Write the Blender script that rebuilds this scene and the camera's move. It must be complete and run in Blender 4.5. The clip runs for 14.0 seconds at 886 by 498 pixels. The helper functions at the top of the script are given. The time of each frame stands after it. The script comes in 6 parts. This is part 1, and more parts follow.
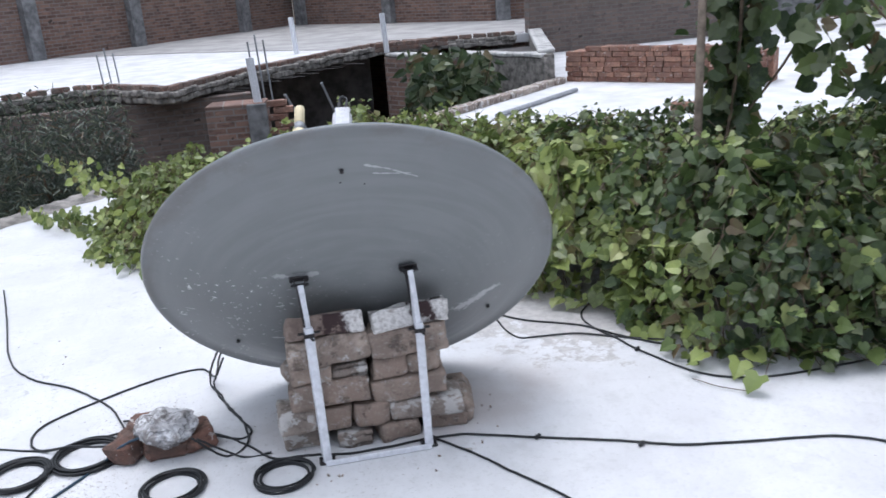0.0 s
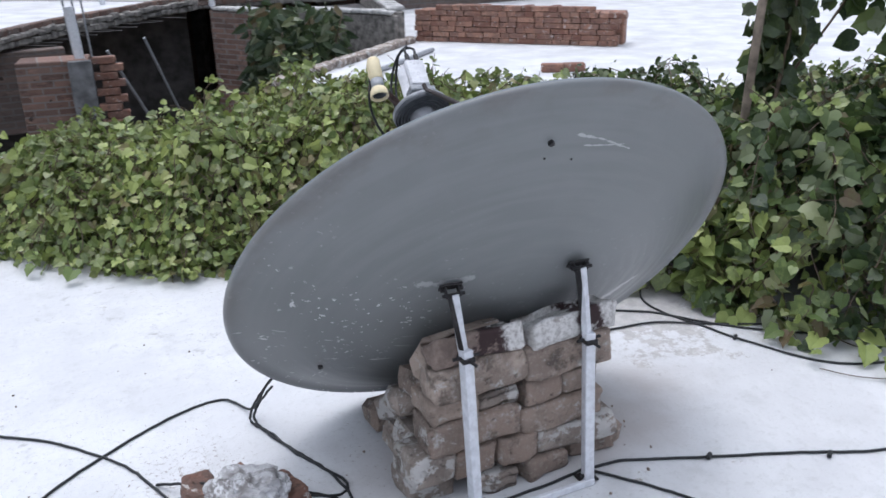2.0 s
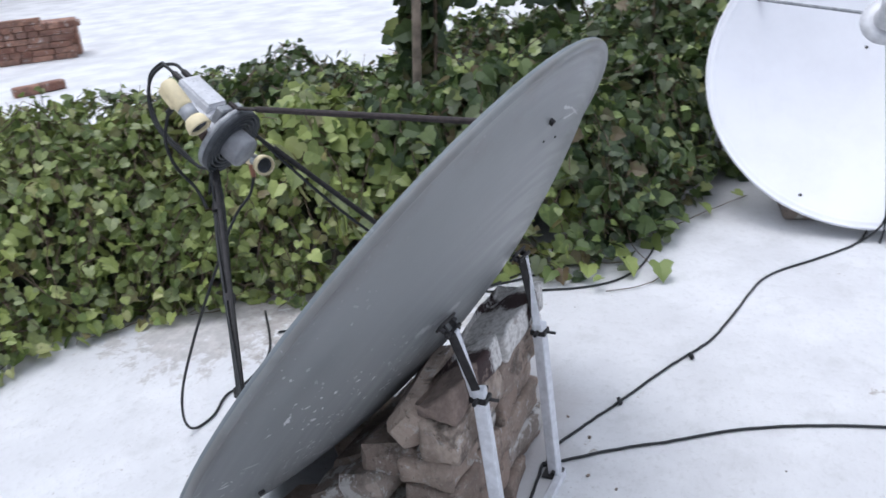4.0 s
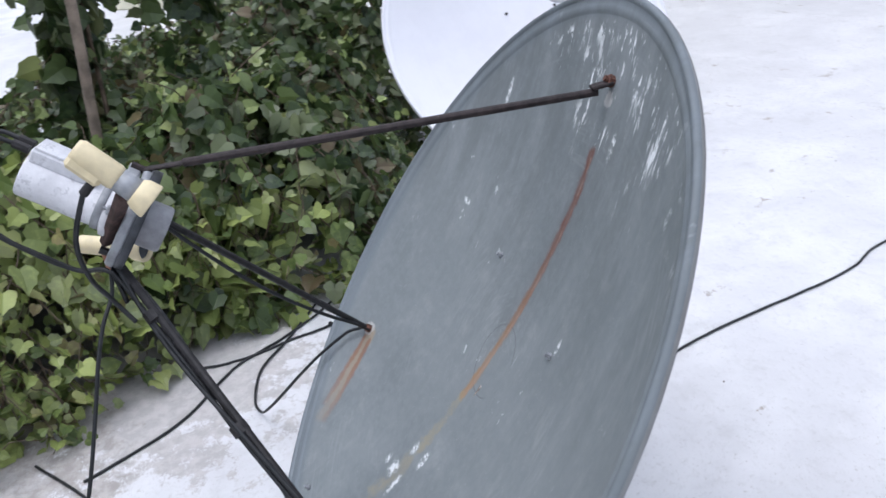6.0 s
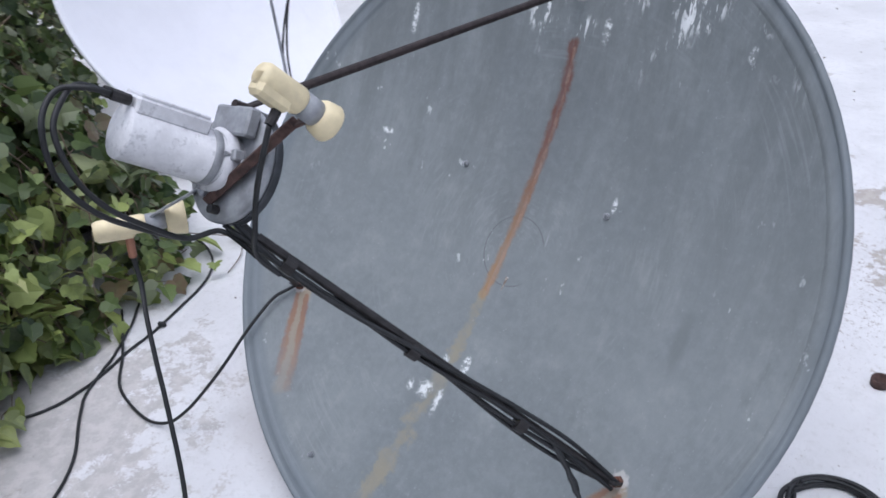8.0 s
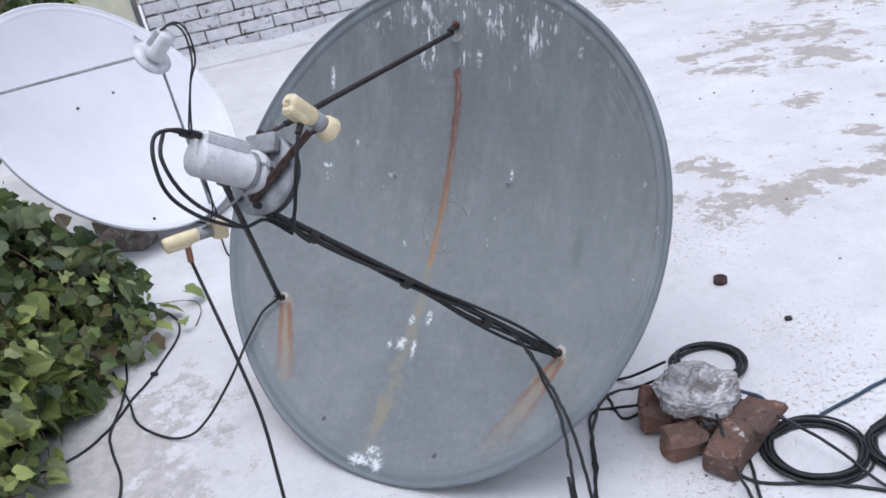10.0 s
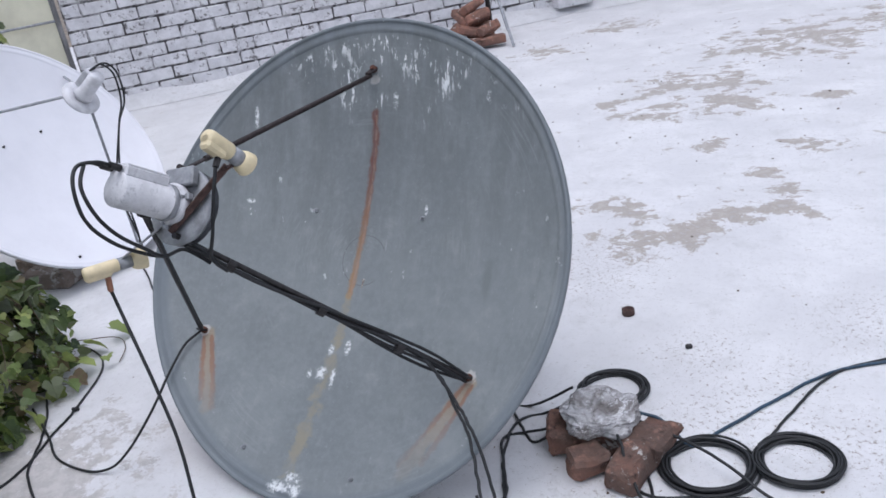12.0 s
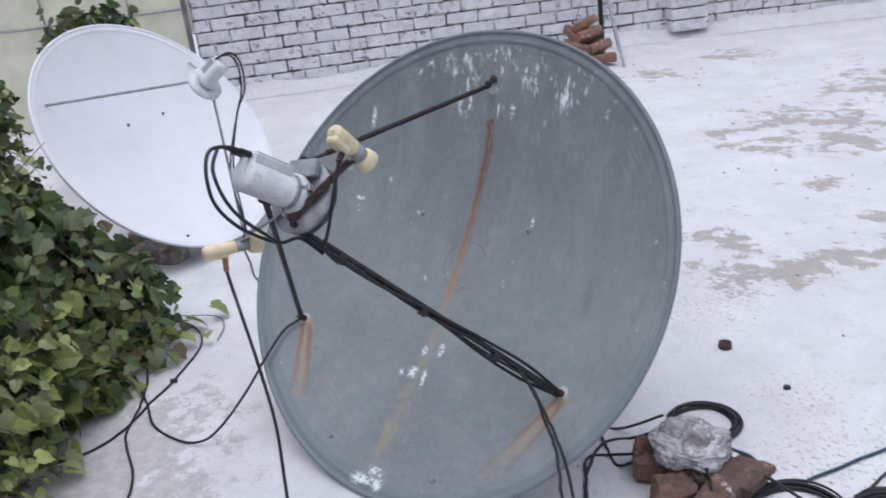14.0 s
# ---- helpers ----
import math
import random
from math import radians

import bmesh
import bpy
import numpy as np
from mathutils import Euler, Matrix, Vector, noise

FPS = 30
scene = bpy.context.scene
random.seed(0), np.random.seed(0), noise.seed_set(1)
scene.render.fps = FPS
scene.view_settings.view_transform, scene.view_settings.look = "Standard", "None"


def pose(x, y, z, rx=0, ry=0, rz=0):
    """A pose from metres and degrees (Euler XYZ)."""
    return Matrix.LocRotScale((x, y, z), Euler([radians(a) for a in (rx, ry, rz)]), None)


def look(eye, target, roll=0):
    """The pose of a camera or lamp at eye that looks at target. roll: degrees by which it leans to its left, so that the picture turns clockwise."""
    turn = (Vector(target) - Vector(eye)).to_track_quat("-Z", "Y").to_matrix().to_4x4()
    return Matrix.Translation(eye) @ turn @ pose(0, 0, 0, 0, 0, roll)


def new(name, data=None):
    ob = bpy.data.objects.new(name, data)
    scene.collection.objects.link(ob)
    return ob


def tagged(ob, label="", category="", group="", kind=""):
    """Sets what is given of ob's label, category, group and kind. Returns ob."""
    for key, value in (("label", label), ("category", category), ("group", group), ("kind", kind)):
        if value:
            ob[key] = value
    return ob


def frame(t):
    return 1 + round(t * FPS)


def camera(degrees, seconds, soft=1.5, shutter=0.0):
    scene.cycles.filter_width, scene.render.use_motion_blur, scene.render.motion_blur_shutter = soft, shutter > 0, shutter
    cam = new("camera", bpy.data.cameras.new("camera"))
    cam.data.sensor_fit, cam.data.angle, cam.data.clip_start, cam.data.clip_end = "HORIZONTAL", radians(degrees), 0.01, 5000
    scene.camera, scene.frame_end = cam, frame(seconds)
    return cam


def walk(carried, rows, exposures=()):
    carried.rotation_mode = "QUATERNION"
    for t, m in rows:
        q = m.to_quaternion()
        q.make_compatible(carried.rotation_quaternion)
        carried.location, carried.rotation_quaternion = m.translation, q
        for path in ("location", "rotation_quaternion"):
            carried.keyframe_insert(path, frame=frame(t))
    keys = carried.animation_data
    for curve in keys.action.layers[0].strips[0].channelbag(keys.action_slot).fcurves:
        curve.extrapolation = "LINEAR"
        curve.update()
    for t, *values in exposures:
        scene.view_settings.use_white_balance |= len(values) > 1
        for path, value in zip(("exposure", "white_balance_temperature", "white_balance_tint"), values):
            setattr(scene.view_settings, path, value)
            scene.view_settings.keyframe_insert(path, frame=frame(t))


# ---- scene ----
cam = camera(55.0, 14.0, soft=1.6, shutter=0.28)
PATH = [
    (0, (-0.151, -2.126, 1.289), (0.183, -0.254, 0.667), -4.3),
    (0.5, (-0.338, -1.954, 1.262), (0.012, -0.09, 0.628), -4.4),
    (1, (-0.518, -1.783, 1.265), (-0.054, 0.044, 0.597), -4.4),
    (1.5, (-0.663, -1.544, 1.254), (-0.043, 0.23, 0.568), -2.5),
    (2, (-0.843, -1.356, 1.227), (-0.055, 0.333, 0.501), -1.4),
    (2.5, (-1.05, -1.193, 1.236), (-0.074, 0.391, 0.504), -2.2),
    (3, (-1.147, -0.954, 1.217), (-0.004, 0.509, 0.474), -4.4),
    (3.5, (-1.19, -0.715, 1.207), (0.217, 0.466, 0.415), -5.0),
    (4, (-1.282, -0.497, 1.21), (0.354, 0.331, 0.412), -5.0),
    (4.2, (-1.3, -0.417, 1.206), (0.384, 0.298, 0.399), -5.1),
    (6.5, (-1.095, 0.624, 1.186), (0.575, -0.02, 0.293), -6.6),
    (7, (-1.075, 0.823, 1.182), (0.433, -0.12, 0.268), -4.8),
    (7.5, (-1.015, 1.024, 1.174), (0.375, -0.066, 0.235), -4.3),
    (8, (-0.83, 1.156, 1.169), (0.389, -0.087, 0.184), -5.3),
    (8.2, (-0.789, 1.219, 1.174), (0.348, -0.092, 0.178), -5.2),
    (10.3, (-1.07, 1.737, 1.25), (-0.073, 0.199, 0.45), -12.9),
    (10.5, (-1.096, 1.751, 1.26), (-0.099, 0.189, 0.508), -13.2),
    (11, (-1.118, 1.771, 1.256), (-0.151, 0.167, 0.555), -12.3),
    (11.5, (-1.116, 1.771, 1.24), (-0.195, 0.154, 0.505), -10.9),
    (12, (-1.114, 1.762, 1.233), (-0.235, 0.143, 0.456), -10.2),
    (12.5, (-1.113, 1.771, 1.238), (-0.237, 0.155, 0.452), -9.7),
    (13, (-1.107, 1.778, 1.235), (-0.213, 0.171, 0.451), -9.0),
    (13.5, (-1.109, 1.793, 1.236), (-0.179, 0.201, 0.461), -8.1),
    (14, (-1.083, 1.799, 1.243), (-0.03, 0.262, 0.514), -6.8),
]
walk(cam, [(t, look(eye, target, roll)) for t, eye, target, roll in PATH], [(0, 0.36, 5760, 10), (0.5, 0.22, 5760, 10), (4.2, 0.22, 5760, 10), (6.5, 0.29, 5760, 12), (7.0, 0.20, 5740, 12), (8.2, 0.12, 5720, 13), (10.4, 0.10, 5780, 13), (11.0, -0.02, 5780, 13), (14, -0.04, 5780, 13)])

# ---- light ----
world = bpy.data.worlds.new("sky")
scene.world = world
world.use_nodes = True
wn = world.node_tree.nodes
wl = world.node_tree.links
sky = wn.new("ShaderNodeTexSky")
sky.sky_type = "NISHITA"
sky.sun_disc = False
sky.sun_elevation = radians(80)
sky.sun_rotation = radians(-15)
sky.air_density = 1.6
sky.dust_density = 6.0
sky.ozone_density = 1.0
soften = wn.new("ShaderNodeHueSaturation")
soften.inputs["Saturation"].default_value = 0.45
wl.new(sky.outputs[0], soften.inputs["Color"])
wl.new(soften.outputs[0], wn["Background"].inputs[0])
wn["Background"].inputs[1].default_value = 0.14
sun = new("sun", bpy.data.lights.new("sun", "SUN"))
sun.data.energy = 0.85
sun.data.angle = radians(120)
sun.data.color = (1.0, 0.96, 0.92)
sun.matrix_world = look((0, 0, 10), (0.5, 0.3, 3.0))


# ---- node helpers ----
class Mat:
    """A node material with short ways to make colour, stains and relief."""

    def __init__(self, name, rough=0.8, metal=0.0):
        self.m = bpy.data.materials.new(name)
        self.m.use_nodes = True
        self.t = self.m.node_tree
        self.b = self.t.nodes["Principled BSDF"]
        self.b.inputs["Roughness"].default_value = rough
        self.b.inputs["Metallic"].default_value = metal
        self.co = self.t.nodes.new("ShaderNodeTexCoord").outputs["Object"]

    def link(self, a, b):
        self.t.links.new(a, b)

    def put(self, socket, v):
        if isinstance(v, (int, float)):
            socket.default_value = v
        elif isinstance(v, tuple):
            socket.default_value = (*v, 1.0) if len(v) == 3 and socket.type == "RGBA" else v
        else:
            self.link(v, socket)

    def noise(self, scale, detail=4, rough=0.6, stretch=None, at=None):
        n = self.t.nodes.new("ShaderNodeTexNoise")
        n.inputs["Scale"].default_value = scale
        n.inputs["Detail"].default_value = detail
        n.inputs["Roughness"].default_value = rough
        src = at or self.co
        if stretch:
            mp = self.t.nodes.new("ShaderNodeMapping")
            mp.inputs["Scale"].default_value = stretch
            self.link(src, mp.inputs[0])
            src = mp.outputs[0]
        self.link(src, n.inputs["Vector"])
        return n.outputs["Fac"]

    def ramp(self, fac, lo, hi, a=0.0, b=1.0):
        r = self.t.nodes.new("ShaderNodeMapRange")
        r.interpolation_type = "SMOOTHSTEP"
        self.put(r.inputs["Value"], fac)
        r.inputs["From Min"].default_value, r.inputs["From Max"].default_value = lo, hi
        r.inputs["To Min"].default_value, r.inputs["To Max"].default_value = a, b
        return r.outputs[0]

    def math(self, op, a, b=0.0):
        n = self.t.nodes.new("ShaderNodeMath")
        n.operation = op
        self.put(n.inputs[0], a)
        self.put(n.inputs[1], b)
        return n.outputs[0]

    def mix(self, fac, a, b):
        n = self.t.nodes.new("ShaderNodeMix")
        n.data_type = "RGBA"
        self.put(n.inputs[0], fac)
        self.put(n.inputs[6], a)
        self.put(n.inputs[7], b)
        return n.outputs[2]

    def xyz(self, src=None):
        n = self.t.nodes.new("ShaderNodeSeparateXYZ")
        self.link(src or self.co, n.inputs[0])
        return n.outputs

    def random(self):
        return self.t.nodes.new("ShaderNodeObjectInfo").outputs["Random"]

    def island(self):
        return self.t.nodes.new("ShaderNodeNewGeometry").outputs["Random Per Island"]

    def color(self, c):
        self.put(self.b.inputs["Base Color"], c)
        return self

    def rough(self, r):
        self.put(self.b.inputs["Roughness"], r)
        return self

    def bump(self, h, strength=0.3, dist=0.01):
        n = self.t.nodes.new("ShaderNodeBump")
        n.inputs["Strength"].default_value = strength
        n.inputs["Distance"].default_value = dist
        self.link(h, n.inputs["Height"])
        self.link(n.outputs[0], self.b.inputs["Normal"])
        return self

    def spot(self, x, y, rx, ry, soft=0.35, wobble=None):
        """A blot round (x, y) in the object's own plane."""
        o = self.xyz()
        dx = self.math("DIVIDE", self.math("SUBTRACT", o[0], x), rx)
        dy = self.math("DIVIDE", self.math("SUBTRACT", o[1], y), ry)
        d = self.math("SQRT", self.math("ADD", self.math("MULTIPLY", dx, dx), self.math("MULTIPLY", dy, dy)))
        if wobble is not None:
            d = self.math("ADD", d, wobble)
        return self.ramp(d, 1.0 - soft, 1.0 + soft, 1.0, 0.0)

    def streak(self, pts, w0, w1, wobble=None):
        """A run of rust or paint down a line of (x, y) points, its width going from w0 to w1."""
        o = self.xyz()
        best = None
        n = len(pts) - 1
        for i in range(n):
            (xa, ya), (xb, yb) = pts[i], pts[i + 1]
            lx, ly = xb - xa, yb - ya
            ll = lx * lx + ly * ly
            px, py = self.math("SUBTRACT", o[0], xa), self.math("SUBTRACT", o[1], ya)
            k = self.math("DIVIDE", self.math("ADD", self.math("MULTIPLY", px, lx), self.math("MULTIPLY", py, ly)), ll)
            c = self.t.nodes.new("ShaderNodeClamp")
            self.link(k, c.inputs[0])
            k = c.outputs[0]
            ex = self.math("SUBTRACT", px, self.math("MULTIPLY", k, lx))
            ey = self.math("SUBTRACT", py, self.math("MULTIPLY", k, ly))
            d = self.math("SQRT", self.math("ADD", self.math("MULTIPLY", ex, ex), self.math("MULTIPLY", ey, ey)))
            wa, wb = w0 + (w1 - w0) * i / n, w0 + (w1 - w0) * (i + 1) / n
            d = self.math("DIVIDE", d, self.math("ADD", wa, self.math("MULTIPLY", k, wb - wa)))
            best = d if best is None else self.math("MINIMUM", best, d)
        if wobble is not None:
            best = self.math("ADD", best, wobble)
        return self.ramp(best, 0.4, 1.1, 1.0, 0.0)


def plain(name, c, rough=0.7, metal=0.0, vary=0.25, scale=30.0, bump=0.15):
    m = Mat(name, rough, metal)
    n = m.noise(scale, 5)
    dark = tuple(x * (1 - vary) for x in c)
    light = tuple(min(1.0, x * (1 + vary)) for x in c)
    m.color(m.mix(m.ramp(n, 0.3, 0.7), dark, light))
    return m.bump(n, bump, 0.004).m


# ---- materials ----
def floor_material():
    m = Mat("limewashed_concrete", 0.88)
    big = m.noise(0.55, 4, 0.55)
    mid = m.noise(2.6, 6, 0.65)
    fine = m.noise(26, 5, 0.7)
    grit = m.noise(75, 3, 0.6)
    o = m.xyz()
    white = m.mix(m.ramp(mid, 0.35, 0.7), (0.550, 0.550, 0.566), (0.645, 0.645, 0.66))
    white = m.mix(m.ramp(m.noise(7, 5, 0.7), 0.50, 0.72, 0.0, 0.5), white, (0.46, 0.46, 0.465))
    white = m.mix(m.ramp(m.noise(42, 6, 0.8), 0.50, 0.66, 0.0, 0.34), white, (0.40, 0.395, 0.395))
    white = m.mix(m.ramp(m.noise(130, 3, 0.7), 0.60, 0.70, 0.0, 0.35), white, (0.34, 0.33, 0.325))
    # bare patches where the wash has flaked off
    side = m.ramp(o[1], 0.2, -1.2, 0.0, 0.045)
    blob = None
    for x, y, r in ((-0.24, -3.02, 0.30), (-0.53, -2.69, 0.20), (0.12, -2.68, 0.11), (-0.18, -2.46, 0.17), (-0.26, -1.24, 0.12), (-0.49, -0.94, 0.17), (-0.36, -0.98, 0.12), (-0.67, -1.13, 0.13), (-0.89, -1.33, 0.12), (-0.94, -1.93, 0.11), (-0.7, -3.97, 0.45), (0.97, -4.21, 0.18), (-0.53, -1.98, 0.10), (-0.95, -2.7, 0.08), (-0.77, -1.59, 0.08), (0.6, -4.95, 0.22), (-1.5, -4.3, 0.5)):
        sp = m.spot(x, y, r * 1.25, r * 1.25, 0.75)
        blob = sp if blob is None else m.math("MAXIMUM", blob, sp)
    worn = m.noise(5.5, 12, 0.76)
    patch = m.ramp(m.math("ADD", m.math("ADD", worn, side), m.math("MULTIPLY", blob, 0.135)), 0.660, 0.668)
    bare = m.mix(m.ramp(fine, 0.35, 0.65), (0.29, 0.258, 0.232), (0.40, 0.37, 0.34))
    col = m.mix(m.math("MULTIPLY", patch, m.ramp(fine, 0.3, 0.5, 0.55, 0.95)), white, bare)
    # brick dust washed out beside the pile
    col = m.mix(m.math("MULTIPLY", m.spot(0.30, 0.24, 0.26, 0.18, 0.7, m.ramp(mid, 0.3, 0.7, -0.4, 0.4)), 0.5), col, (0.40, 0.34, 0.31))
    col = m.mix(m.math("MULTIPLY", m.spot(-0.26, 0.20, 0.16, 0.16, 0.7, m.ramp(mid, 0.3, 0.7, -0.4, 0.4)), 0.4), col, (0.36, 0.32, 0.30))
    # grey blotches of damp dirt
    damp = m.math("MULTIPLY", m.ramp(m.noise(16, 6, 0.75), 0.56, 0.66), m.ramp(m.noise(2.1, 3), 0.50, 0.62))
    col = m.mix(m.math("MULTIPLY", damp, m.ramp(o[1], 0.2, 0.7, 0.15, 0.75)), col, (0.33, 0.325, 0.32))
    # bare dusty ground below the creeper
    for x, y, r in ((0.86, 0.86, 0.40), (0.55, 1.25, 0.30)):
        col = m.mix(m.math("MULTIPLY", m.ramp(m.spot(x, y, r, r, 0.5, m.ramp(m.noise(9, 10, 0.8), 0.3, 0.7, -0.7, 0.7)), 0.32, 0.68), 0.60), col, m.mix(m.ramp(fine, 0.4, 0.62), (0.27, 0.245, 0.225), (0.40, 0.37, 0.345)))
    # flakes and grit
    bits = m.math("MULTIPLY", m.ramp(m.noise(85, 5, 0.75), 0.63, 0.645), m.ramp(m.math("ADD", m.noise(2.6, 4, 0.6), m.math("MULTIPLY", blob, 0.08)), 0.44, 0.52))
    clean = m.math("MULTIPLY", m.ramp(o[0], -0.1, 0.35), m.ramp(o[1], -1.6, -1.0))
    dirty = m.math("SUBTRACT", 1.0, m.math("MULTIPLY", clean, 0.85))
    near = None
    for x, y, rr in ((-0.86, 0.03, 0.20), (-1.10, 0.10, 0.20), (-0.74, -0.22, 0.16), (-1.16, -0.44, 0.22), (-0.98, -0.12, 0.14), (-0.70, 0.45, 0.18), (-0.3, -0.7, 0.3)):
        sp = m.spot(x, y, rr, rr, 0.8)
        near = sp if near is None else m.math("MAXIMUM", near, sp)
    flakes = m.ramp(m.math("ADD", m.noise(75, 6, 0.8), m.math("MULTIPLY", near, 0.10)), 0.665, 0.678)
    col = m.mix(m.math("MULTIPLY", flakes, 0.9), col, (0.25, 0.22, 0.20))
    bits = m.math("MULTIPLY", bits, dirty)
    col = m.mix(m.math("MULTIPLY", bits, 0.85), col, (0.235, 0.195, 0.170))
    fl = m.math("MULTIPLY", m.ramp(m.noise(62, 6, 0.75), 0.635, 0.650), m.ramp(m.math("ADD", m.noise(1.7, 3), side), 0.50, 0.60))
    col = m.mix(m.math("MULTIPLY", fl, dirty), col, (0.30, 0.27, 0.25))
    dots = m.math("MULTIPLY", m.ramp(grit, 0.735, 0.75), m.ramp(big, 0.4, 0.55))
    col = m.mix(dots, col, (0.16, 0.14, 0.13))
    m.color(col)
    m.rough(m.ramp(mid, 0.3, 0.7, 0.7, 0.95))
    h = m.math("ADD", m.math("MULTIPLY", patch, -0.6), m.math("ADD", m.math("MULTIPLY", fine, 0.5), m.math("MULTIPLY", mid, 0.8)))
    return m.bump(h, 0.35, 0.006).m


def dish_back_material():
    m = Mat("dark_grey_enamel", 0.5)
    o = m.xyz()
    r = m.math("SQRT", m.math("ADD", m.math("MULTIPLY", o[0], o[0]), m.math("MULTIPLY", m.math("ADD", o[1], 0.05), m.math("ADD", o[1], 0.05))))
    ringn = m.t.nodes.new("ShaderNodeTexNoise")
    ringn.noise_dimensions = "2D"
    ringn.inputs["Scale"].default_value = 1.0
    ringn.inputs["Detail"].default_value = 5
    cmb = m.t.nodes.new("ShaderNodeCombineXYZ")
    m.link(m.math("MULTIPLY", r, 42.0), cmb.inputs[0])
    m.link(m.math("MULTIPLY", m.math("ARCTAN2", o[1], o[0]), 1.6), cmb.inputs[1])
    m.link(cmb.outputs[0], ringn.inputs["Vector"])
    brush = ringn.outputs["Fac"]
    mid = m.noise(5, 6, 0.65)
    col = m.mix(m.ramp(brush, 0.35, 0.7), (0.193, 0.202, 0.204), (0.216, 0.225, 0.227))
    col = m.mix(m.ramp(mid, 0.4, 0.75, 0.0, 0.5), col, (0.235, 0.242, 0.248))
    # dry white scuffs
    wob = m.ramp(m.noise(40, 4, 0.7), 0.3, 0.7, -0.5, 0.7)
    white = m.streak([(-0.053, 0.48), (-0.11, 0.462), (-0.181, 0.426)], 0.004, 0.0025, wob)
    white = m.math("MAXIMUM", white, m.streak([(-0.07, 0.455), (-0.165, 0.44)], 0.0022, 0.0015, wob))
    white = m.math("MULTIPLY", white, 0.6)
    white = m.math("MAXIMUM", white, m.math("MULTIPLY", m.streak([(-0.31, -0.16), (-0.37, -0.125), (-0.42, -0.10)], 0.026, 0.014, wob), 0.75))
    white = m.math("MAXIMUM", white, m.math("MULTIPLY", m.streak([(0.10, 0.14), (0.21, 0.13)], 0.010, 0.012, wob), 0.5))
    flecks = m.math("MULTIPLY", m.ramp(m.noise(75, 2, 0.5), 0.665, 0.68), m.ramp(m.noise(4.0, 3), 0.42, 0.54))
    low = m.math("MULTIPLY", m.ramp(o[0], 0.05, 0.25, 0.12, 1.0), m.ramp(o[1], 0.35, 0.05, 0.1, 1.0))
    white = m.math("MAXIMUM", white, m.math("MULTIPLY", flecks, low))
    dash = m.math("MULTIPLY", m.ramp(m.noise(30, 2, 0.5, stretch=(0.45, 2.2, 1)), 0.66, 0.70), m.math("MULTIPLY", m.ramp(o[0], 0.15, 0.3), m.math("MULTIPLY", m.ramp(o[1], -0.02, -0.1), m.ramp(o[1], -0.3, -0.2))))
    white = m.math("MAXIMUM", white, dash)
    col = m.mix(white, col, (0.62, 0.62, 0.63))
    # rusty grime round the edge
    edge = m.math("MULTIPLY", m.ramp(r, 0.54, 0.60), m.ramp(m.noise(9, 5), 0.45, 0.65))
    col = m.mix(m.math("MULTIPLY", edge, 0.35), col, (0.14, 0.12, 0.11))
    m.color(col)
    m.rough(m.ramp(brush, 0.3, 0.7, 0.32, 0.48))
    return m.bump(m.math("ADD", brush, m.noise(160, 2)), 0.06, 0.002).m


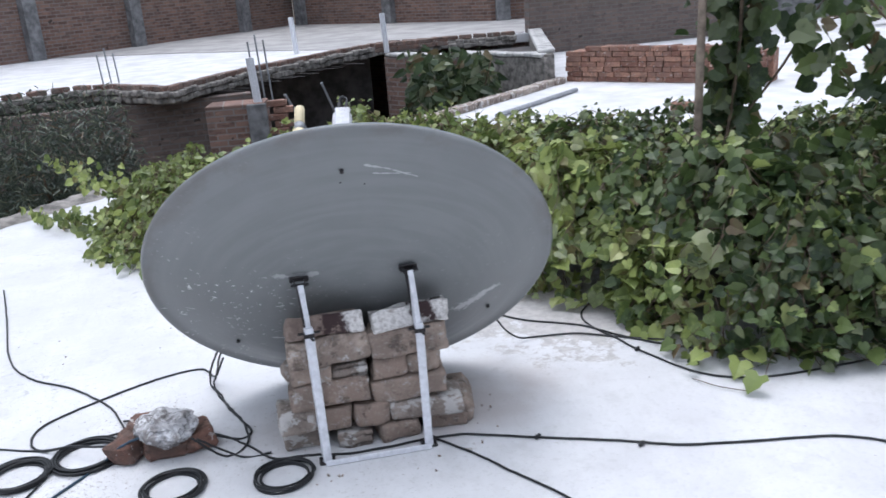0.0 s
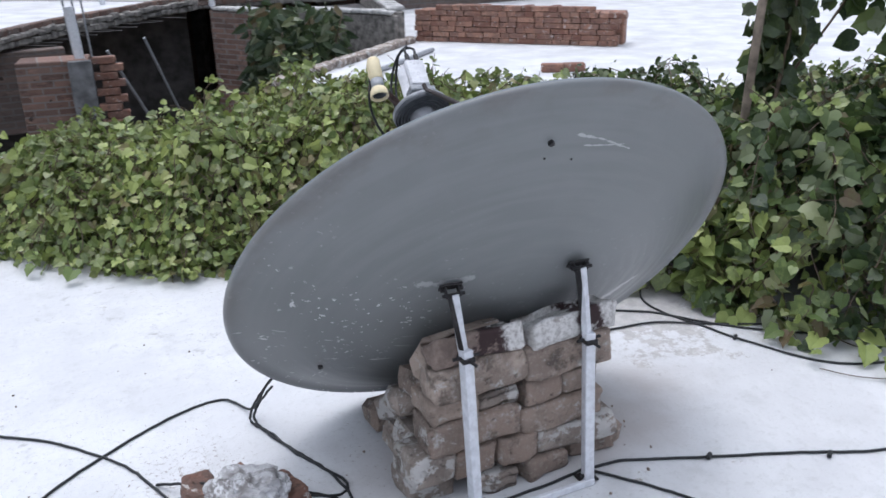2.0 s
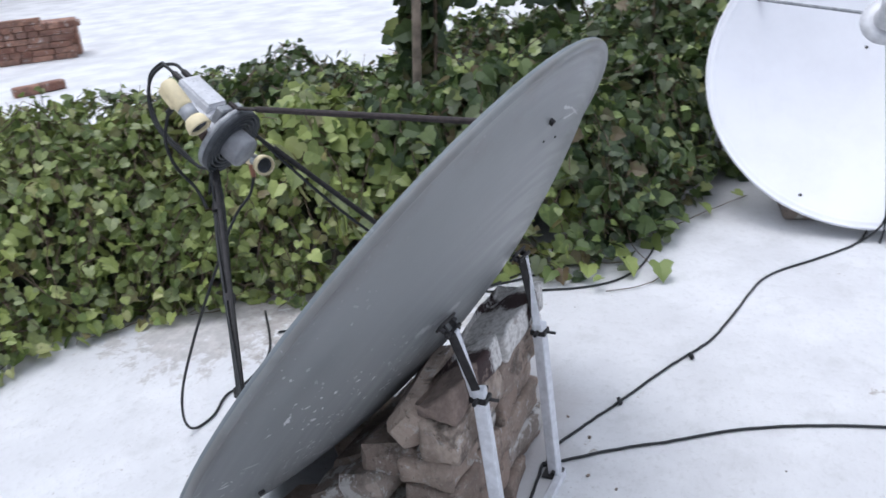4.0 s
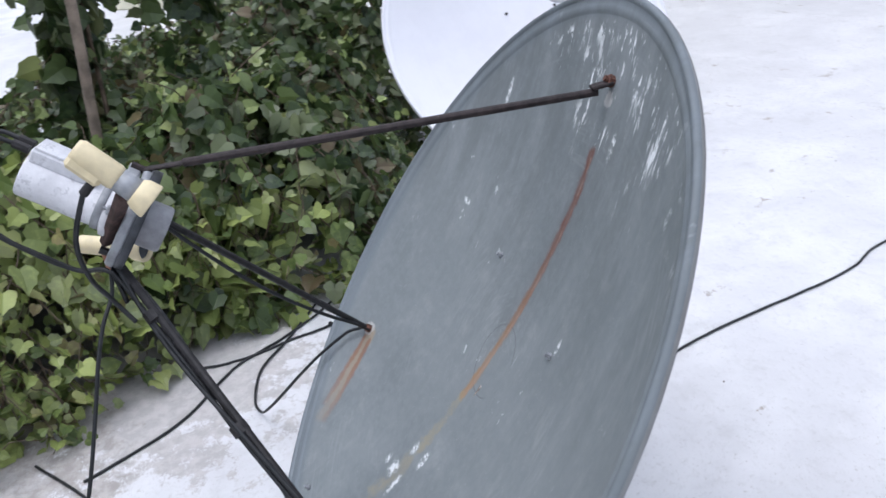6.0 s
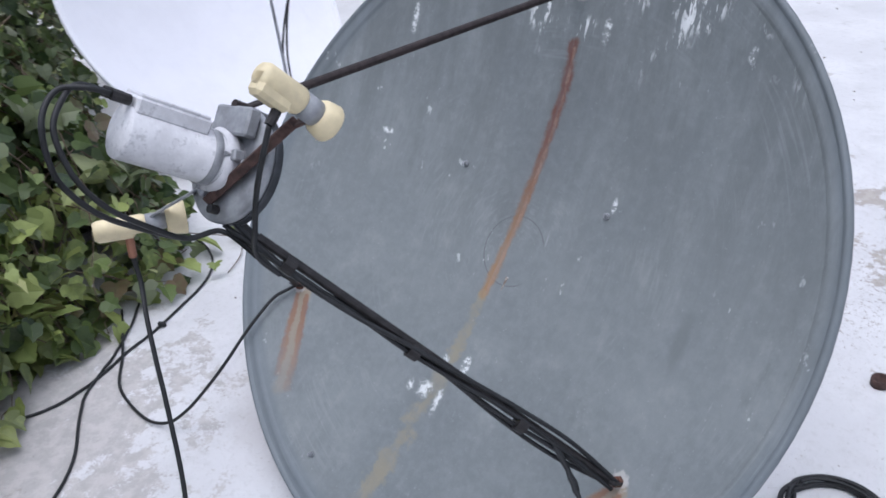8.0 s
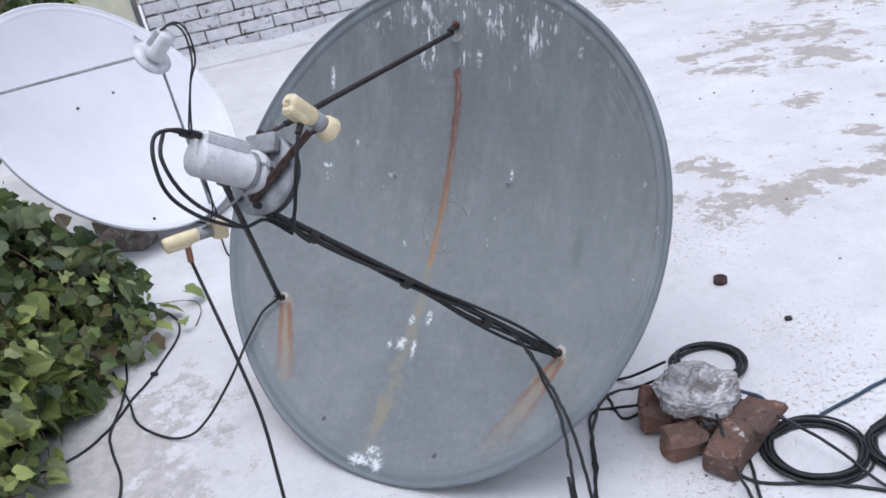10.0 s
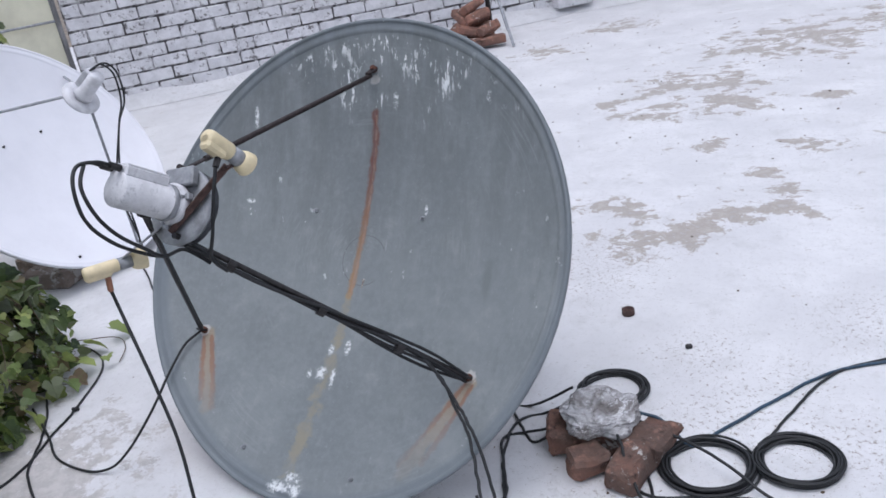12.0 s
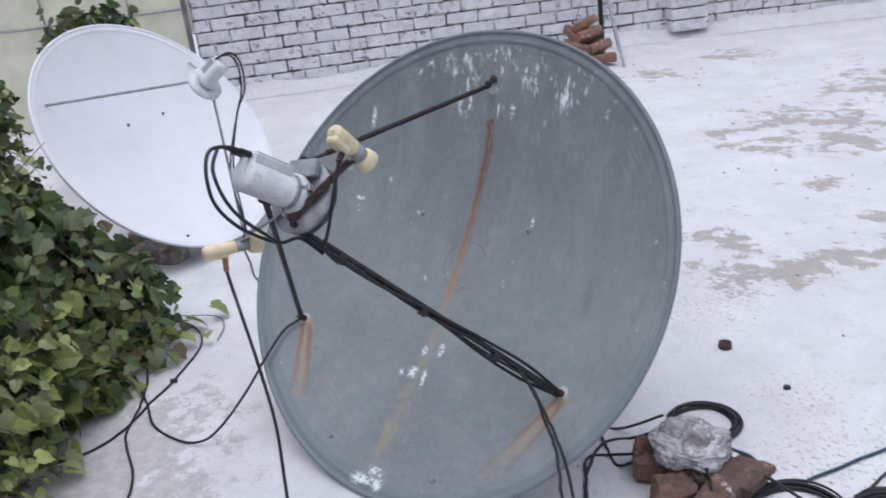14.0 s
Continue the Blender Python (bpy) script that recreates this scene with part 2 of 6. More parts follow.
def dish_front_material():
    m = Mat("weathered_galvanised_paint", 0.62)
    fit = m.t.nodes.new("ShaderNodeMapping")
    fit.inputs["Location"].default_value = (-0.0107, -0.0039, 0.0)
    fit.inputs["Scale"].default_value = (1.015, 1.0215, 1.0)
    m.link(m.co, fit.inputs[0])
    m.co = fit.outputs[0]
    o = m.xyz()
    mid = m.noise(3.2, 7, 0.7)
    fine = m.noise(55, 5, 0.7)
    run = m.noise(22, 5, 0.7, stretch=(1.6, 0.16, 1.0))
    col = m.mix(m.ramp(mid, 0.3, 0.72), (0.158, 0.176, 0.186), (0.218, 0.238, 0.247))
    col = m.mix(m.ramp(fine, 0.35, 0.75, 0.0, 0.35), col, (0.260, 0.282, 0.292))
    col = m.mix(m.math("MULTIPLY", m.ramp(run, 0.5, 0.78), m.ramp(m.noise(5, 4), 0.4, 0.65, 0.05, 0.42)), col, (0.29, 0.305, 0.315))
    cloud = m.noise(12, 7, 0.75)
    col = m.mix(m.ramp(cloud, 0.52, 0.72, 0.0, 0.35), col, (0.31, 0.33, 0.335))
    col = m.mix(m.ramp(m.noise(180, 3, 0.6), 0.66, 0.74, 0.0, 0.35), col, (0.42, 0.44, 0.45))
    r = m.math("SQRT", m.math("ADD", m.math("MULTIPLY", o[0], o[0]), m.math("MULTIPLY", o[1], o[1])))
    col = m.mix(m.ramp(r, 0.555, 0.578, 0.0, 0.6), col, (0.135, 0.160, 0.185))
    col = m.mix(m.math("MULTIPLY", m.spot(0.372, -0.03, 0.012, 0.042, 0.5), 0.55), col, (0.14, 0.155, 0.16))
    # streaky grime that also carries the shade on the bowl's upper half
    grime_shade = m.math("MULTIPLY", m.ramp(m.noise(11, 7, 0.75, stretch=(1.3, 0.22, 1.0)), 0.36, 0.64), m.ramp(m.math("ADD", o[1], m.ramp(mid, 0.3, 0.7, -0.15, 0.15)), -0.12, 0.36, 0.0, 0.52))
    col = m.mix(grime_shade, col, (0.105, 0.118, 0.122))
    wob = m.ramp(m.noise(38, 4, 0.7), 0.3, 0.7, -0.35, 0.45)
    soft_wob = m.ramp(m.noise(30, 5, 0.7), 0.3, 0.7, -0.18, 0.35)
    # fine rings left by the brush
    ring = m.t.nodes.new("ShaderNodeTexNoise")
    ring.noise_dimensions = "2D"
    ring.inputs["Scale"].default_value = 1.0
    ring.inputs["Detail"].default_value = 4
    turn = m.t.nodes.new("ShaderNodeCombineXYZ")
    m.link(m.math("MULTIPLY", r, 170.0), turn.inputs[0])
    m.link(m.math("MULTIPLY", m.math("ARCTAN2", o[1], o[0]), 4.5), turn.inputs[1])
    m.link(turn.outputs[0], ring.inputs["Vector"])
    brush = m.math("MULTIPLY", m.ramp(ring.outputs["Fac"], 0.50, 0.70), m.ramp(m.noise(5, 4), 0.48, 0.66, 0.02, 0.22))
    col = m.mix(brush, col, (0.33, 0.35, 0.36))
    mark = m.math("MULTIPLY", m.ramp(m.math("ABSOLUTE", m.math("SUBTRACT", r, 0.064)), 0.0006, 0.0018, 1.0, 0.0), m.ramp(m.noise(12, 4), 0.46, 0.56, 0.0, 0.8))
    col = m.mix(mark, col, (0.13, 0.14, 0.15))
    # white runs below the top edge
    drip = m.math("MULTIPLY", m.ramp(m.noise(58, 5, 0.7, stretch=(1.4, 0.15, 1.0)), 0.540, 0.580), m.ramp(m.noise(17, 5, 0.7), 0.44, 0.52))
    top = m.math("MULTIPLY", m.ramp(m.math("ADD", o[1], m.ramp(m.noise(9, 3), 0.3, 0.7, -0.10, 0.10)), 0.41, 0.52), m.ramp(r, 0.564, 0.548))
    col = m.mix(m.math("MULTIPLY", m.math("MULTIPLY", drip, top), 0.95), col, (0.76, 0.78, 0.79))
    splash = m.math("MULTIPLY", m.ramp(m.noise(26, 4, 0.7, stretch=(1, 0.6, 1)), 0.665, 0.715), m.ramp(m.noise(3.1, 3), 0.45, 0.6, 0.12, 0.65))
    col = m.mix(splash, col, (0.60, 0.63, 0.64))
    scratch = m.math("MULTIPLY", m.ramp(m.noise(60, 4, 0.7, stretch=(1.0, 0.11, 1.0)), 0.66, 0.74), m.ramp(m.noise(9, 5, 0.7), 0.52, 0.66, 0.0, 0.42))
    col = m.mix(scratch, col, (0.46, 0.48, 0.50))
    stain = m.ramp(m.noise(8, 6, 0.75, stretch=(1.2, 0.5, 1.0)), 0.56, 0.74, 0.0, 0.55)
    col = m.mix(stain, col, (0.135, 0.150, 0.156))
    # the long rust run down the middle, yellow towards its foot
    rust = m.streak([(-0.002, 0.372), (-0.001, 0.283), (-0.008, 0.169), (-0.018, 0.03), (-0.027, -0.094)], 0.0145, 0.0135, soft_wob)
    col = m.mix(m.math("MULTIPLY", rust, m.ramp(m.noise(34, 5, 0.75, stretch=(1.6, 0.3, 1.0)), 0.32, 0.62, 0.55, 0.96)), col, m.mix(m.ramp(o[1], -0.10, 0.28), (0.31, 0.185, 0.095), (0.140, 0.054, 0.038)))
    heart = m.streak([(0.001, 0.366), (0.003, 0.283), (-0.004, 0.169), (-0.014, 0.03), (-0.024, -0.094)], 0.0040, 0.0050, soft_wob)
    col = m.mix(m.math("MULTIPLY", heart, m.ramp(m.noise(22, 5, 0.75), 0.38, 0.60, 0.05, 0.60)), col, (0.34, 0.225, 0.17))
    ochre = m.streak([(-0.027, -0.094), (-0.036, -0.283), (-0.052, -0.37), (-0.063, -0.52)], 0.013, 0.030, m.ramp(m.noise(24, 5, 0.7), 0.3, 0.7, -0.5, 0.8))
    col = m.mix(m.math("MULTIPLY", ochre, m.ramp(m.noise(14, 5, 0.7), 0.35, 0.65, 0.15, 0.58)), col, (0.31, 0.265, 0.165))
    for x, y, a, b in ((-0.058, -0.293, 0.011, 0.012), (-0.045, -0.234, 0.007, 0.011), (0.002, -0.221, 0.006, 0.014), (-0.075, -0.57, 0.02, 0.012), (-0.04, -0.555, 0.018, 0.018), (-0.02, -0.57, 0.012, 0.014), (-0.363, 0.135, 0.010, 0.005), (0.059, 0.404, 0.006, 0.014), (-0.36, 0.36, 0.005, 0.02), (0.335, 0.39, 0.006, 0.01), (-0.09, -0.30, 0.006, 0.008), (-0.02, -0.30, 0.006, 0.018), (0.17, 0.13, 0.004, 0.01)):
        col = m.mix(m.math("MULTIPLY", m.spot(x, y, a * 1.15, b * 1.15, 0.5, wob), m.ramp(m.noise(75, 4, 0.7), 0.44, 0.54, 0.1, 0.95)), col, (0.72, 0.74, 0.75))
    # tan and rust runs below the two lower strut feet
    soft = m.ramp(m.noise(16, 5, 0.7), 0.3, 0.7, -0.3, 0.5)
    for pts in ([(-0.409, -0.235), (-0.380, -0.33), (-0.350, -0.42)], [(0.375, -0.265), (0.315, -0.37), (0.25, -0.48)]):
        s = m.streak(pts, 0.018, 0.026, soft)
        col = m.mix(m.math("MULTIPLY", s, m.ramp(o[1], -0.50, -0.26, 0.10, 0.60)), col, (0.36, 0.27, 0.165))
    for pts in ([(-0.420, -0.240), (-0.396, -0.33), (-0.374, -0.40)], [(-0.398, -0.240), (-0.366, -0.33), (-0.334, -0.42)], [(0.364, -0.265), (0.30, -0.365), (0.235, -0.465)], [(0.382, -0.27), (0.342, -0.36), (0.298, -0.45)]):
        s = m.streak(pts, 0.0085, 0.0125, m.ramp(m.noise(40, 5, 0.75), 0.3, 0.7, -0.15, 0.45))
        fade = m.ramp(o[1], -0.46, -0.27, 0.18, 0.95)
        col = m.mix(m.math("MULTIPLY", s, m.math("MULTIPLY", fade, 0.75)), col, (0.24, 0.105, 0.058))
    # paint broken away round the strut feet
    for x, y in ((0.371, -0.252), (-0.420, -0.227), (-0.004, 0.452)):
        col = m.mix(m.math("MULTIPLY", m.spot(x, y, 0.014, 0.013, 0.25, wob), 0.6), col, (0.60, 0.58, 0.56))
    m.color(col)
    m.rough(m.ramp(mid, 0.3, 0.7, 0.5, 0.75))
    return m.bump(m.math("ADD", m.noise(120, 3), m.math("MULTIPLY", run, 0.6)), 0.10, 0.002).m


def white_dish_material():
    m = Mat("white_enamel", 0.42)
    n = m.noise(3.0, 6, 0.7)
    run = m.noise(16, 5, 0.65, stretch=(1.5, 0.2, 1))
    c = m.mix(m.ramp(n, 0.35, 0.75), (0.77, 0.77, 0.815), (0.71, 0.71, 0.755))
    c = m.mix(m.ramp(run, 0.58, 0.8, 0.0, 0.25), c, (0.60, 0.59, 0.60))
    m.color(c)
    return m.bump(m.noise(90, 2), 0.04, 0.002).m


def brick_material(name, a, b, dirt, white=0.0):
    m = Mat(name, 0.92)
    rnd = m.random()
    place = m.t.nodes.new("ShaderNodeVectorMath")
    place.operation = "ADD"
    m.link(m.co, place.inputs[0])
    shift = m.t.nodes.new("ShaderNodeCombineXYZ")
    for i in range(3):
        m.link(m.math("MULTIPLY", rnd, 17.0 + 9 * i), shift.inputs[i])
    m.link(shift.outputs[0], place.inputs[1])
    at = place.outputs[0]
    big, mid = m.noise(7, 5, 0.65, at=at), m.noise(22, 6, 0.72, at=at)
    fine, pits = m.noise(110, 5, 0.75, at=at), m.noise(48, 4, 0.7, at=at)
    c = m.mix(m.ramp(rnd, 0.1, 0.9), a, b)
    c = m.mix(m.ramp(big, 0.40, 0.58, 0.0, 0.85), c, dirt)
    c = m.mix(m.ramp(m.noise(10, 6, 0.7, at=at), 0.55, 0.66, 0.0, 0.8), c, tuple(x * 0.42 for x in dirt))
    c = m.mix(m.ramp(mid, 0.54, 0.70, 0.0, 0.6), c, tuple(min(0.6, x * 1.8) for x in b))
    c = m.mix(m.ramp(pits, 0.60, 0.70, 0.0, 0.8), c, tuple(x * 0.45 for x in dirt))
    c = m.mix(m.ramp(fine, 0.50, 0.80, 0.0, 0.4), c, tuple(min(0.6, x * 1.6) for x in b))
    pick = m.math("MULTIPLY", m.ramp(m.noise(13, 6, 0.75, at=at), 0.60 - 0.20 * white, 0.64 - 0.17 * white), 0.85 if white else 0.7)
    c = m.mix(pick, c, (0.58, 0.56, 0.54))
    m.color(c)
    h = m.math("ADD", m.math("ADD", mid, m.math("MULTIPLY", fine, 0.5)), m.math("MULTIPLY", m.ramp(pits, 0.58, 0.72), -0.8))
    return m.bump(h, 0.8, 0.009).m


def masonry_material(name, a, b, mortar, bw=0.235, bh=0.075, gap=0.010):
    """Brickwork too far off to pick its bricks apart; x runs along the wall and z up it."""
    m = Mat(name, 0.92)
    o = m.xyz()
    c = m.t.nodes.new("ShaderNodeCombineXYZ")
    m.link(o[0], c.inputs[0])
    m.link(o[2], c.inputs[1])
    t = m.t.nodes.new("ShaderNodeTexBrick")
    t.inputs["Scale"].default_value = 1.0
    t.inputs["Brick Width"].default_value = bw
    t.inputs["Row Height"].default_value = bh
    t.inputs["Mortar Size"].default_value = gap
    t.inputs["Color1"].default_value = (*a, 1)
    t.inputs["Color2"].default_value = (*b, 1)
    t.inputs["Mortar"].default_value = (*mortar, 1)
    m.link(c.outputs[0], t.inputs["Vector"])
    mid = m.noise(1.4, 6, 0.7)
    col = m.mix(m.ramp(mid, 0.4, 0.7, 0.0, 0.35), t.outputs[0], tuple(x * 0.7 for x in mortar))
    col = m.mix(m.ramp(m.noise(9, 4, 0.7, stretch=(0.5, 1, 1.4)), 0.5, 0.7, 0.0, 0.6), col, tuple(x * 0.45 for x in a))
    col = m.mix(m.ramp(m.noise(12, 4, 0.7, stretch=(0.5, 1, 1.4)), 0.55, 0.72, 0.0, 0.6), col, tuple(x * 1.5 for x in b))
    holes = m.ramp(m.noise(5.5, 2, 0.5), 0.70, 0.72)
    col = m.mix(m.math("MULTIPLY", holes, 0.8), col, (0.03, 0.025, 0.022))
    m.color(col)
    return m.bump(m.math("ADD", m.math("MULTIPLY", t.outputs["Fac"], -1.0), m.math("MULTIPLY", m.noise(30, 4), 0.5)), 0.8, 0.02).m


def leaf_material(name, a, b, c3):
    m = Mat(name, 0.42)
    r = m.island()
    mid = m.noise(2.2, 3)
    c = m.mix(m.ramp(r, 0.0, 0.8), a, b)
    c = m.mix(m.ramp(r, 0.90, 0.97), c, c3)
    # paler share: grey-green undersides, plus the sky's highlights put into colour
    dull = m.math("FRACT", m.math("MULTIPLY", r, 37.0))
    c = m.mix(m.ramp(dull, 0.74, 0.80, 0.0, 0.55), c, (0.27, 0.29, 0.18))
    c = m.mix(m.ramp(m.math("FRACT", m.math("MULTIPLY", r, 91.0)), 0.93, 0.95, 0.0, 0.7), c, (0.20, 0.13, 0.075))
    c = m.mix(m.ramp(mid, 0.42, 0.62, 0.0, 0.55), c, tuple(x * 0.75 for x in a))
    c = m.mix(m.ramp(m.noise(60, 3), 0.45, 0.75, 0.0, 0.25), c, tuple(x * 1.6 for x in b))
    m.color(c)
    m.b.inputs["Transmission Weight"].default_value = 0.0
    tr = m.t.nodes.new("ShaderNodeBsdfTranslucent")
    m.link(c, tr.inputs["Color"])
    mx = m.t.nodes.new("ShaderNodeMixShader")
    mx.inputs[0].default_value = 0.28
    m.link(m.b.outputs[0], mx.inputs[1])
    m.link(tr.outputs[0], mx.inputs[2])
    m.link(mx.outputs[0], m.t.nodes["Material Output"].inputs["Surface"])
    return m.m


def chalky_material():
    """White paint gone chalky over cast metal, grey where it has flaked off."""
    m = Mat("chalky_white_paint", 0.62)
    n, big = m.noise(70, 6, 0.75), m.noise(16, 5, 0.7)
    c = m.mix(m.ramp(big, 0.35, 0.65), (0.52, 0.52, 0.55), (0.68, 0.68, 0.71))
    c = m.mix(m.ramp(n, 0.56, 0.62, 0.0, 0.6), c, (0.36, 0.36, 0.39))
    m.color(c)
    return m.bump(m.math("ADD", n, big), 0.25, 0.003).m


def film_material():
    """Cloudy stretch film over dark things: milky creases with thinner, darker places."""
    m = Mat("crumpled_clear_film", 0.2)
    crease = m.noise(38, 6, 0.75, stretch=(1.0, 0.35, 1.0))
    c = m.mix(m.ramp(m.noise(14, 4, 0.6), 0.38, 0.62), (0.20, 0.185, 0.18), (0.46, 0.455, 0.465))
    c = m.mix(m.ramp(crease, 0.50, 0.60, 0.0, 0.85), c, (0.68, 0.68, 0.70))
    m.color(c)
    return m.bump(m.math("ADD", crease, m.noise(90, 4, 0.7, stretch=(0.4, 1.0, 1.0))), 0.9, 0.006).m


FLOOR = floor_material()
DISH_BACK = dish_back_material()
DISH_FRONT = dish_front_material()
DISH_WHITE = white_dish_material()
OLD_BRICK = brick_material("muddy_old_brick", (0.285, 0.212, 0.172), (0.480, 0.390, 0.325), (0.215, 0.168, 0.140))
PALE_BRICK = brick_material("limewashed_old_brick", (0.28, 0.22, 0.185), (0.42, 0.355, 0.31), (0.22, 0.18, 0.155), white=0.42)
def capped_brick(name, lime_from, tar_from, tar_to):
    """Limed from one place along the brick on, muddy before it, with a band of tar."""
    m = Mat(name, 0.9)
    o = m.xyz()
    mid, fine = m.noise(16, 6, 0.7), m.noise(90, 5, 0.7)
    x = m.math("ADD", o[0], m.ramp(mid, 0.3, 0.7, -0.02, 0.02))
    c = m.mix(m.ramp(mid, 0.35, 0.65), (0.14, 0.105, 0.088), (0.29, 0.225, 0.19))
    lime = m.mix(m.ramp(fine, 0.35, 0.6), (0.42, 0.40, 0.38), (0.66, 0.64, 0.62))
    lime = m.mix(m.ramp(m.noise(30, 5, 0.7), 0.58, 0.64, 0.0, 0.6), lime, (0.24, 0.20, 0.18))
    c = m.mix(m.ramp(x, lime_from, lime_from + 0.01), c, lime)
    tar = m.math("MULTIPLY", m.math("MULTIPLY", m.ramp(x, tar_from, tar_from + 0.02), m.ramp(x, tar_to + 0.02, tar_to)), m.ramp(m.noise(24, 5, 0.7), 0.36, 0.46))
    c = m.mix(tar, c, (0.040, 0.022, 0.022))
    m.color(c)
    return m.bump(m.math("ADD", mid, m.math("MULTIPLY", fine, 0.5)), 0.5, 0.008).m


CAPPED = capped_brick("half_limed_tarred_brick", 0.045, -0.02, 0.052)
TAR_BRICK = capped_brick("limed_brick_with_tar", -0.20, -0.005, 0.062)
EDGE_BRICK = brick_material("dusty_edge_brick", (0.13, 0.075, 0.060), (0.24, 0.150, 0.118), (0.17, 0.14, 0.125))
RED_BRICK = brick_material("fired_red_brick", (0.18, 0.085, 0.062), (0.38, 0.210, 0.150), (0.20, 0.12, 0.095))
PLAIN_RED = brick_material("broken_red_brick", (0.135, 0.068, 0.050), (0.215, 0.115, 0.085), (0.105, 0.072, 0.060))
HEAP_RED = brick_material("rusty_red_brick", (0.17, 0.080, 0.058), (0.27, 0.135, 0.098), (0.15, 0.090, 0.072))


def washed_material():
    m = Mat("whitewashed_wall_brick", 0.9)
    w = m.t.nodes.new("ShaderNodeNewGeometry").outputs["Position"]
    fine, mid, big = m.noise(60, 5, 0.7, at=w), m.noise(9, 6, 0.72, at=w), m.noise(1.6, 6, 0.7, at=w)
    c = m.mix(m.ramp(mid, 0.35, 0.65), (0.58, 0.575, 0.60), (0.72, 0.715, 0.74))
    c = m.mix(m.ramp(big, 0.5, 0.68, 0.0, 0.5), c, (0.44, 0.43, 0.445))
    c = m.mix(m.math("MULTIPLY", m.ramp(m.noise(17, 5, 0.75, at=w), 0.555, 0.64), m.ramp(big, 0.36, 0.52)), c, (0.17, 0.16, 0.165))
    c = m.mix(m.ramp(fine, 0.6, 0.72, 0.0, 0.5), c, (0.36, 0.34, 0.34))
    m.color(c)
    return m.bump(m.math("ADD", mid, m.math("MULTIPLY", fine, 0.5)), 0.6, 0.008).m


WASHED = washed_material()
def joint_material():
    """Wall joints: limewash clings in places, elsewhere they are open and black with dirt."""
    m = Mat("dirty_wall_joint", 0.95)
    n, big = m.noise(20, 6, 0.75), m.noise(2.2, 4, 0.6)
    c = m.mix(m.ramp(n, 0.3, 0.7), (0.30, 0.29, 0.30), (0.52, 0.51, 0.53))
    c = m.mix(m.ramp(m.math("ADD", m.noise(13, 6, 0.78), m.math("MULTIPLY", big, 0.25)), 0.58, 0.64, 0.0, 0.92), c, (0.055, 0.05, 0.05))
    m.color(c)
    return m.bump(n, 0.6, 0.01).m


MORTAR = joint_material()
FAR_BRICK = masonry_material("old_brickwork", (0.120, 0.070, 0.055), (0.250, 0.150, 0.118), (0.225, 0.195, 0.180))
GREY_BRICK = masonry_material("grey_weathered_brickwork", (0.12, 0.092, 0.082), (0.17, 0.125, 0.108), (0.15, 0.135, 0.128))
CONCRETE = plain("grey_concrete", (0.17, 0.17, 0.175), 0.9, vary=0.4, scale=6)
OLD_CEMENT = plain("weathered_cement", (0.20, 0.185, 0.17), 0.95, vary=0.55, scale=11, bump=0.6)
PALE_CEMENT = plain("pale_cement_coping", (0.42, 0.41, 0.40), 0.92, vary=0.3, scale=9, bump=0.5)
BARE_SLAB = plain("bare_grey_screed", (0.36, 0.35, 0.345), 0.92, vary=0.2, scale=1.6)
DARK_CONCRETE = plain("dark_grey_concrete", (0.09, 0.085, 0.085), 0.95, vary=0.4, scale=5)
PALE_ROOF = plain("pale_limewashed_roof", (0.60, 0.60, 0.615), 0.9, vary=0.13, scale=2.5)
CREAM = plain("cream_plaster", (0.66, 0.64, 0.50), 0.85, vary=0.10, scale=5)
TUBE = plain("galvanised_tube", (0.68, 0.69, 0.73), 0.45, 0.1, vary=0.12, scale=60)
BLACK_STEEL = plain("black_painted_steel", (0.018, 0.016, 0.017), 0.5, 0.2, vary=0.5, scale=80)
BROWN_STEEL = plain("rusty_brown_steel", (0.026, 0.018, 0.018), 0.65, 0.2, vary=0.5, scale=90)
RUST = plain("flaking_rust", (0.115, 0.05, 0.035), 0.85, vary=0.5, scale=120)
DARK_RUST = plain("dark_brown_rust", (0.062, 0.034, 0.029), 0.8, vary=0.5, scale=90)
CABLE = plain("black_cable_jacket", (0.009, 0.010, 0.012), 0.55, vary=0.4, scale=60)
BLUE_CABLE = plain("dark_blue_cable_jacket", (0.02, 0.05, 0.085), 0.45, vary=0.3, scale=60)
GREY_CABLE = plain("pale_grey_wire", (0.45, 0.46, 0.48), 0.5)
ALU = plain("dull_cast_aluminium", (0.60, 0.60, 0.63), 0.5, 0.12, vary=0.10, scale=40)
CHALKY = chalky_material()
GREY_METAL = plain("grey_zinc_plate", (0.30, 0.31, 0.33), 0.55, 0.3, vary=0.25, scale=40)
DARK_RING = plain("shade_dark_metal", (0.07, 0.075, 0.085), 0.5, 0.3, vary=0.3, scale=50)
YELLOW = plain("yellowed_plastic", (0.70, 0.60, 0.385), 0.5, vary=0.14, scale=22)
PALE_YELLOW = plain("faded_cream_plastic", (0.72, 0.66, 0.48), 0.5, vary=0.12, scale=22)
CAP_GREY = plain("grey_plastic_cap", (0.30, 0.30, 0.32), 0.5)
COPPER = plain("coppery_connector", (0.30, 0.14, 0.09), 0.5, 0.3)
WOOD = plain("weathered_bare_wood", (0.24, 0.19, 0.15), 0.85, vary=0.35, scale=20)
STEM = plain("brown_vine_stem", (0.11, 0.08, 0.055), 0.9, vary=0.4)
# near-black green: the hedge's inner shade put into a colour
CORE = plain("hedge_shade_fill", (0.034, 0.044, 0.020), 0.95, vary=0.6, scale=18)
LEAF = leaf_material("vine_leaf", (0.100, 0.145, 0.040), (0.365, 0.420, 0.130), (0.52, 0.52, 0.25))
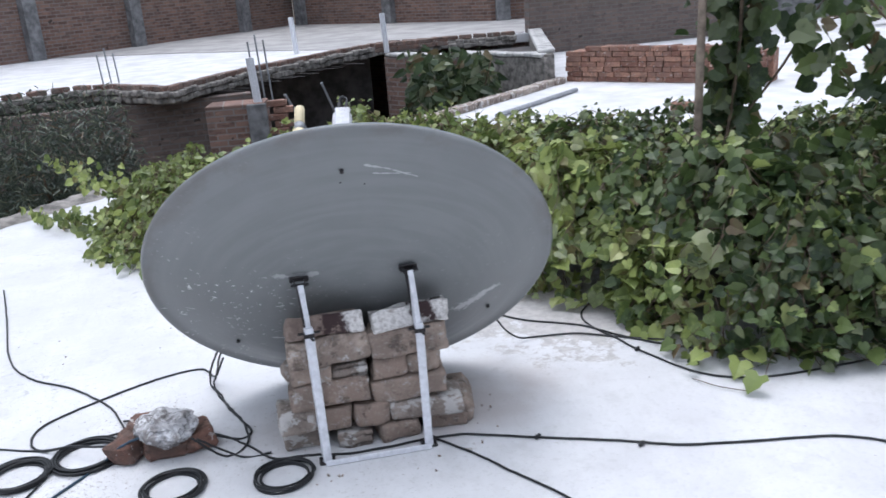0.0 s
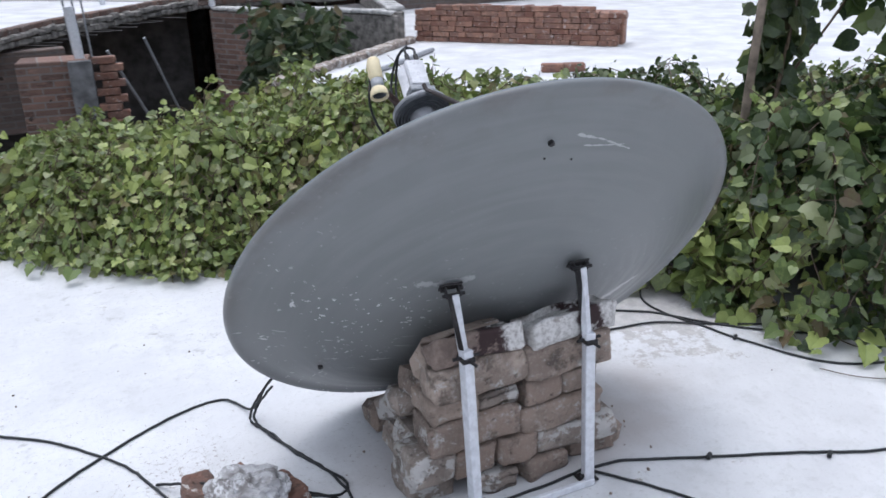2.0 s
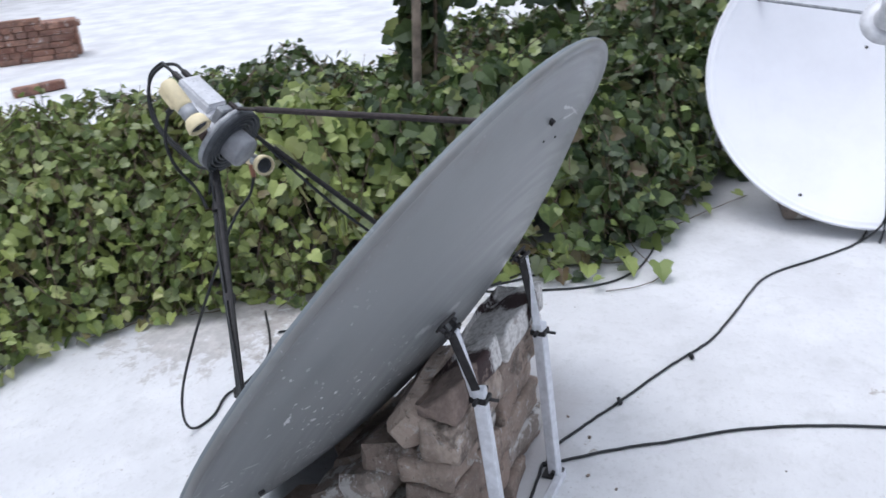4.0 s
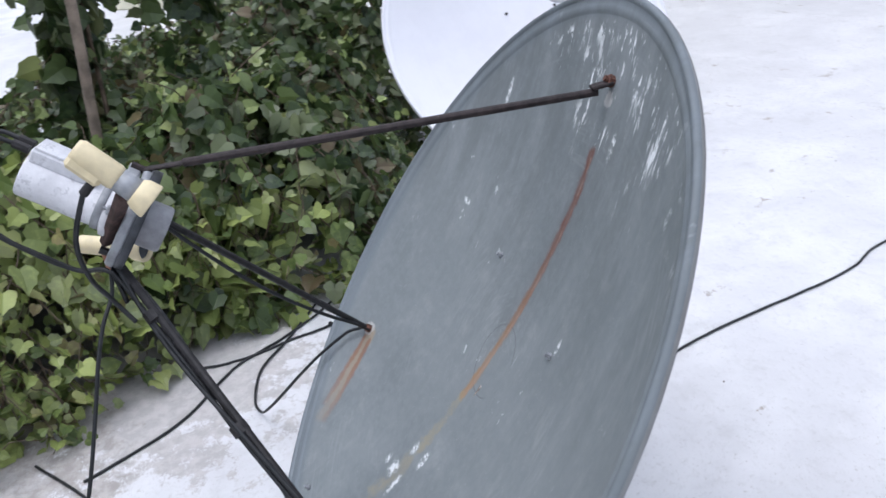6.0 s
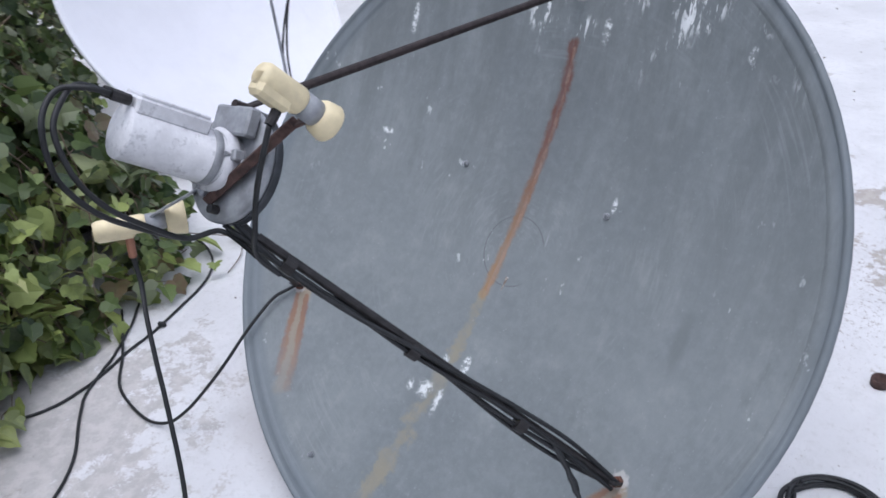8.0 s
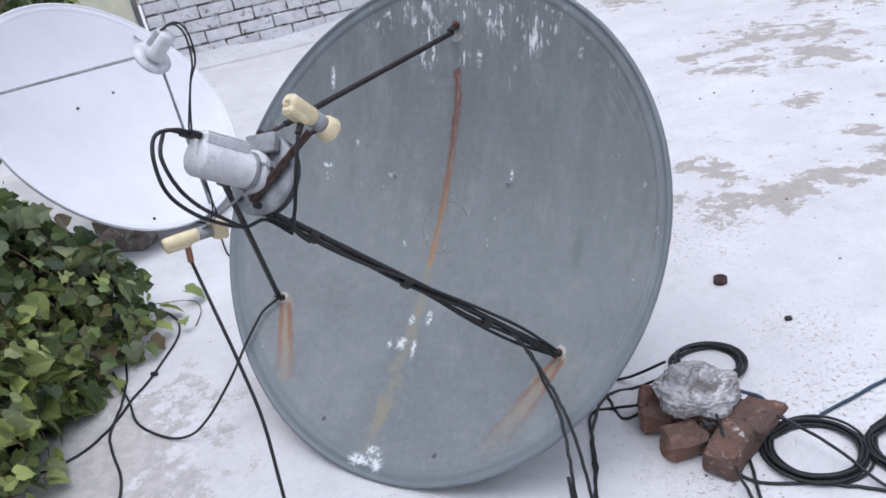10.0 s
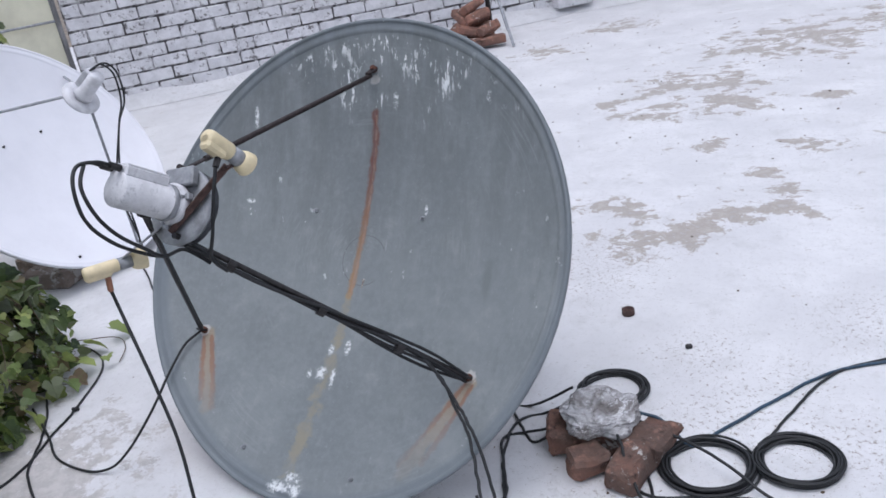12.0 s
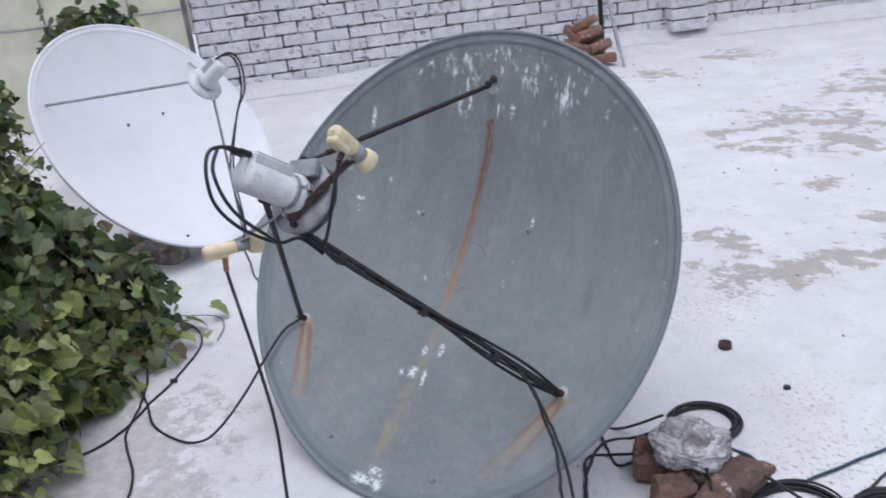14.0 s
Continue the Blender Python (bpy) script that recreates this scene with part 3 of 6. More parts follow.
# hedge self-shading put into a darker green; also the corner shrub's own green
SHADE_DARK_LEAF = leaf_material("shade_dark_vine_leaf", (0.022, 0.042, 0.015), (0.112, 0.160, 0.050), (0.38, 0.42, 0.15))
DARK_LEAF = leaf_material("dark_sapling_leaf", (0.030, 0.048, 0.024), (0.085, 0.120, 0.055), (0.16, 0.18, 0.08))
YOUNG_LEAF = leaf_material("young_vine_leaf", (0.20, 0.27, 0.080), (0.36, 0.42, 0.145), (0.48, 0.50, 0.25))
SHRUB = leaf_material("grey_green_needles", (0.045, 0.062, 0.048), (0.100, 0.122, 0.092), (0.15, 0.165, 0.12))
WRAP = film_material()
EARTH = plain("dusty_ground", (0.20, 0.17, 0.14), 0.95, vary=0.3, scale=0.6)


# ---- mesh helpers ----
def thing(name, label, category, at=(0, 0, 0), group="", kind=""):
    ob = new(name)
    ob.location = at
    return tagged(ob, label, category, group, kind)


def finish(name, bm, material, parent=None, label="", local=False, smooth=False):
    """Link a bmesh as one mesh object. Its points are in world metres unless local is set."""
    me = bpy.data.meshes.new(name)
    bmesh.ops.recalc_face_normals(bm, faces=bm.faces)
    if smooth:
        for f in bm.faces:
            f.smooth = True
    bm.to_mesh(me)
    bm.free()
    for mt in (material if isinstance(material, (list, tuple)) else [material]):
        me.materials.append(mt)
    ob = new(name, me)
    if parent is not None:
        ob.parent = parent
        if not local:
            ob.matrix_parent_inverse = (parent.matrix_basis if parent.parent is None else parent.parent.matrix_basis @ parent.matrix_basis).inverted() if parent.type == "EMPTY" else Matrix()
            if parent.type != "EMPTY":
                ob.matrix_parent_inverse = Matrix()
    if label:
        ob["label"] = label
    return ob


part = finish


def share(name, me, m, parent, label=""):
    """Another object on the same mesh data, at the world pose m."""
    ob = new(name, me)
    ob.parent = parent
    ob.matrix_parent_inverse = parent.matrix_basis.inverted() if parent.type == "EMPTY" else Matrix()
    ob.matrix_basis = m
    if label:
        ob["label"] = label
    return ob


def box(bm, m, sx, sy, sz, bevel=0.0):
    v = bmesh.ops.create_cube(bm, size=1.0, matrix=m @ Matrix.Diagonal((sx, sy, sz, 1)))["verts"]
    if bevel:
        edges = list({e for x in v for e in x.link_edges})
        bmesh.ops.bevel(bm, geom=edges, offset=bevel, segments=1, affect="EDGES", profile=0.5)


def rod(bm, a, b, r, sides=10, r2=None):
    a, b = Vector(a), Vector(b)
    d = b - a
    m = Matrix.Translation((a + b) / 2) @ d.to_track_quat("Z", "Y").to_matrix().to_4x4()
    bmesh.ops.create_cone(bm, cap_ends=True, segments=sides, radius1=r, radius2=r if r2 is None else r2, depth=d.length, matrix=m)


def bar(bm, a, b, w, h, roll=0.0, bevel=0.0015):
    """A square or flat bar from a to b."""
    a, b = Vector(a), Vector(b)
    d = b - a
    m = Matrix.Translation((a + b) / 2) @ d.to_track_quat("Z", "Y").to_matrix().to_4x4() @ Matrix.Rotation(radians(roll), 4, "Z")
    box(bm, m, w, h, d.length, bevel)


def smooth_line(pts, step=6, closed=False):
    """A rounded line through the points."""
    p = [Vector(q) for q in pts]
    n = len(p)
    out = []
    last = n if closed else n - 1
    for i in range(last):
        if closed:
            a, b, c, d = p[i - 1], p[i], p[(i + 1) % n], p[(i + 2) % n]
        else:
            a, b, c, d = p[max(i - 1, 0)], p[i], p[i + 1], p[min(i + 2, n - 1)]
        for k in range(step):
            t = k / step
            out.append(0.5 * ((2 * b) + (c - a) * t + (2 * a - 5 * b + 4 * c - d) * t * t + (3 * b - a - 3 * c + d) * t ** 3))
    if not closed:
        out.append(p[-1])
    return out


def tube(bm, line, r, sides=7, r2=None):
    """A round tube along a line of points."""
    rings = []
    n = len(line)
    for i, q in enumerate(line):
        d = (line[min(i + 1, n - 1)] - line[max(i - 1, 0)]).normalized()
        side = d.cross(Vector((0.13, 0.21, 0.97))).normalized()
        up = side.cross(d)
        rr = r if r2 is None else r + (r2 - r) * i / (n - 1)
        rings.append([bm.verts.new(q + rr * (math.cos(a) * side + math.sin(a) * up)) for a in (2 * math.pi * k / sides for k in range(sides))])
    for a, b in zip(rings, rings[1:]):
        for k in range(sides):
            f = bm.faces.new((a[k], a[(k + 1) % sides], b[(k + 1) % sides], b[k]))
            f.smooth = True
    bm.faces.new(rings[0])
    bm.faces.new(rings[-1][::-1])


def cable(pts, r, material, label, name="cable", parent=None, wiggle=0.004):
    """A loose cable; points of two numbers lie on the floor."""
    rnd = random.Random(len(pts) * 7 + int(pts[0][0] * 100))
    q = [Vector((x[0], x[1], x[2] if len(x) > 2 else r + 0.001)) for x in pts]
    line = smooth_line(q, 8)
    for i in range(1, len(line) - 1):
        line[i] += Vector((rnd.uniform(-1, 1), rnd.uniform(-1, 1), 0)) * wiggle * 0.35
    bm = bmesh.new()
    tube(bm, line, r)
    ob = finish(name, bm, material, parent)
    return ob if parent is not None else tagged(ob, label, "cable", "cables on the roof")


def lathe(bm, rings, m, sides=32, smooth=True):
    """Turn (radius, height) pairs round the z axis of the pose m."""
    rows = []
    for r, z in rings:
        if r < 1e-5:
            rows.append([bm.verts.new(m @ Vector((0, 0, z)))])
        else:
            rows.append([bm.verts.new(m @ Vector((r * math.cos(2 * math.pi * k / sides), r * math.sin(2 * math.pi * k / sides), z))) for k in range(sides)])
    for a, b in zip(rows, rows[1:]):
        for k in range(sides):
            j = (k + 1) % sides
            if len(a) == 1 and len(b) == 1:
                continue
            vs = (a[0], b[j], b[k]) if len(a) == 1 else (a[k], a[j], b[0]) if len(b) == 1 else (a[k], a[j], b[j], b[k])
            bm.faces.new(vs).smooth = smooth


def brick_mesh(name, sx, sy, sz, material, seed, bevel=0.008, rough=0.004):
    rnd = random.Random(seed)
    bm = bmesh.new()
    box(bm, Matrix(), sx, sy, sz, bevel)
    for v in bm.verts:
        v.co += Vector((rnd.uniform(-1, 1), rnd.uniform(-1, 1), rnd.uniform(-1, 1))) * rough
    me = bpy.data.meshes.new(name)
    bmesh.ops.recalc_face_normals(bm, faces=bm.faces)
    bm.to_mesh(me)
    bm.free()
    me.materials.append(material)
    return me


def flat_prism(bm, outline, z0, z1):
    a = [bm.verts.new((x, y, z0)) for x, y in outline]
    b = [bm.verts.new((x, y, z1)) for x, y in outline]
    bm.faces.new(a[::-1])
    bm.faces.new(b)
    n = len(a)
    for i in range(n):
        bm.faces.new((a[i], a[(i + 1) % n], b[(i + 1) % n], b[i]))


def wall_box(name, a, b, z0, z1, thick, material, label="", category="wall"):
    """A wall from a to b on plan; its own x axis runs along it."""
    a, b = Vector((*a, 0)), Vector((*b, 0))
    d = b - a
    ob_m = Matrix.Translation((a.x, a.y, 0)) @ Matrix.Rotation(math.atan2(d.y, d.x), 4, "Z")
    bm = bmesh.new()
    box(bm, Matrix.Translation((d.length / 2, thick / 2, (z0 + z1) / 2)), d.length, thick, z1 - z0, 0.01)
    ob = finish(name, bm, material)
    ob.matrix_world = ob_m
    return tagged(ob, label, category, kind="structure")


# ---- large structure ----
def build_ground():
    bm = bmesh.new()
    bmesh.ops.create_grid(bm, x_segments=8, y_segments=8, size=900, matrix=Matrix.Translation((0, 0, -3.4)))
    tagged(finish("ground", bm, EARTH), "dusty bare ground below the flat roofs", "ground", kind="structure")
    bm = bmesh.new()
    flat_prism(bm, [(-9, -9), (9, -9), (9, 2.6), (3.4, 2.9), (0.6, 4.3), (-1.32, 4.08), (-1.93, 3.3), (-4.2, 0.4), (-9, 0.0)], -0.22, 0.0)
    tagged(finish("floor", bm, FLOOR), "limewashed white concrete roof, flaking and stained", "floor", kind="structure")
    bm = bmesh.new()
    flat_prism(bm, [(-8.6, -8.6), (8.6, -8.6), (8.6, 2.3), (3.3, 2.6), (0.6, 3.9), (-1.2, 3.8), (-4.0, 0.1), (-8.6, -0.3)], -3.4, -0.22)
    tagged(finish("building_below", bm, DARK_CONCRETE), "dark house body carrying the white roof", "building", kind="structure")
    # a worn mortar lip along the open edge of the roof
    lip = thing("roof_kerb", "grey broken cement edging of the white roof", "kerb", (-1.6, 3.7, 0), kind="structure")
    bm = bmesh.new()
    pts = [Vector(p) for p in ((-3.9, 0.8), (-1.98, 3.24), (-1.40, 3.98))]
    rows = []
    for pa, pb in zip(pts, pts[1:]):
        d = (pb - pa).normalized()
        nrm = Vector((d.y, -d.x))
        n = int((pb - pa).length / 0.045)
        for i in range(n):
            q = pa.lerp(pb, i / n)
            w = noise.noise(Vector((q.x * 5, q.y * 5, 0))) * 0.03
            h = 0.030 + noise.noise(Vector((q.x * 9, q.y * 9, 3))) * 0.022
            row = []
            for k, (o, z) in enumerate(((-0.085, -0.05), (-0.07, h * 0.7), (-0.02, h), (0.05 + w, h * 0.8), (0.09 + w * 1.6, h * 0.35), (0.13 + w * 2, 0.002))):
                z += noise.noise(Vector((q.x * 24 + k * 5, q.y * 24, k))) * 0.010 if 0 < k < 5 else 0.0
                row.append(bm.verts.new((q.x + nrm.x * o, q.y + nrm.y * o, z)))
            rows.append(row)
    for p, q in zip(rows, rows[1:]):
        for j in range(5):
            bm.faces.new((p[j], p[j + 1], q[j + 1], q[j])).smooth = True
    part("edging", bm, OLD_CEMENT, lip)


def build_low_roof():
    """The neighbour's lower white roof with its broken kerb, far walls and plastered house."""
    z = -0.313
    bm = bmesh.new()
    flat_prism(bm, [(1.2, 6.9), (3.72, 9.25), (4.6, 13.3), (9.6, 15.5), (22, 14), (22, 3.2), (6, 3.2), (2.4, 4.6)], z - 0.2, z)
    tagged(finish("low_roof", bm, PALE_ROOF), "white limewashed roof of the neighbouring house", "roof", kind="structure")
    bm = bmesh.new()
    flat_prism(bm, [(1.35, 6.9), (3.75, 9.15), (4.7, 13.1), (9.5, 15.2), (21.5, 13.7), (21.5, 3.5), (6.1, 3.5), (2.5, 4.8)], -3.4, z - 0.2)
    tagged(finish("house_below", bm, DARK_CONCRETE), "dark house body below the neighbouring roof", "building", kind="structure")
    kerb = thing("broken_kerb", "row of broken limewashed bricks edging the lower roof", "kerb", (2.5, 8.1, z), kind="structure")
    me = [brick_mesh("kerb_brick", 0.23, 0.14, 0.08, PALE_BRICK, 40 + i, 0.012, 0.008) for i in range(3)]
    rnd = random.Random(8)
    for i in range(14):
        t = (i + 0.5) / 14
        share("brick", me[i % 3], pose(1.3 + 2.4 * t + rnd.uniform(-0.02, 0.02), 7.05 + 2.2 * t, z + 0.04, rnd.uniform(-3, 3), rnd.uniform(-3, 3), 42 + rnd.uniform(-8, 8)), kerb)
    bm = bmesh.new()
    rod(bm, (2.19, 6.99, z + 0.03), (3.59, 8.31, z + 0.03), 0.028, 10)
    tagged(finish("loose_pipe", bm, GREY_METAL), "grey metal pipe lying on the lower roof", "pipe")
    wall_box("wall_east", (4.5, 13.25), (9.45, 13.7), -3.4, 1.9, 0.24, GREY_BRICK, "old weathered grey brick wall of the neighbouring yard")
    wall_box("wall_east_end", (8.75, 13.58), (9.5, 13.66), -0.31, 2.0, 0.3, FAR_BRICK, "red brick end pier of the yard wall")
    wall_box("wall_plaster", (9.6, 15.6), (20, 14.6), -0.31, 3.2, 0.3, CONCRETE, "grey plastered house wall")
    bm = bmesh.new()
    rnd = random.Random(3)
    for i in range(60):
        a, d = rnd.uniform(0, 3.1), rnd.uniform(0, 1)
        x, y = 10.6 + 2.6 * d + rnd.uniform(-0.2, 0.2), 13.0 - 1.6 * d + rnd.uniform(-0.25, 0.25)
        rod(bm, (x, y, -0.28 + rnd.uniform(0, 0.3)), (x + 0.5 * math.cos(a), y + 0.5 * math.sin(a), -0.25 + rnd.uniform(0, 0.35)), 0.02, 5)
    tagged(finish("brushwood_heap", bm, STEM), "dark heap of dry sticks on the lower roof", "sticks")


def build_brick_stack():
    """The long dry stack of new red bricks."""
    a, b = Vector((3.80, 9.36)), Vector((5.72, 7.34))
    d = (b - a).normalized()
    ang = math.degrees(math.atan2(d.y, d.x))
    z0, h, L = -0.313, 0.068, (b - a).length
    st = thing("brick_stack", "long dry stack of fired red bricks on the white roof", "bricks", (4.76, 8.35, z0))
    long = [brick_mesh("stretcher", 0.226, 0.11, 0.064, RED_BRICK, 60 + i, 0.006, 0.003) for i in range(4)]
    head = [brick_mesh("header", 0.11, 0.226, 0.064, RED_BRICK, 70 + i, 0.006, 0.003) for i in range(4)]
    back = Vector((-d.y, d.x)) * -1.0
    back = Vector((d.y * -1.0, d.x))
    if back.y < 0:
        back = -back
    rnd = random.Random(12)
    for row in range(7):
        x = rnd.uniform(0.0, 0.06) + (0.0 if row < 6 else 0.3)
        end = L if row < 6 else L - 0.32
        z = z0 + h * (row + 0.5)
        while x < end - 0.1:
            lng = rnd.random() < 0.45
            w = 0.23 if lng else 0.115
            c = a + d * (x + w / 2)
            off = (0.057 if lng else 0.115) + rnd.uniform(-0.008, 0.008)
            c = c + back * off
            share("brick", rnd.choice(long if lng else head), pose(c.x, c.y, z, rnd.uniform(-1, 1), rnd.uniform(-1, 1), ang + rnd.uniform(-2.5, 2.5)), st)
            x += w + rnd.uniform(0.0, 0.006)
    # bricks behind the face, seen as the top of the stack
    bm = bmesh.new()
    m = Matrix.Translation((*((a + b) / 2 + back * 0.33), z0 + 0.2)) @ Matrix.Rotation(radians(ang), 4, "Z")
    box(bm, m, L - 0.06, 0.22, 0.40, 0.01)
    part("rear_bricks", bm, RED_BRICK, st)
    for i, (x, y, r) in enumerate(((4.05, 6.31, -30), (4.26, 6.22, -22))):
        bm = bmesh.new()
        box(bm, pose(x, y, z0 + 0.045, 0, 0, r), 0.23, 0.11, 0.085, 0.01)
        tagged(finish("loose_brick", bm, RED_BRICK), "single red brick lying on the lower white roof", "brick", "loose bricks")


def build_slab_house():
    """The unfinished house across the gap: roof slab, starter bars, tall brick walls behind."""
    house = thing("unfinished_house", "unfinished brick house with a bare white concrete roof slab", "house", (-1, 12, -3.4))
    top = 0.08
    bm = bmesh.new()
    flat_prism(bm, [(-9, 9.6), (-3.69, 9.9), (-2.87, 10.35), (-2.32, 10.16), (-1.5, 9.2), (-0.6, 10.7), (0.95, 12.6), (1.9, 13.5), (4.5, 13.3), (9, 24), (-9, 24)], top - 0.15, top)
    part("roof_slab", bm, PALE_ROOF, house)
    edge = [(-9, 9.6), (-3.69, 9.9), (-2.87, 10.35), (-2.32, 10.16), (-1.5, 9.2), (-0.6, 10.7), (0.95, 12.6), (1.9, 13.5), (4.2, 13.2)]
    rnd = random.Random(5)
    bricks = [brick_mesh("edge_brick", 0.23, 0.115, 0.07, EDGE_BRICK, 400 + i, 0.010, 0.006) for i in range(4)]
    for (xa, ya), (xb, yb) in zip(edge, edge[1:]):
        d = Vector((xb - xa, yb - ya))
        ang = math.degrees(math.atan2(d.y, d.x))
        n = max(2, int(d.length / 0.24))
        for i in range(n):
            t = (i + 0.5) / n
            m = pose(xa + d.x * t, ya + d.y * t, top + 0.033, rnd.uniform(-2, 2), rnd.uniform(-2, 2), ang + rnd.uniform(-4, 4))
            if xa < -4:
                continue
            share("edge_brick", rnd.choice(bricks), m, house)
        # ragged concrete below, in two pours
        bm = bmesh.new()
        n = max(4, int(d.length / 0.13))
        for k, (zz, hh, out) in enumerate(((top - 0.035, 0.075, 0.0), (top - 0.115, 0.08, -0.05))):
            for i in range(n):
                t = (i + 0.5) / n
                w = noise.noise(Vector((xa * 3 + i * 0.4, ya + k * 7, 0)))
                m = pose(xa + d.x * t, ya + d.y * t - 0.03 - out * 0.6 - w * 0.04, zz + rnd.uniform(-0.012, 0.012) + w * 0.012, rnd.uniform(-6, 6), rnd.uniform(-5, 5), ang + rnd.uniform(-7, 7))
                box(bm, m, d.length / n * 1.12, 0.16 + rnd.uniform(0, 0.06), hh * rnd.uniform(0.85, 1.2), 0.015)
        part("slab_edge", bm, OLD_CEMENT, house)
    # reinforcing bars left sticking out below the edge
    for i in range(11):
        t = i / 10
        x, y = -1.0 + 1.9 * t, 9.95 + 2.45 * t
        bm = bmesh.new()
        rod(bm, (x - 0.2, y + 0.2, top - 0.15), (x + 0.34 + rnd.uniform(-0.1, 0.1), y - 0.16, top - 0.16 + rnd.uniform(-0.03, 0.02)), 0.007, 5)
        part("loose_bar", bm, BLACK_STEEL, house)
    # bare grey concrete on the slab's back half
    bm = bmesh.new()
    flat_prism(bm, [(-9, 20.6), (-2.15, 16.1), (0.0, 14.3), (1.30, 12.95), (1.9, 13.55), (4.4, 13.4), (8.8, 23.8), (-9, 23.8)], top + 0.004, top + 0.012)
    part("bare_screed", bm, BARE_SLAB, house, "bare grey concrete part of the slab")
    for x, y, n, hh in ((-2.55, 10.9, 3, 0.42), (-0.42, 9.6, 3, 0.5)):
        for i in range(n):
            bm = bmesh.new()
            rod(bm, (x + 0.1 * i, y + 0.05 * i, top - 0.3), (x + 0.1 * i - 0.03, y + 0.05 * i, top + hh + 0.08 * (i % 2)), 0.012, 6)
            part("starter_bar", bm, GREY_METAL, house)
    for x, y, r, hh in ((0.27, 13.34, 0.045, 0.62), (1.68, 11.95, 0.045, 0.62), (-0.40, 8.75, 0.05, 0.36)):
        bm = bmesh.new()
        rod(bm, (x, y, top - (0.2 if y < 9 else 0.0)), (x - 0.03, y, top + hh), r, 12)
        part("vent_pipe", bm, TUBE, house, "pale plastic pipe stub")
    # brick pier below the slab corner
    bm = bmesh.new()
    box(bm, pose(-0.66, 8.88, -1.75, 0, 0, -8), 0.72, 0.44, 3.3, 0.01)
    part("pier_core", bm, FAR_BRICK, house)
    bm = bmesh.new()
    box(bm, pose(-0.42, 8.56, -1.75, 0, 0, -8), 0.24, 0.06, 3.3, 0.01)
    part("pier_render", bm, CONCRETE, house)
    me = brick_mesh("pier_brick", 0.24, 0.12, 0.075, RED_BRICK, 90, 0.008, 0.004)
    for i in range(12):
        share("brick", me, pose(-0.17 + (0.07 if i % 2 else 0.0), 8.62, -0.12 - 0.085 * i, 0, 0, -8 + rnd.uniform(-3, 3)), house)
    bm = bmesh.new()
    box(bm, pose(-2.7, 9.75, -0.58, 0, 0, 4), 4.4, 0.2, 0.95, 0.01)
    part("lintel_wall", bm, GREY_BRICK, house)
    # dark wall whose colour stands in for the unlit room below the slab
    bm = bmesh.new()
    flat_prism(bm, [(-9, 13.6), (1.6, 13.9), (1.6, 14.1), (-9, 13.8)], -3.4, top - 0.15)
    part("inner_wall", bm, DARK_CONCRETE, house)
    for k, (x0, y0, x1, y1) in enumerate(((-0.05, 9.6, 0.6, 9.9), (0.5, 10.6, 1.0, 10.9))):
        bm = bmesh.new()
        rod(bm, (x0, y0, -0.15), (x1, y1, -1.6), 0.02, 6)
        part("prop", bm, GREY_METAL, house)
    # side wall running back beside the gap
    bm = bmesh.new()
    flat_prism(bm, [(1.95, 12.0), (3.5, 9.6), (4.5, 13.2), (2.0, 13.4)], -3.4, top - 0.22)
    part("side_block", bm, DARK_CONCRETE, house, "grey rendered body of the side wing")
    for name, (xa, ya), (xb, yb), zt, mat in (("side_wall", (1.72, 11.9), (2.62, 10.58), top - 0.06, FAR_BRICK), ("rendered_wall", (2.62, 10.58), (3.52, 9.26), top - 0.02, OLD_CEMENT), ("rendered_wall", (3.52, 9.26), (4.6, 13.3), top + 0.02, OLD_CEMENT)):
        d = Vector((xb - xa, yb - ya))
        bm = bmesh.new()
        box(bm, pose((xa + xb) / 2, (ya + yb) / 2, (zt - 3.4) / 2, 0, 0, math.degrees(math.atan2(d.y, d.x))), d.length + 0.1, 0.2, zt + 3.4, 0.015)
        part(name, bm, mat, house)
        cap = brick_mesh("coping", 0.31, 0.24, 0.055, PALE_CEMENT, 450, 0.012, 0.006)
        for i in range(int(d.length / 0.3)):
            t = (i + 0.5) / int(d.length / 0.3)
            share("coping", cap, pose(xa + d.x * t, ya + d.y * t, zt + 0.028, rnd.uniform(-2, 2), rnd.uniform(-2, 2), math.degrees(math.atan2(d.y, d.x)) + rnd.uniform(-2, 2)), house)
    course = [brick_mesh("loose_course_brick", 0.23, 0.115, 0.07, EDGE_BRICK, 420 + i, 0.010, 0.006) for i in range(3)]
    for i in range(14):
        t = (i % 7) / 7
        share("loose_brick", rnd.choice(course), pose(1.62 + 1.2 * t, 12.08 + 0.25 * t, top + 0.04 + 0.07 * (i // 7), rnd.uniform(-4, 4), rnd.uniform(-4, 4), 12 + rnd.uniform(-8, 8)), house)
    # tall walls behind the slab
    for a, b in (((-9.5, 12.9), (0.6, 23.6)), ((0.6, 23.6), (4.9, 17.6)), ((4.9, 17.6), (9.4, 17.4))):
        w = wall_box("back_wall", a, b, -3.0, 4.2, 0.24, FAR_BRICK, "tall old brick wall with grey concrete columns")
        dx, dy = b[0] - a[0], b[1] - a[1]
        L = math.hypot(dx, dy)
        for t in ((0.14, 0.44, 0.62, 0.86) if L > 10 else (0.06, 0.55)):
            bm = bmesh.new()
            box(bm, pose(a[0] + dx * t + 0.06 * dy / L, a[1] + dy * t - 0.06 * dx / L, 0.6, 0, 0, math.degrees(math.atan2(dy, dx))), 0.32, 0.25, 7.2, 0.01)
            tagged(finish("column", bm, CONCRETE), "grey concrete column in the tall brick wall", "column", "columns of the tall wall", kind="structure")


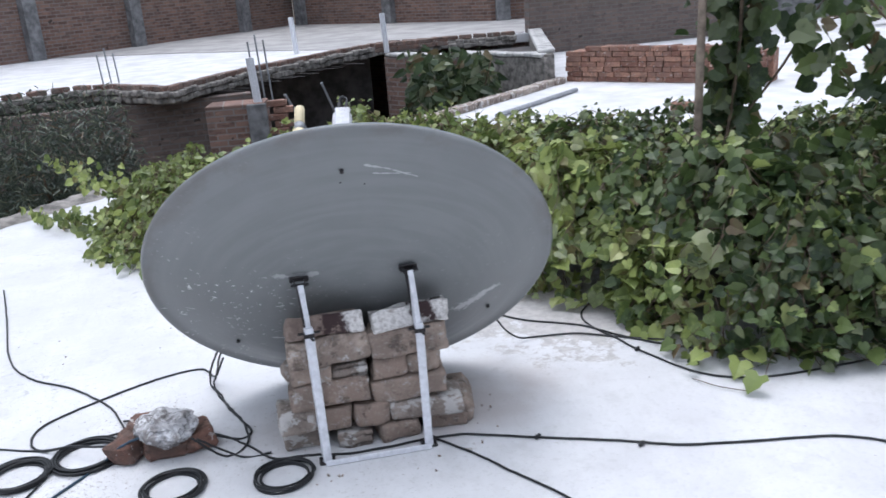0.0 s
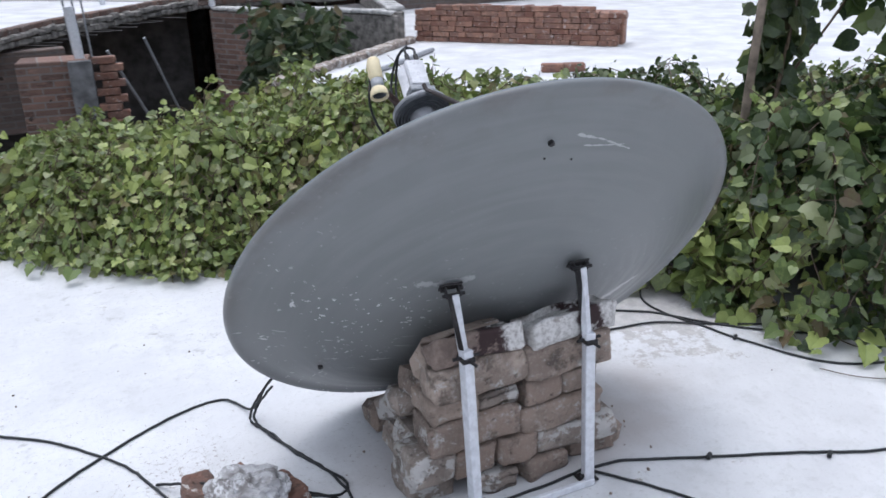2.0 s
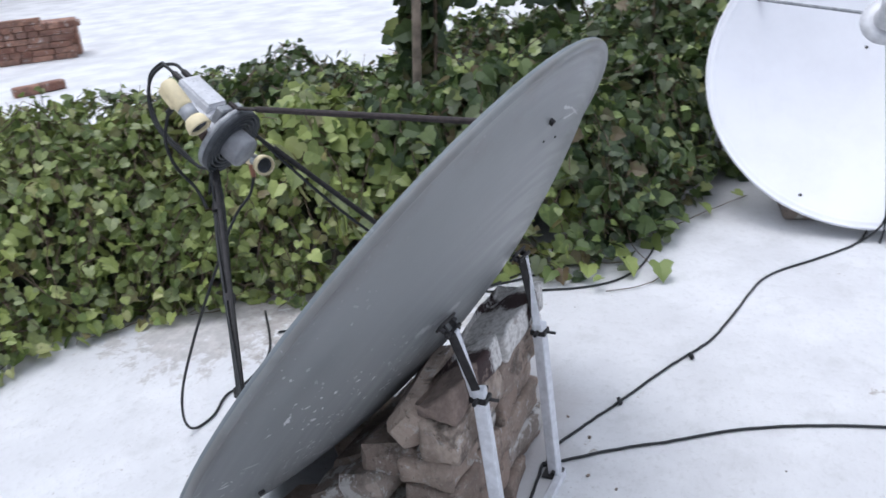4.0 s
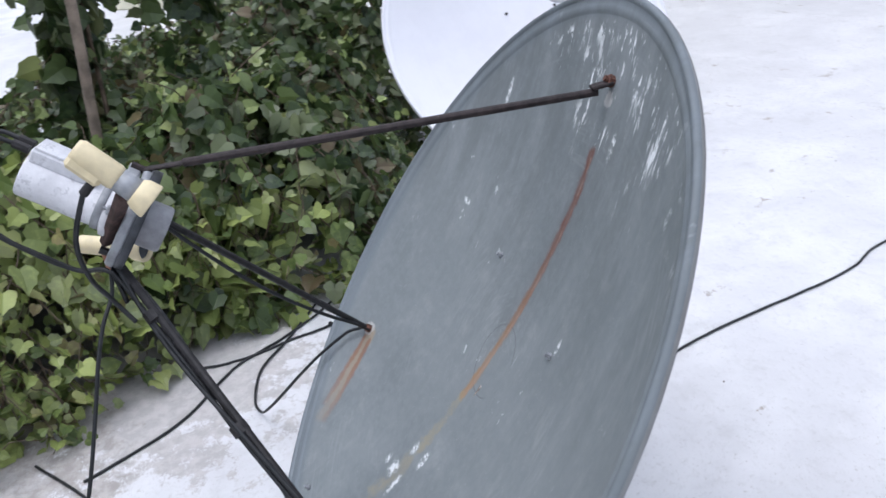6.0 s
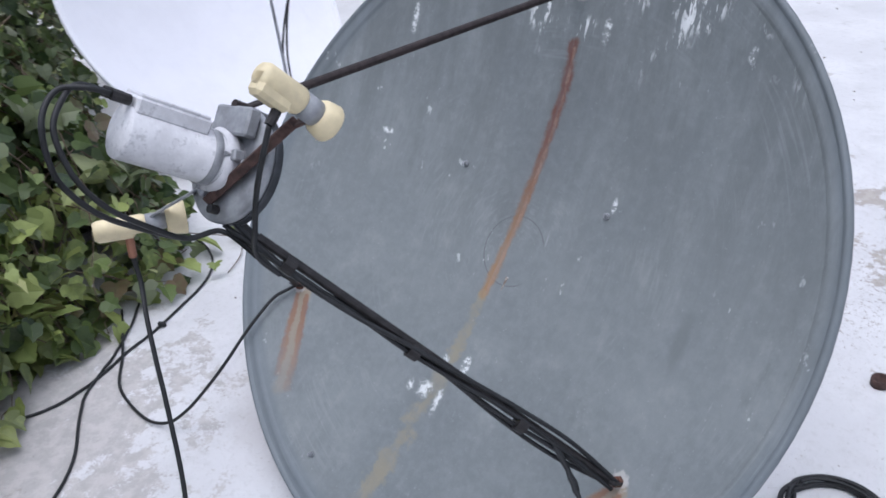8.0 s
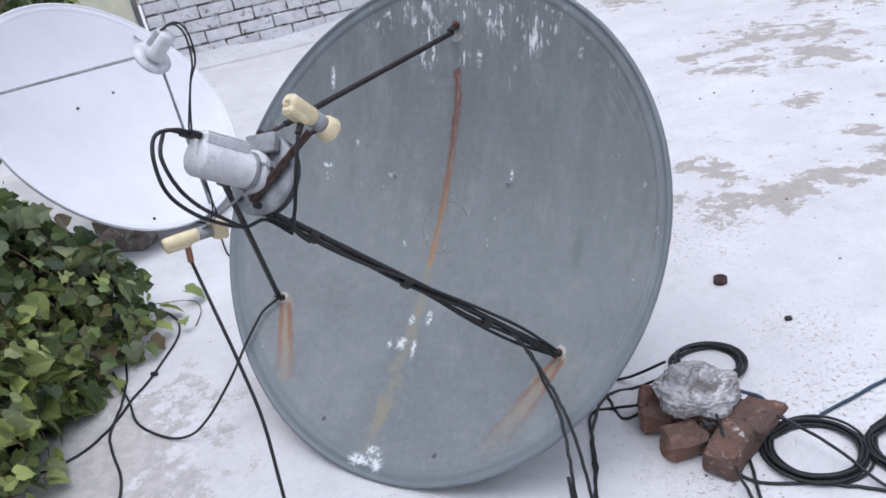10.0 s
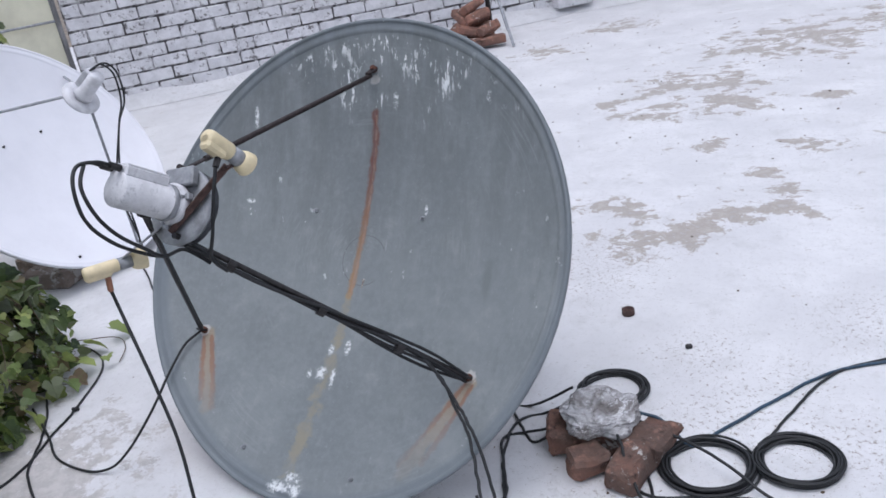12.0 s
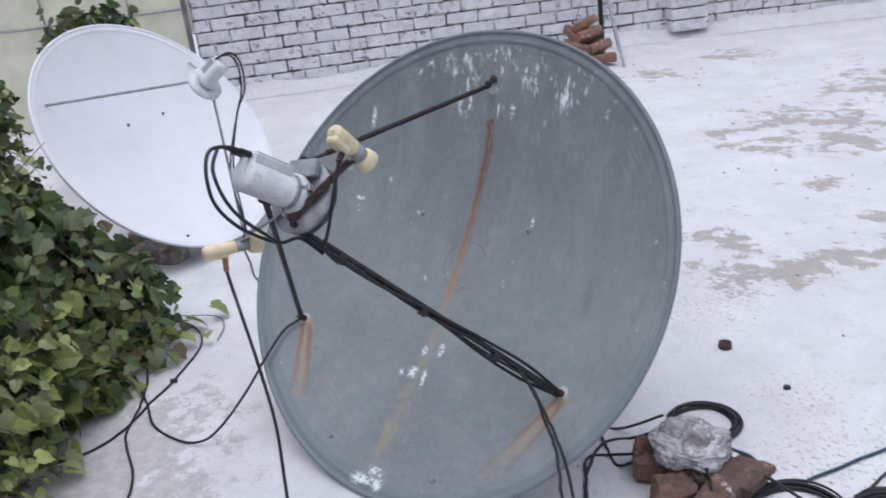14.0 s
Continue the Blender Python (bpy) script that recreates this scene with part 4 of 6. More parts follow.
def build_white_wall():
    """Limewashed brick wall; the lower courses are single bricks."""
    rnd = random.Random(21)
    segs = [((4.45, -3.10), (1.30, -5.86)), ((1.30, -5.86), (-3.9, -9.1))]
    bl, bh = 0.275, 0.100
    meshes = [brick_mesh("wall_brick", bl - 0.014, 0.06, bh - 0.014, WASHED, 100 + i, 0.006, 0.004) for i in range(5)]
    half = [brick_mesh("wall_half_brick", bl / 2 - 0.014, 0.06, bh - 0.014, WASHED, 110 + i, 0.006, 0.004) for i in range(3)]
    made = 0
    for k, (a, b) in enumerate(segs):
        d = Vector((b[0] - a[0], b[1] - a[1]))
        L = d.length
        d.normalize()
        ang = math.degrees(math.atan2(d.y, d.x))
        nrm = Vector((d.y, -d.x))
        if nrm.y < 0:
            nrm = -nrm
        bm = bmesh.new()
        c = Vector(((a[0] + b[0]) / 2, (a[1] + b[1]) / 2)) - nrm * 0.115
        box(bm, pose(c.x, c.y, 1.3, 0, 0, ang), L, 0.23, 2.6, 0.0)
        w = tagged(finish("wall_%s" % ("south", "southwest")[k], bm, MORTAR), "whitewashed brick wall with dark weathered joints", "wall", kind="structure")
        rest = bmesh.new()
        for row in range(24):
            z = 0.06 + bh * (row + 0.5)
            x = -bl / 2 if row % 2 else 0.0
            while x < L - 0.02:
                lo, hi = max(x, 0.0), min(x + bl, L)
                full = hi - lo > bl * 0.8
                mid = (lo + hi) / 2
                if hi - lo > 0.08:
                    px, py = a[0] + d.x * mid + nrm.x * (-0.019 + rnd.uniform(-0.004, 0.004)), a[1] + d.y * mid + nrm.y * (-0.019 + rnd.uniform(-0.004, 0.004))
                    m = pose(px, py, z + rnd.uniform(-0.003, 0.003), rnd.uniform(-1, 1), rnd.uniform(-0.6, 0.6), ang)
                    if k == 0 and row < 19 and made < 300:
                        share("brick", rnd.choice(meshes if full else half), m, w)
                        made += 1
                    else:
                        box(rest, m, hi - lo - 0.014, 0.06, bh - 0.014, 0.005)
                x += bl
        ob = part("upper_bricks" if k == 0 else "bricks", rest, WASHED, w)
        ob["kind"] = "stuff"
        # limewash heaped along the foot of the wall
        bm = bmesh.new()
        n = int(L / 0.25)
        rows = []
        for i in range(n + 1):
            q = Vector(a) + d * (L * i / n)
            r1, r2 = 0.13 + rnd.uniform(0, 0.07), 0.10 + rnd.uniform(0, 0.06)
            rows.append([bm.verts.new((*(q + nrm * (-0.02)), r2)), bm.verts.new((*(q + nrm * 0.05), r2 * 0.45)), bm.verts.new((*(q + nrm * r1), 0.003))])
        for p, q in zip(rows, rows[1:]):
            for j in range(2):
                bm.faces.new((p[j], p[j + 1], q[j + 1], q[j])).smooth = True
        tagged(finish("trim", bm, FLOOR), "limewashed cement fillet along the wall's foot", "fillet", kind="structure")
    # pilaster between the two stretches
    bm = bmesh.new()
    for i in range(25):
        box(bm, pose(1.26 + rnd.uniform(-0.006, 0.006), -5.80, 0.06 + 0.1 * (i + 0.5), 0, 0, 38), 0.33, 0.16, 0.088, 0.008)
    tagged(finish("wall_pier", bm, WASHED), "whitewashed brick pier in the wall", "pier", kind="structure")


def build_cream_house():
    """Cream plastered house wall with scored joints and slack wires."""
    a = Vector((4.47, -3.06))
    d = Vector((0.60, 0.80)).normalized()
    ang = math.degrees(math.atan2(d.y, d.x))
    house = thing("cream_house", "cream plastered house with scored joints and slack wires", "house", (5.5, -1.5, 0))
    nrm = Vector((-d.y, d.x))
    bm = bmesh.new()
    c = a + d * 3.0 - nrm * 0.15
    box(bm, pose(c.x, c.y, 1.7, 0, 0, ang), 6.0, 0.3, 3.4, 0.01)
    part("wall", bm, CREAM, house)
    rnd = random.Random(2)
    for i in range(6):
        bm = bmesh.new()
        p = a + d * (0.42 + 0.62 * i) + nrm * 0.004
        bar(bm, (p.x, p.y, 0.02), (p.x, p.y, 3.3), 0.012, 0.006)
        part("scored_joint", bm, CONCRETE, house)
    for z, s in ((0.75, 0.10), (1.16, 0.10), (1.45, 0.07), (1.62, -0.08), (1.95, 0.1), (2.2, -0.05)):
        pts = []
        for k in range(6):
            p = a + d * (0.02 + 0.7 * k) + nrm * 0.03
            pts.append((p.x, p.y, z + s * k * 0.5 - 0.05 * math.sin(k * 1.05) + rnd.uniform(-0.02, 0.02)))
        bm = bmesh.new()
        tube(bm, smooth_line(pts, 5), 0.010)
        part("wire", bm, GREY_METAL, house, "slack grey wire along the wall")
    bm = bmesh.new()
    p = a + nrm * 0.01
    bar(bm, (p.x, p.y, 0), (p.x, p.y, 3.4), 0.03, 0.03)
    part("corner_bead", bm, CONCRETE, house)


build_ground()
build_low_roof()
build_brick_stack()
build_slab_house()
build_cream_house()


# ---- the dishes ----
def dish_frame(c, az, el):
    az, el = radians(az), radians(el)
    n = Vector((math.sin(az) * math.cos(el), math.cos(az) * math.cos(el), math.sin(el)))
    u = Vector((0, 0, 1)).cross(n).normalized()
    v = n.cross(u)
    m = Matrix.Identity(4)
    for i, q in enumerate((u, v, n)):
        m[0][i], m[1][i], m[2][i] = q
    m.translation = Vector(c)
    return m


GREY_M = dish_frame((0.0048, 0.2594, 0.4966), 3.54, 35.73)
FEED_M = dish_frame((0.004, 0.238, 0.488), 3.2, 35.7)
WHITE_M = dish_frame((1.924, -0.577, 0.506), -94.9, 34.4)


def bowl(bm, R, f4, depth, thick, rings=26, sides=96):
    """The pressed bowl: inner face, rolled rim and outer face. Material 0 is the inside, 1 the outside."""
    I = Matrix()
    prof = [(R * i / rings, (R * i / rings) ** 2 / f4 - depth) for i in range(rings)]
    for r, lift in ((R - 0.021, 0.0), (R - 0.019, 0.0016), (R - 0.010, 0.0018), (R - 0.008, 0.0004), (R, 0.0)):
        prof.append((r, r * r / f4 - depth + lift))
    prof = sorted(prof)
    lathe(bm, prof, I, sides)
    inner = set(bm.faces)
    z = prof[-1][1]
    lathe(bm, [(R, z), (R + 0.003, z + 0.004), (R + 0.007, z + 0.005), (R + 0.0105, z + 0.003), (R + 0.012, z - 0.002), (R + 0.011, z - 0.008), (R + 0.006, z - 0.012), (R - 0.002, z - 0.011)]
          + [(R * i / rings, (R * i / rings) ** 2 / f4 - depth - thick) for i in range(rings - 1, -1, -1)], I, sides)
    for f in bm.faces:
        f.material_index = 0 if f in inner or math.hypot(*f.calc_center_median()[:2]) > R + 0.0005 and f.calc_center_median().z > z - 0.004 else 1


def on_bowl(x, y, f4=3.034, depth=0.1366):
    return Vector((x, y, (x * x + y * y) / f4 - depth))


def bolt(bm, p, n, r=0.008, h=0.008):
    rod(bm, p, p + n * h, r, 6)
    rod(bm, p + n * h, p + n * (h + 0.006), r * 0.5, 8)


def build_grey_dish():
    M = GREY_M
    to_dish = M.inverted() @ FEED_M
    dish = thing("satellite_dish", "large grey satellite dish leaning on a brick pile, rust-streaked face", "satellite dish", (0.004, 0.238, 0.0))
    G = lambda x, y, z: M @ Vector((x, y, z))
    bm = bmesh.new()
    bowl(bm, 0.5782, 3.034, 0.1366, 0.004)
    pan = part("reflector", bm, [DISH_FRONT, DISH_BACK], dish, "grey pressed-steel reflector with rust runs")
    pan.matrix_parent_inverse = dish.matrix_basis.inverted()
    pan.matrix_basis = M
    # shallow pressed ring round the centre
    feet = ((0.006, 0.473), (0.376, -0.244), (-0.403, -0.218))
    for x, y in feet:
        bm = bmesh.new()
        p = on_bowl(x, y)
        bolt(bm, M @ p, M.to_3x3() @ Vector((0, 0, 1)), 0.009, 0.010)
        part("bolt", bm, RUST, dish)
        bm = bmesh.new()
        rod(bm, M @ (p - Vector((0, 0, 0.003))), M @ (p - Vector((0, 0, 0.011))), 0.0062, 6)
        part("nut", bm, BLACK_STEEL, dish)
    for x, y in ((0.170, 0.113), (-0.151, 0.123), (-0.192, -0.484), (0.128, -0.504)):
        bm = bmesh.new()
        p = on_bowl(x, y)
        bolt(bm, M @ p, M.to_3x3() @ Vector((0, 0, 1)), 0.006, 0.004)
        part("bolt", bm, GREY_METAL, dish)
    # small spare holes and studs on the outside
    for x, y in ((0.012, 0.44), (-0.047, 0.43), (-0.403, -0.218)):
        bm = bmesh.new()
        p = on_bowl(x, y)
        rod(bm, M @ (p - Vector((0, 0, 0.004))), M @ (p - Vector((0, 0, 0.006))), 0.0022, 6)
        part("stud", bm, BLACK_STEEL, dish)
    # struts to the feed
    ends = ((-0.008, 0.063, 0.491), (0.006, -0.066, 0.485), (-0.097, -0.028, 0.485))
    for (x, y), e in zip(feet, ends):
        p = on_bowl(x, y)
        a = Vector((p.x, p.y - (0.022 if y > 0 else 0.0), p.z + 0.014))
        e = to_dish @ Vector(e)
        mid = e + (a - e).normalized() * 0.055
        bm = bmesh.new()
        rod(bm, M @ a, M @ (mid + Vector((0, 0, 0.0))), 0.0062, 10)
        bar(bm, M @ mid, M @ e, 0.013, 0.0045)
        bar(bm, M @ (p + Vector((0, 0, 0.002))), M @ (a + Vector((0, 0, 0.012))), 0.018, 0.006)
        rod(bm, M @ (e + Vector((0, 0, -0.012))), M @ (e + Vector((0, 0, 0.016))), 0.006, 8)
        part("strut", bm, BROWN_STEEL if y > 0 else BLACK_STEEL, dish, "thin rusty feed strut" if y > 0 else "")
    # back brackets and telescopic legs
    for foot, joint, head, kx in (((-0.145, 0.0, 0.0), (-0.151, 0.030, 0.401), (-0.158, 0.066, 0.512), 0.152), ((0.146, 0.0, 0.0), (0.150, 0.026, 0.372), (0.139, 0.047, 0.520), -0.145)):
        head = Vector(head)
        bm = bmesh.new()
        p = on_bowl(kx, 0.135)
        q = M @ (p + Vector((0, 0, -0.0145)))
        u = M.to_3x3() @ Vector((1, 0, 0))
        box(bm, Matrix.Translation(q) @ M.to_3x3().to_4x4(), 0.052, 0.021, 0.005, 0.002)
        for s in (-1, 1):
            bar(bm, q + u * 0.014 * s, head + u * 0.014 * s + Vector((0, -0.002, -0.006)), 0.004, 0.013)
        rod(bm, head - u * 0.024, head + u * 0.024, 0.004, 8)
        for s in (-1, 1):
            rod(bm, q + u * 0.021 * s, q + u * 0.021 * s - (M.to_3x3() @ Vector((0, 0, 0.010))), 0.0045, 6)
        part("bracket", bm, BLACK_STEEL, dish, "black bent bracket on the dish's back")
        bm = bmesh.new()
        j = Vector(joint)
        f = Vector(foot)
        bar(bm, f + Vector((0, 0, 0.004)), j, 0.0235, 0.0235, 0, 0.002)
        lower = part("leg", bm, TUBE, dish, "square galvanised leg")
        bm = bmesh.new()
        bar(bm, j - (j - f).normalized() * 0.06, head, 0.0165, 0.0165, 0, 0.0015)
        slide = part("leg_slide", bm, TUBE, dish)
        # black strip on the left face stands for the channel's dark hollow
        bm = bmesh.new()
        off = Vector((-0.0088, 0.001, 0))
        bar(bm, j + off, head + off, 0.0035, 0.0165)
        part("slot", bm, BLACK_STEEL, slide)
        bm = bmesh.new()
        c = j - (j - f).normalized() * 0.02
        bar(bm, c + Vector((0, -0.016, 0)), c + Vector((0, 0.016, 0)), 0.029, 0.011)
        rod(bm, c + Vector((0.0, -0.012, 0.0)), c + Vector((0.010, -0.030, -0.006)), 0.0035, 6)
        rod(bm, c + Vector((-0.03, 0.0, 0.004)), c + Vector((0.03, 0.0, 0.004)), 0.004, 6)
        part("clamp", bm, BLACK_STEEL, dish)
        bm = bmesh.new()
        box(bm, pose(f.x, f.y + 0.005, 0.004), 0.045, 0.04, 0.006, 0.002)
        rod(bm, f + Vector((-0.02, 0, 0.016)), f + Vector((0.02, 0, 0.016)), 0.005, 8)
        part("foot", bm, BLACK_STEEL, dish)
    bm = bmesh.new()
    bar(bm, (-0.15, -0.013, 0.0045), (0.15, -0.013, 0.0045), 0.022, 0.007)
    bar(bm, (-0.15, -0.022, 0.010), (0.15, -0.022, 0.010), 0.003, 0.016)
    part("base_bar", bm, TUBE, dish, "white-splashed angle iron between the feet")

    # feed: scalar ring with the large receiver through it
    foot_right = on_bowl(0.376, -0.244)
    foot_left = on_bowl(-0.403, -0.218)
    to_feed = FEED_M.inverted() @ M
    M = FEED_M
    feed = thing("feed_receiver", "dull grey microwave feed with round plate on three struts", "receiver", M @ Vector((0, 0, 0.48)))
    R0 = M @ Matrix.Translation((-0.006, -0.008, 0.48))
    bm = bmesh.new()
    lathe(bm, [(0.034, -0.004), (0.073, -0.004), (0.075, 0.0), (0.075, 0.006), (0.072, 0.009), (0.034, 0.009)], R0, 40)
    part("scalar_plate", bm, [GREY_METAL], feed, "round zinc-grey metal plate")
    # dark metal, its tone also holding the shade on the dish side
    bm = bmesh.new()
    for r in (0.040, 0.049, 0.058, 0.066, 0.072):
        lathe(bm, [(r - 0.002, -0.004), (r - 0.002, -0.016), (r + 0.002, -0.016), (r + 0.002, -0.004)], R0, 40)
    lathe(bm, [(0.034, -0.0055), (0.074, -0.0055)], R0, 40)
    part("groove_ring", bm, DARK_RING, feed, "dark grooved front of the plate")
    bm = bmesh.new()
    lathe(bm, [(0.0, -0.052), (0.031, -0.050), (0.034, -0.046), (0.034, 0.035), (0.0, 0.035)], R0, 28)
    part("feed_throat", bm, CAP_GREY, feed, "grey plastic throat cover")
    tilt = R0 @ Matrix.Rotation(radians(-5.5), 4, "Y") @ Matrix.Rotation(radians(1), 4, "X")
    bm = bmesh.new()
    lathe(bm, [(0.0, 0.012), (0.036, 0.012), (0.040, 0.018), (0.040, 0.030), (0.033, 0.034), (0.0325, 0.146), (0.0315, 0.1485), (0.0, 0.1490)], tilt, 36)
    can = part("receiver_can", bm, CHALKY, feed, "cylindrical cast receiver body in chalky flaking white paint")
    bm = bmesh.new()
    lathe(bm, [(0.0335, 0.034), (0.0352, 0.035), (0.0352, 0.044), (0.0335, 0.045)], tilt, 36)
    part("neck_band", bm, GREY_METAL, can, "grey steel band round the neck")
    bm = bmesh.new()
    box(bm, R0 @ Matrix.Translation((0.004, 0.052, 0.020)) @ Matrix.Rotation(radians(8), 4, "Z"), 0.070, 0.036, 0.018, 0.003)
    part("side_housing", bm, GREY_METAL, feed, "flat zinc-grey housing on the plate")
    bm = bmesh.new()
    box(bm, tilt @ Matrix.Translation((-0.004, 0.034, 0.100)), 0.050, 0.020, 0.092, 0.003)
    box(bm, tilt @ Matrix.Translation((-0.004, 0.0455, 0.100)), 0.046, 0.004, 0.086, 0.001)
    part("receiver_box", bm, CHALKY, feed)
    for x in (-0.016, 0.008):
        bm = bmesh.new()
        rod(bm, tilt @ Vector((x, 0.036, 0.150)), tilt @ Vector((x, 0.036, 0.172)), 0.0065, 8)
        part("connector", bm, BLACK_STEEL, feed)
    for a in range(0, 360, 120):
        bm = bmesh.new()
        c = Vector((0.038 * math.cos(radians(a + 20)), 0.038 * math.sin(radians(a + 20)), 0.022))
        box(bm, tilt @ Matrix.Translation(c) @ Matrix.Rotation(radians(a + 20), 4, "Z"), 0.020, 0.014, 0.014, 0.002)
        rod(bm, tilt @ (c + Vector((0, 0, -0.012))), tilt @ (c + Vector((0, 0, 0.014))), 0.003, 6)
        part("clamp_lug", bm, GREY_METAL, feed)

    def small_lnb(name, tail, mouth, side, mat, arm, label):
        """A small plastic receiver: round horn, neck, and flat body with its cable stub."""
        t0, m0 = Vector(tail), Vector(mouth)
        ax = (m0 - t0).normalized()
        sd = (Vector(side) - ax * Vector(side).dot(ax)).normalized()
        up = ax.cross(sd)
        L = (m0 - t0).length
        m = Matrix.Identity(4)
        for i, q in enumerate((sd, up, ax)):
            m[0][i], m[1][i], m[2][i] = q
        m.translation = t0
        m = M @ m
        lnb = thing(name, label, "receiver", M @ m0, "small receivers beside the feed")
        q = 0.80 if arm == 1 else 0.62
        bm = bmesh.new()
        lathe(bm, [(0.0, 0.02 * 0), (0.016 * q, 0.0), (0.020 * q, 0.006), (0.021 * q, L * 0.52), (0.017 * q, L * 0.58), (0.0, L * 0.58)], m, 22)
        box(bm, m @ Matrix.Translation((0.010 * q, 0, L * 0.22)), 0.038 * q, 0.032 * q, L * 0.44, 0.005)
        part("body", bm, mat, lnb)
        bm = bmesh.new()
        lathe(bm, [(0.0, L * 0.56), (0.0195 * q, L * 0.56), (0.0195 * q, L * 0.80), (0.0, L * 0.80)], m, 22)
        part("neck_clamp", bm, GREY_METAL, lnb, "grey metal neck clamp")
        bm = bmesh.new()
        lathe(bm, [(0.0, L * 0.78), (0.020 * q, L * 0.78), (0.026 * q, L * 0.82), (0.0275 * q, L * 0.98), (0.025 * q, L), (0.0, L)], m, 24)
        if arm:
            bm.clear()
            lathe(bm, [(0.0, L * 0.78), (0.017, L * 0.78), (0.021, L * 0.84), (0.0235, L * 0.98), (0.0225, L), (0.0195, L), (0.0175, L - 0.006)], m, 24)
        part("horn", bm, mat, lnb)
        bm = bmesh.new()
        if arm:
            # dark tone stands for the shade inside the open horn
            lathe(bm, [(0.0175, L - 0.006), (0.013, L - 0.008), (0.012, L - 0.018), (0.0, L - 0.018)], m, 20)
            part("throat", bm, DARK_RING, lnb, "dark open throat")
        a = m @ Vector((0.024 * q, 0, L * 0.36))
        b = m @ Vector((0.024 * q + (0.022 if arm == 1 else 0.034), 0.0, L * 0.36))
        bm = bmesh.new()
        rod(bm, a, b, 0.006, 10)
        part("connector", bm, COPPER if arm == 2 else BLACK_STEEL, lnb)
        return m, b

    mA, stubA = small_lnb("small_receiver", (0.114, 0.101, 0.572), (0.123, 0.078, 0.466), (0.1, -1.0, 0.0), YELLOW, 1, "yellowed plastic receiver clamped beside the feed")
    mB, stubB = small_lnb("small_receiver", (-0.175, -0.158, 0.535), (-0.128, -0.102, 0.440), (-0.3, -1.0, -0.1), YELLOW, 2, "yellowed plastic receiver on a grey strap below the feed")
    bm = bmesh.new()
    bar(bm, M @ Vector((-0.008, -0.058, 0.496)), M @ Vector((0.104, 0.066, 0.500)), 0.018, 0.013)
    bar(bm, M @ Vector((0.100, 0.060, 0.500)), M @ Vector((0.118, 0.086, 0.478)), 0.019, 0.004)
    strap = part("strap", bm, DARK_RUST, feed, "rusty perforated steel strap")
    for i in range(5):
        bm = bmesh.new()
        t = 0.12 + 0.18 * i
        p = Vector((-0.008 + 0.112 * t, -0.058 + 0.124 * t, 0.5040))
        rod(bm, M @ p, M @ (p + Vector((0, 0, 0.002))), 0.0038, 8)
        part("hole", bm, GREY_METAL, strap)
    bm = bmesh.new()
    bar(bm, M @ Vector((-0.040, -0.052, 0.494)), M @ Vector((-0.150, -0.116, 0.476)), 0.018, 0.004)
    part("strap", bm, GREY_METAL, feed, "grey flat steel strap")

    # cables of the feed
    rig = thing("cable_harness", "black coaxial cables taped along the feed strut", "cable", M @ Vector((0.2, -0.15, 0.2)))
    W = lambda x, y, z: tuple(M @ Vector((x, y, z)))
    base_foot = to_feed @ (foot_right + Vector((0, 0, 0.014)))
    e1 = Vector((0.006, -0.066, 0.485))
    for k, x in enumerate((-0.016, 0.008)):
        a = tilt @ Vector((x, 0.036, 0.172))
        b = tilt @ Vector((x, 0.034, 0.198))
        w = 0.016 * k
        # out of the can, round in a loop and back below the plate
        cable([tuple(a), tuple(b), W(-0.026 - 0.4 * w, 0.008, 0.694 + 0.5 * w), W(-0.012 - 0.5 * w, -0.030, 0.700 + 0.6 * w), W(0.004 - w, -0.070 - 0.6 * w, 0.672 + 0.5 * w), W(0.014 - w, -0.093 - 0.7 * w, 0.630), W(0.014 - w, -0.104 - 0.4 * w, 0.570), W(0.006, -0.108, 0.515), W(0.016, -0.088, 0.478), W(0.05, -0.105, 0.44)], 0.0035, CABLE, "", "coax", rig, 0.0)
    offs = ((0.0, -0.010), (0.006, -0.009), (-0.007, -0.008), (0.009, -0.002))
    for k, (ox, oy) in enumerate(offs):
        pts = []
        for i in range(8):
            t = 0.02 + 0.97 * i / 7
            q = e1 + (base_foot - e1) * t
            s = math.sin(i * 1.7 + k * 2.1) * 0.002 + (0.0, 0.004, -0.006, 0.009)[k] * math.sin(t * 6.3)
            pts.append(W(q.x + ox, q.y + oy - s * 1.5, q.z + 0.004 * math.cos(i + k)))
        cable(pts, 0.0034, CABLE, "", "coax", rig, 0.0)
    # the yellow receiver's cable
    cable([tuple(stubA), W(0.118, -0.01, 0.53), W(0.10, -0.06, 0.50), W(0.070, -0.098, 0.46), W(0.075, -0.115, 0.42)], 0.0035, CABLE, "", "coax", rig, 0.0)
    # the cream receiver's cable hangs to the roof
    s = Vector(stubB)
    cable([tuple(s), tuple(s.lerp(Vector((0.119, 0.761, 0.50)), 0.25) + Vector((0.004, -0.004, -0.008))), tuple(s.lerp(Vector((0.119, 0.761, 0.50)), 0.6)), (0.119, 0.761, 0.50), (0.094, 0.775, 0.45), (0.047, 0.805, 0.35), (0.015, 0.84, 0.25), (-0.010, 0.875, 0.14), (-0.008, 0.895, 0.05), (0.015, 0.892, 0.008), (0.08, 0.885, 0.006), (0.164, 0.912, 0.006), (0.25, 0.90, 0.006), (0.40, 0.94, 0.006), (0.60, 1.10, 0.006)], 0.0035, CABLE, "", "coax", rig, 0.0)
    # a thin cable along the strut on that side, then down to the roof in a bow
    f3 = to_feed @ (foot_left + Vector((0, 0, 0.018)))
    e3 = Vector((-0.097, -0.028, 0.485))
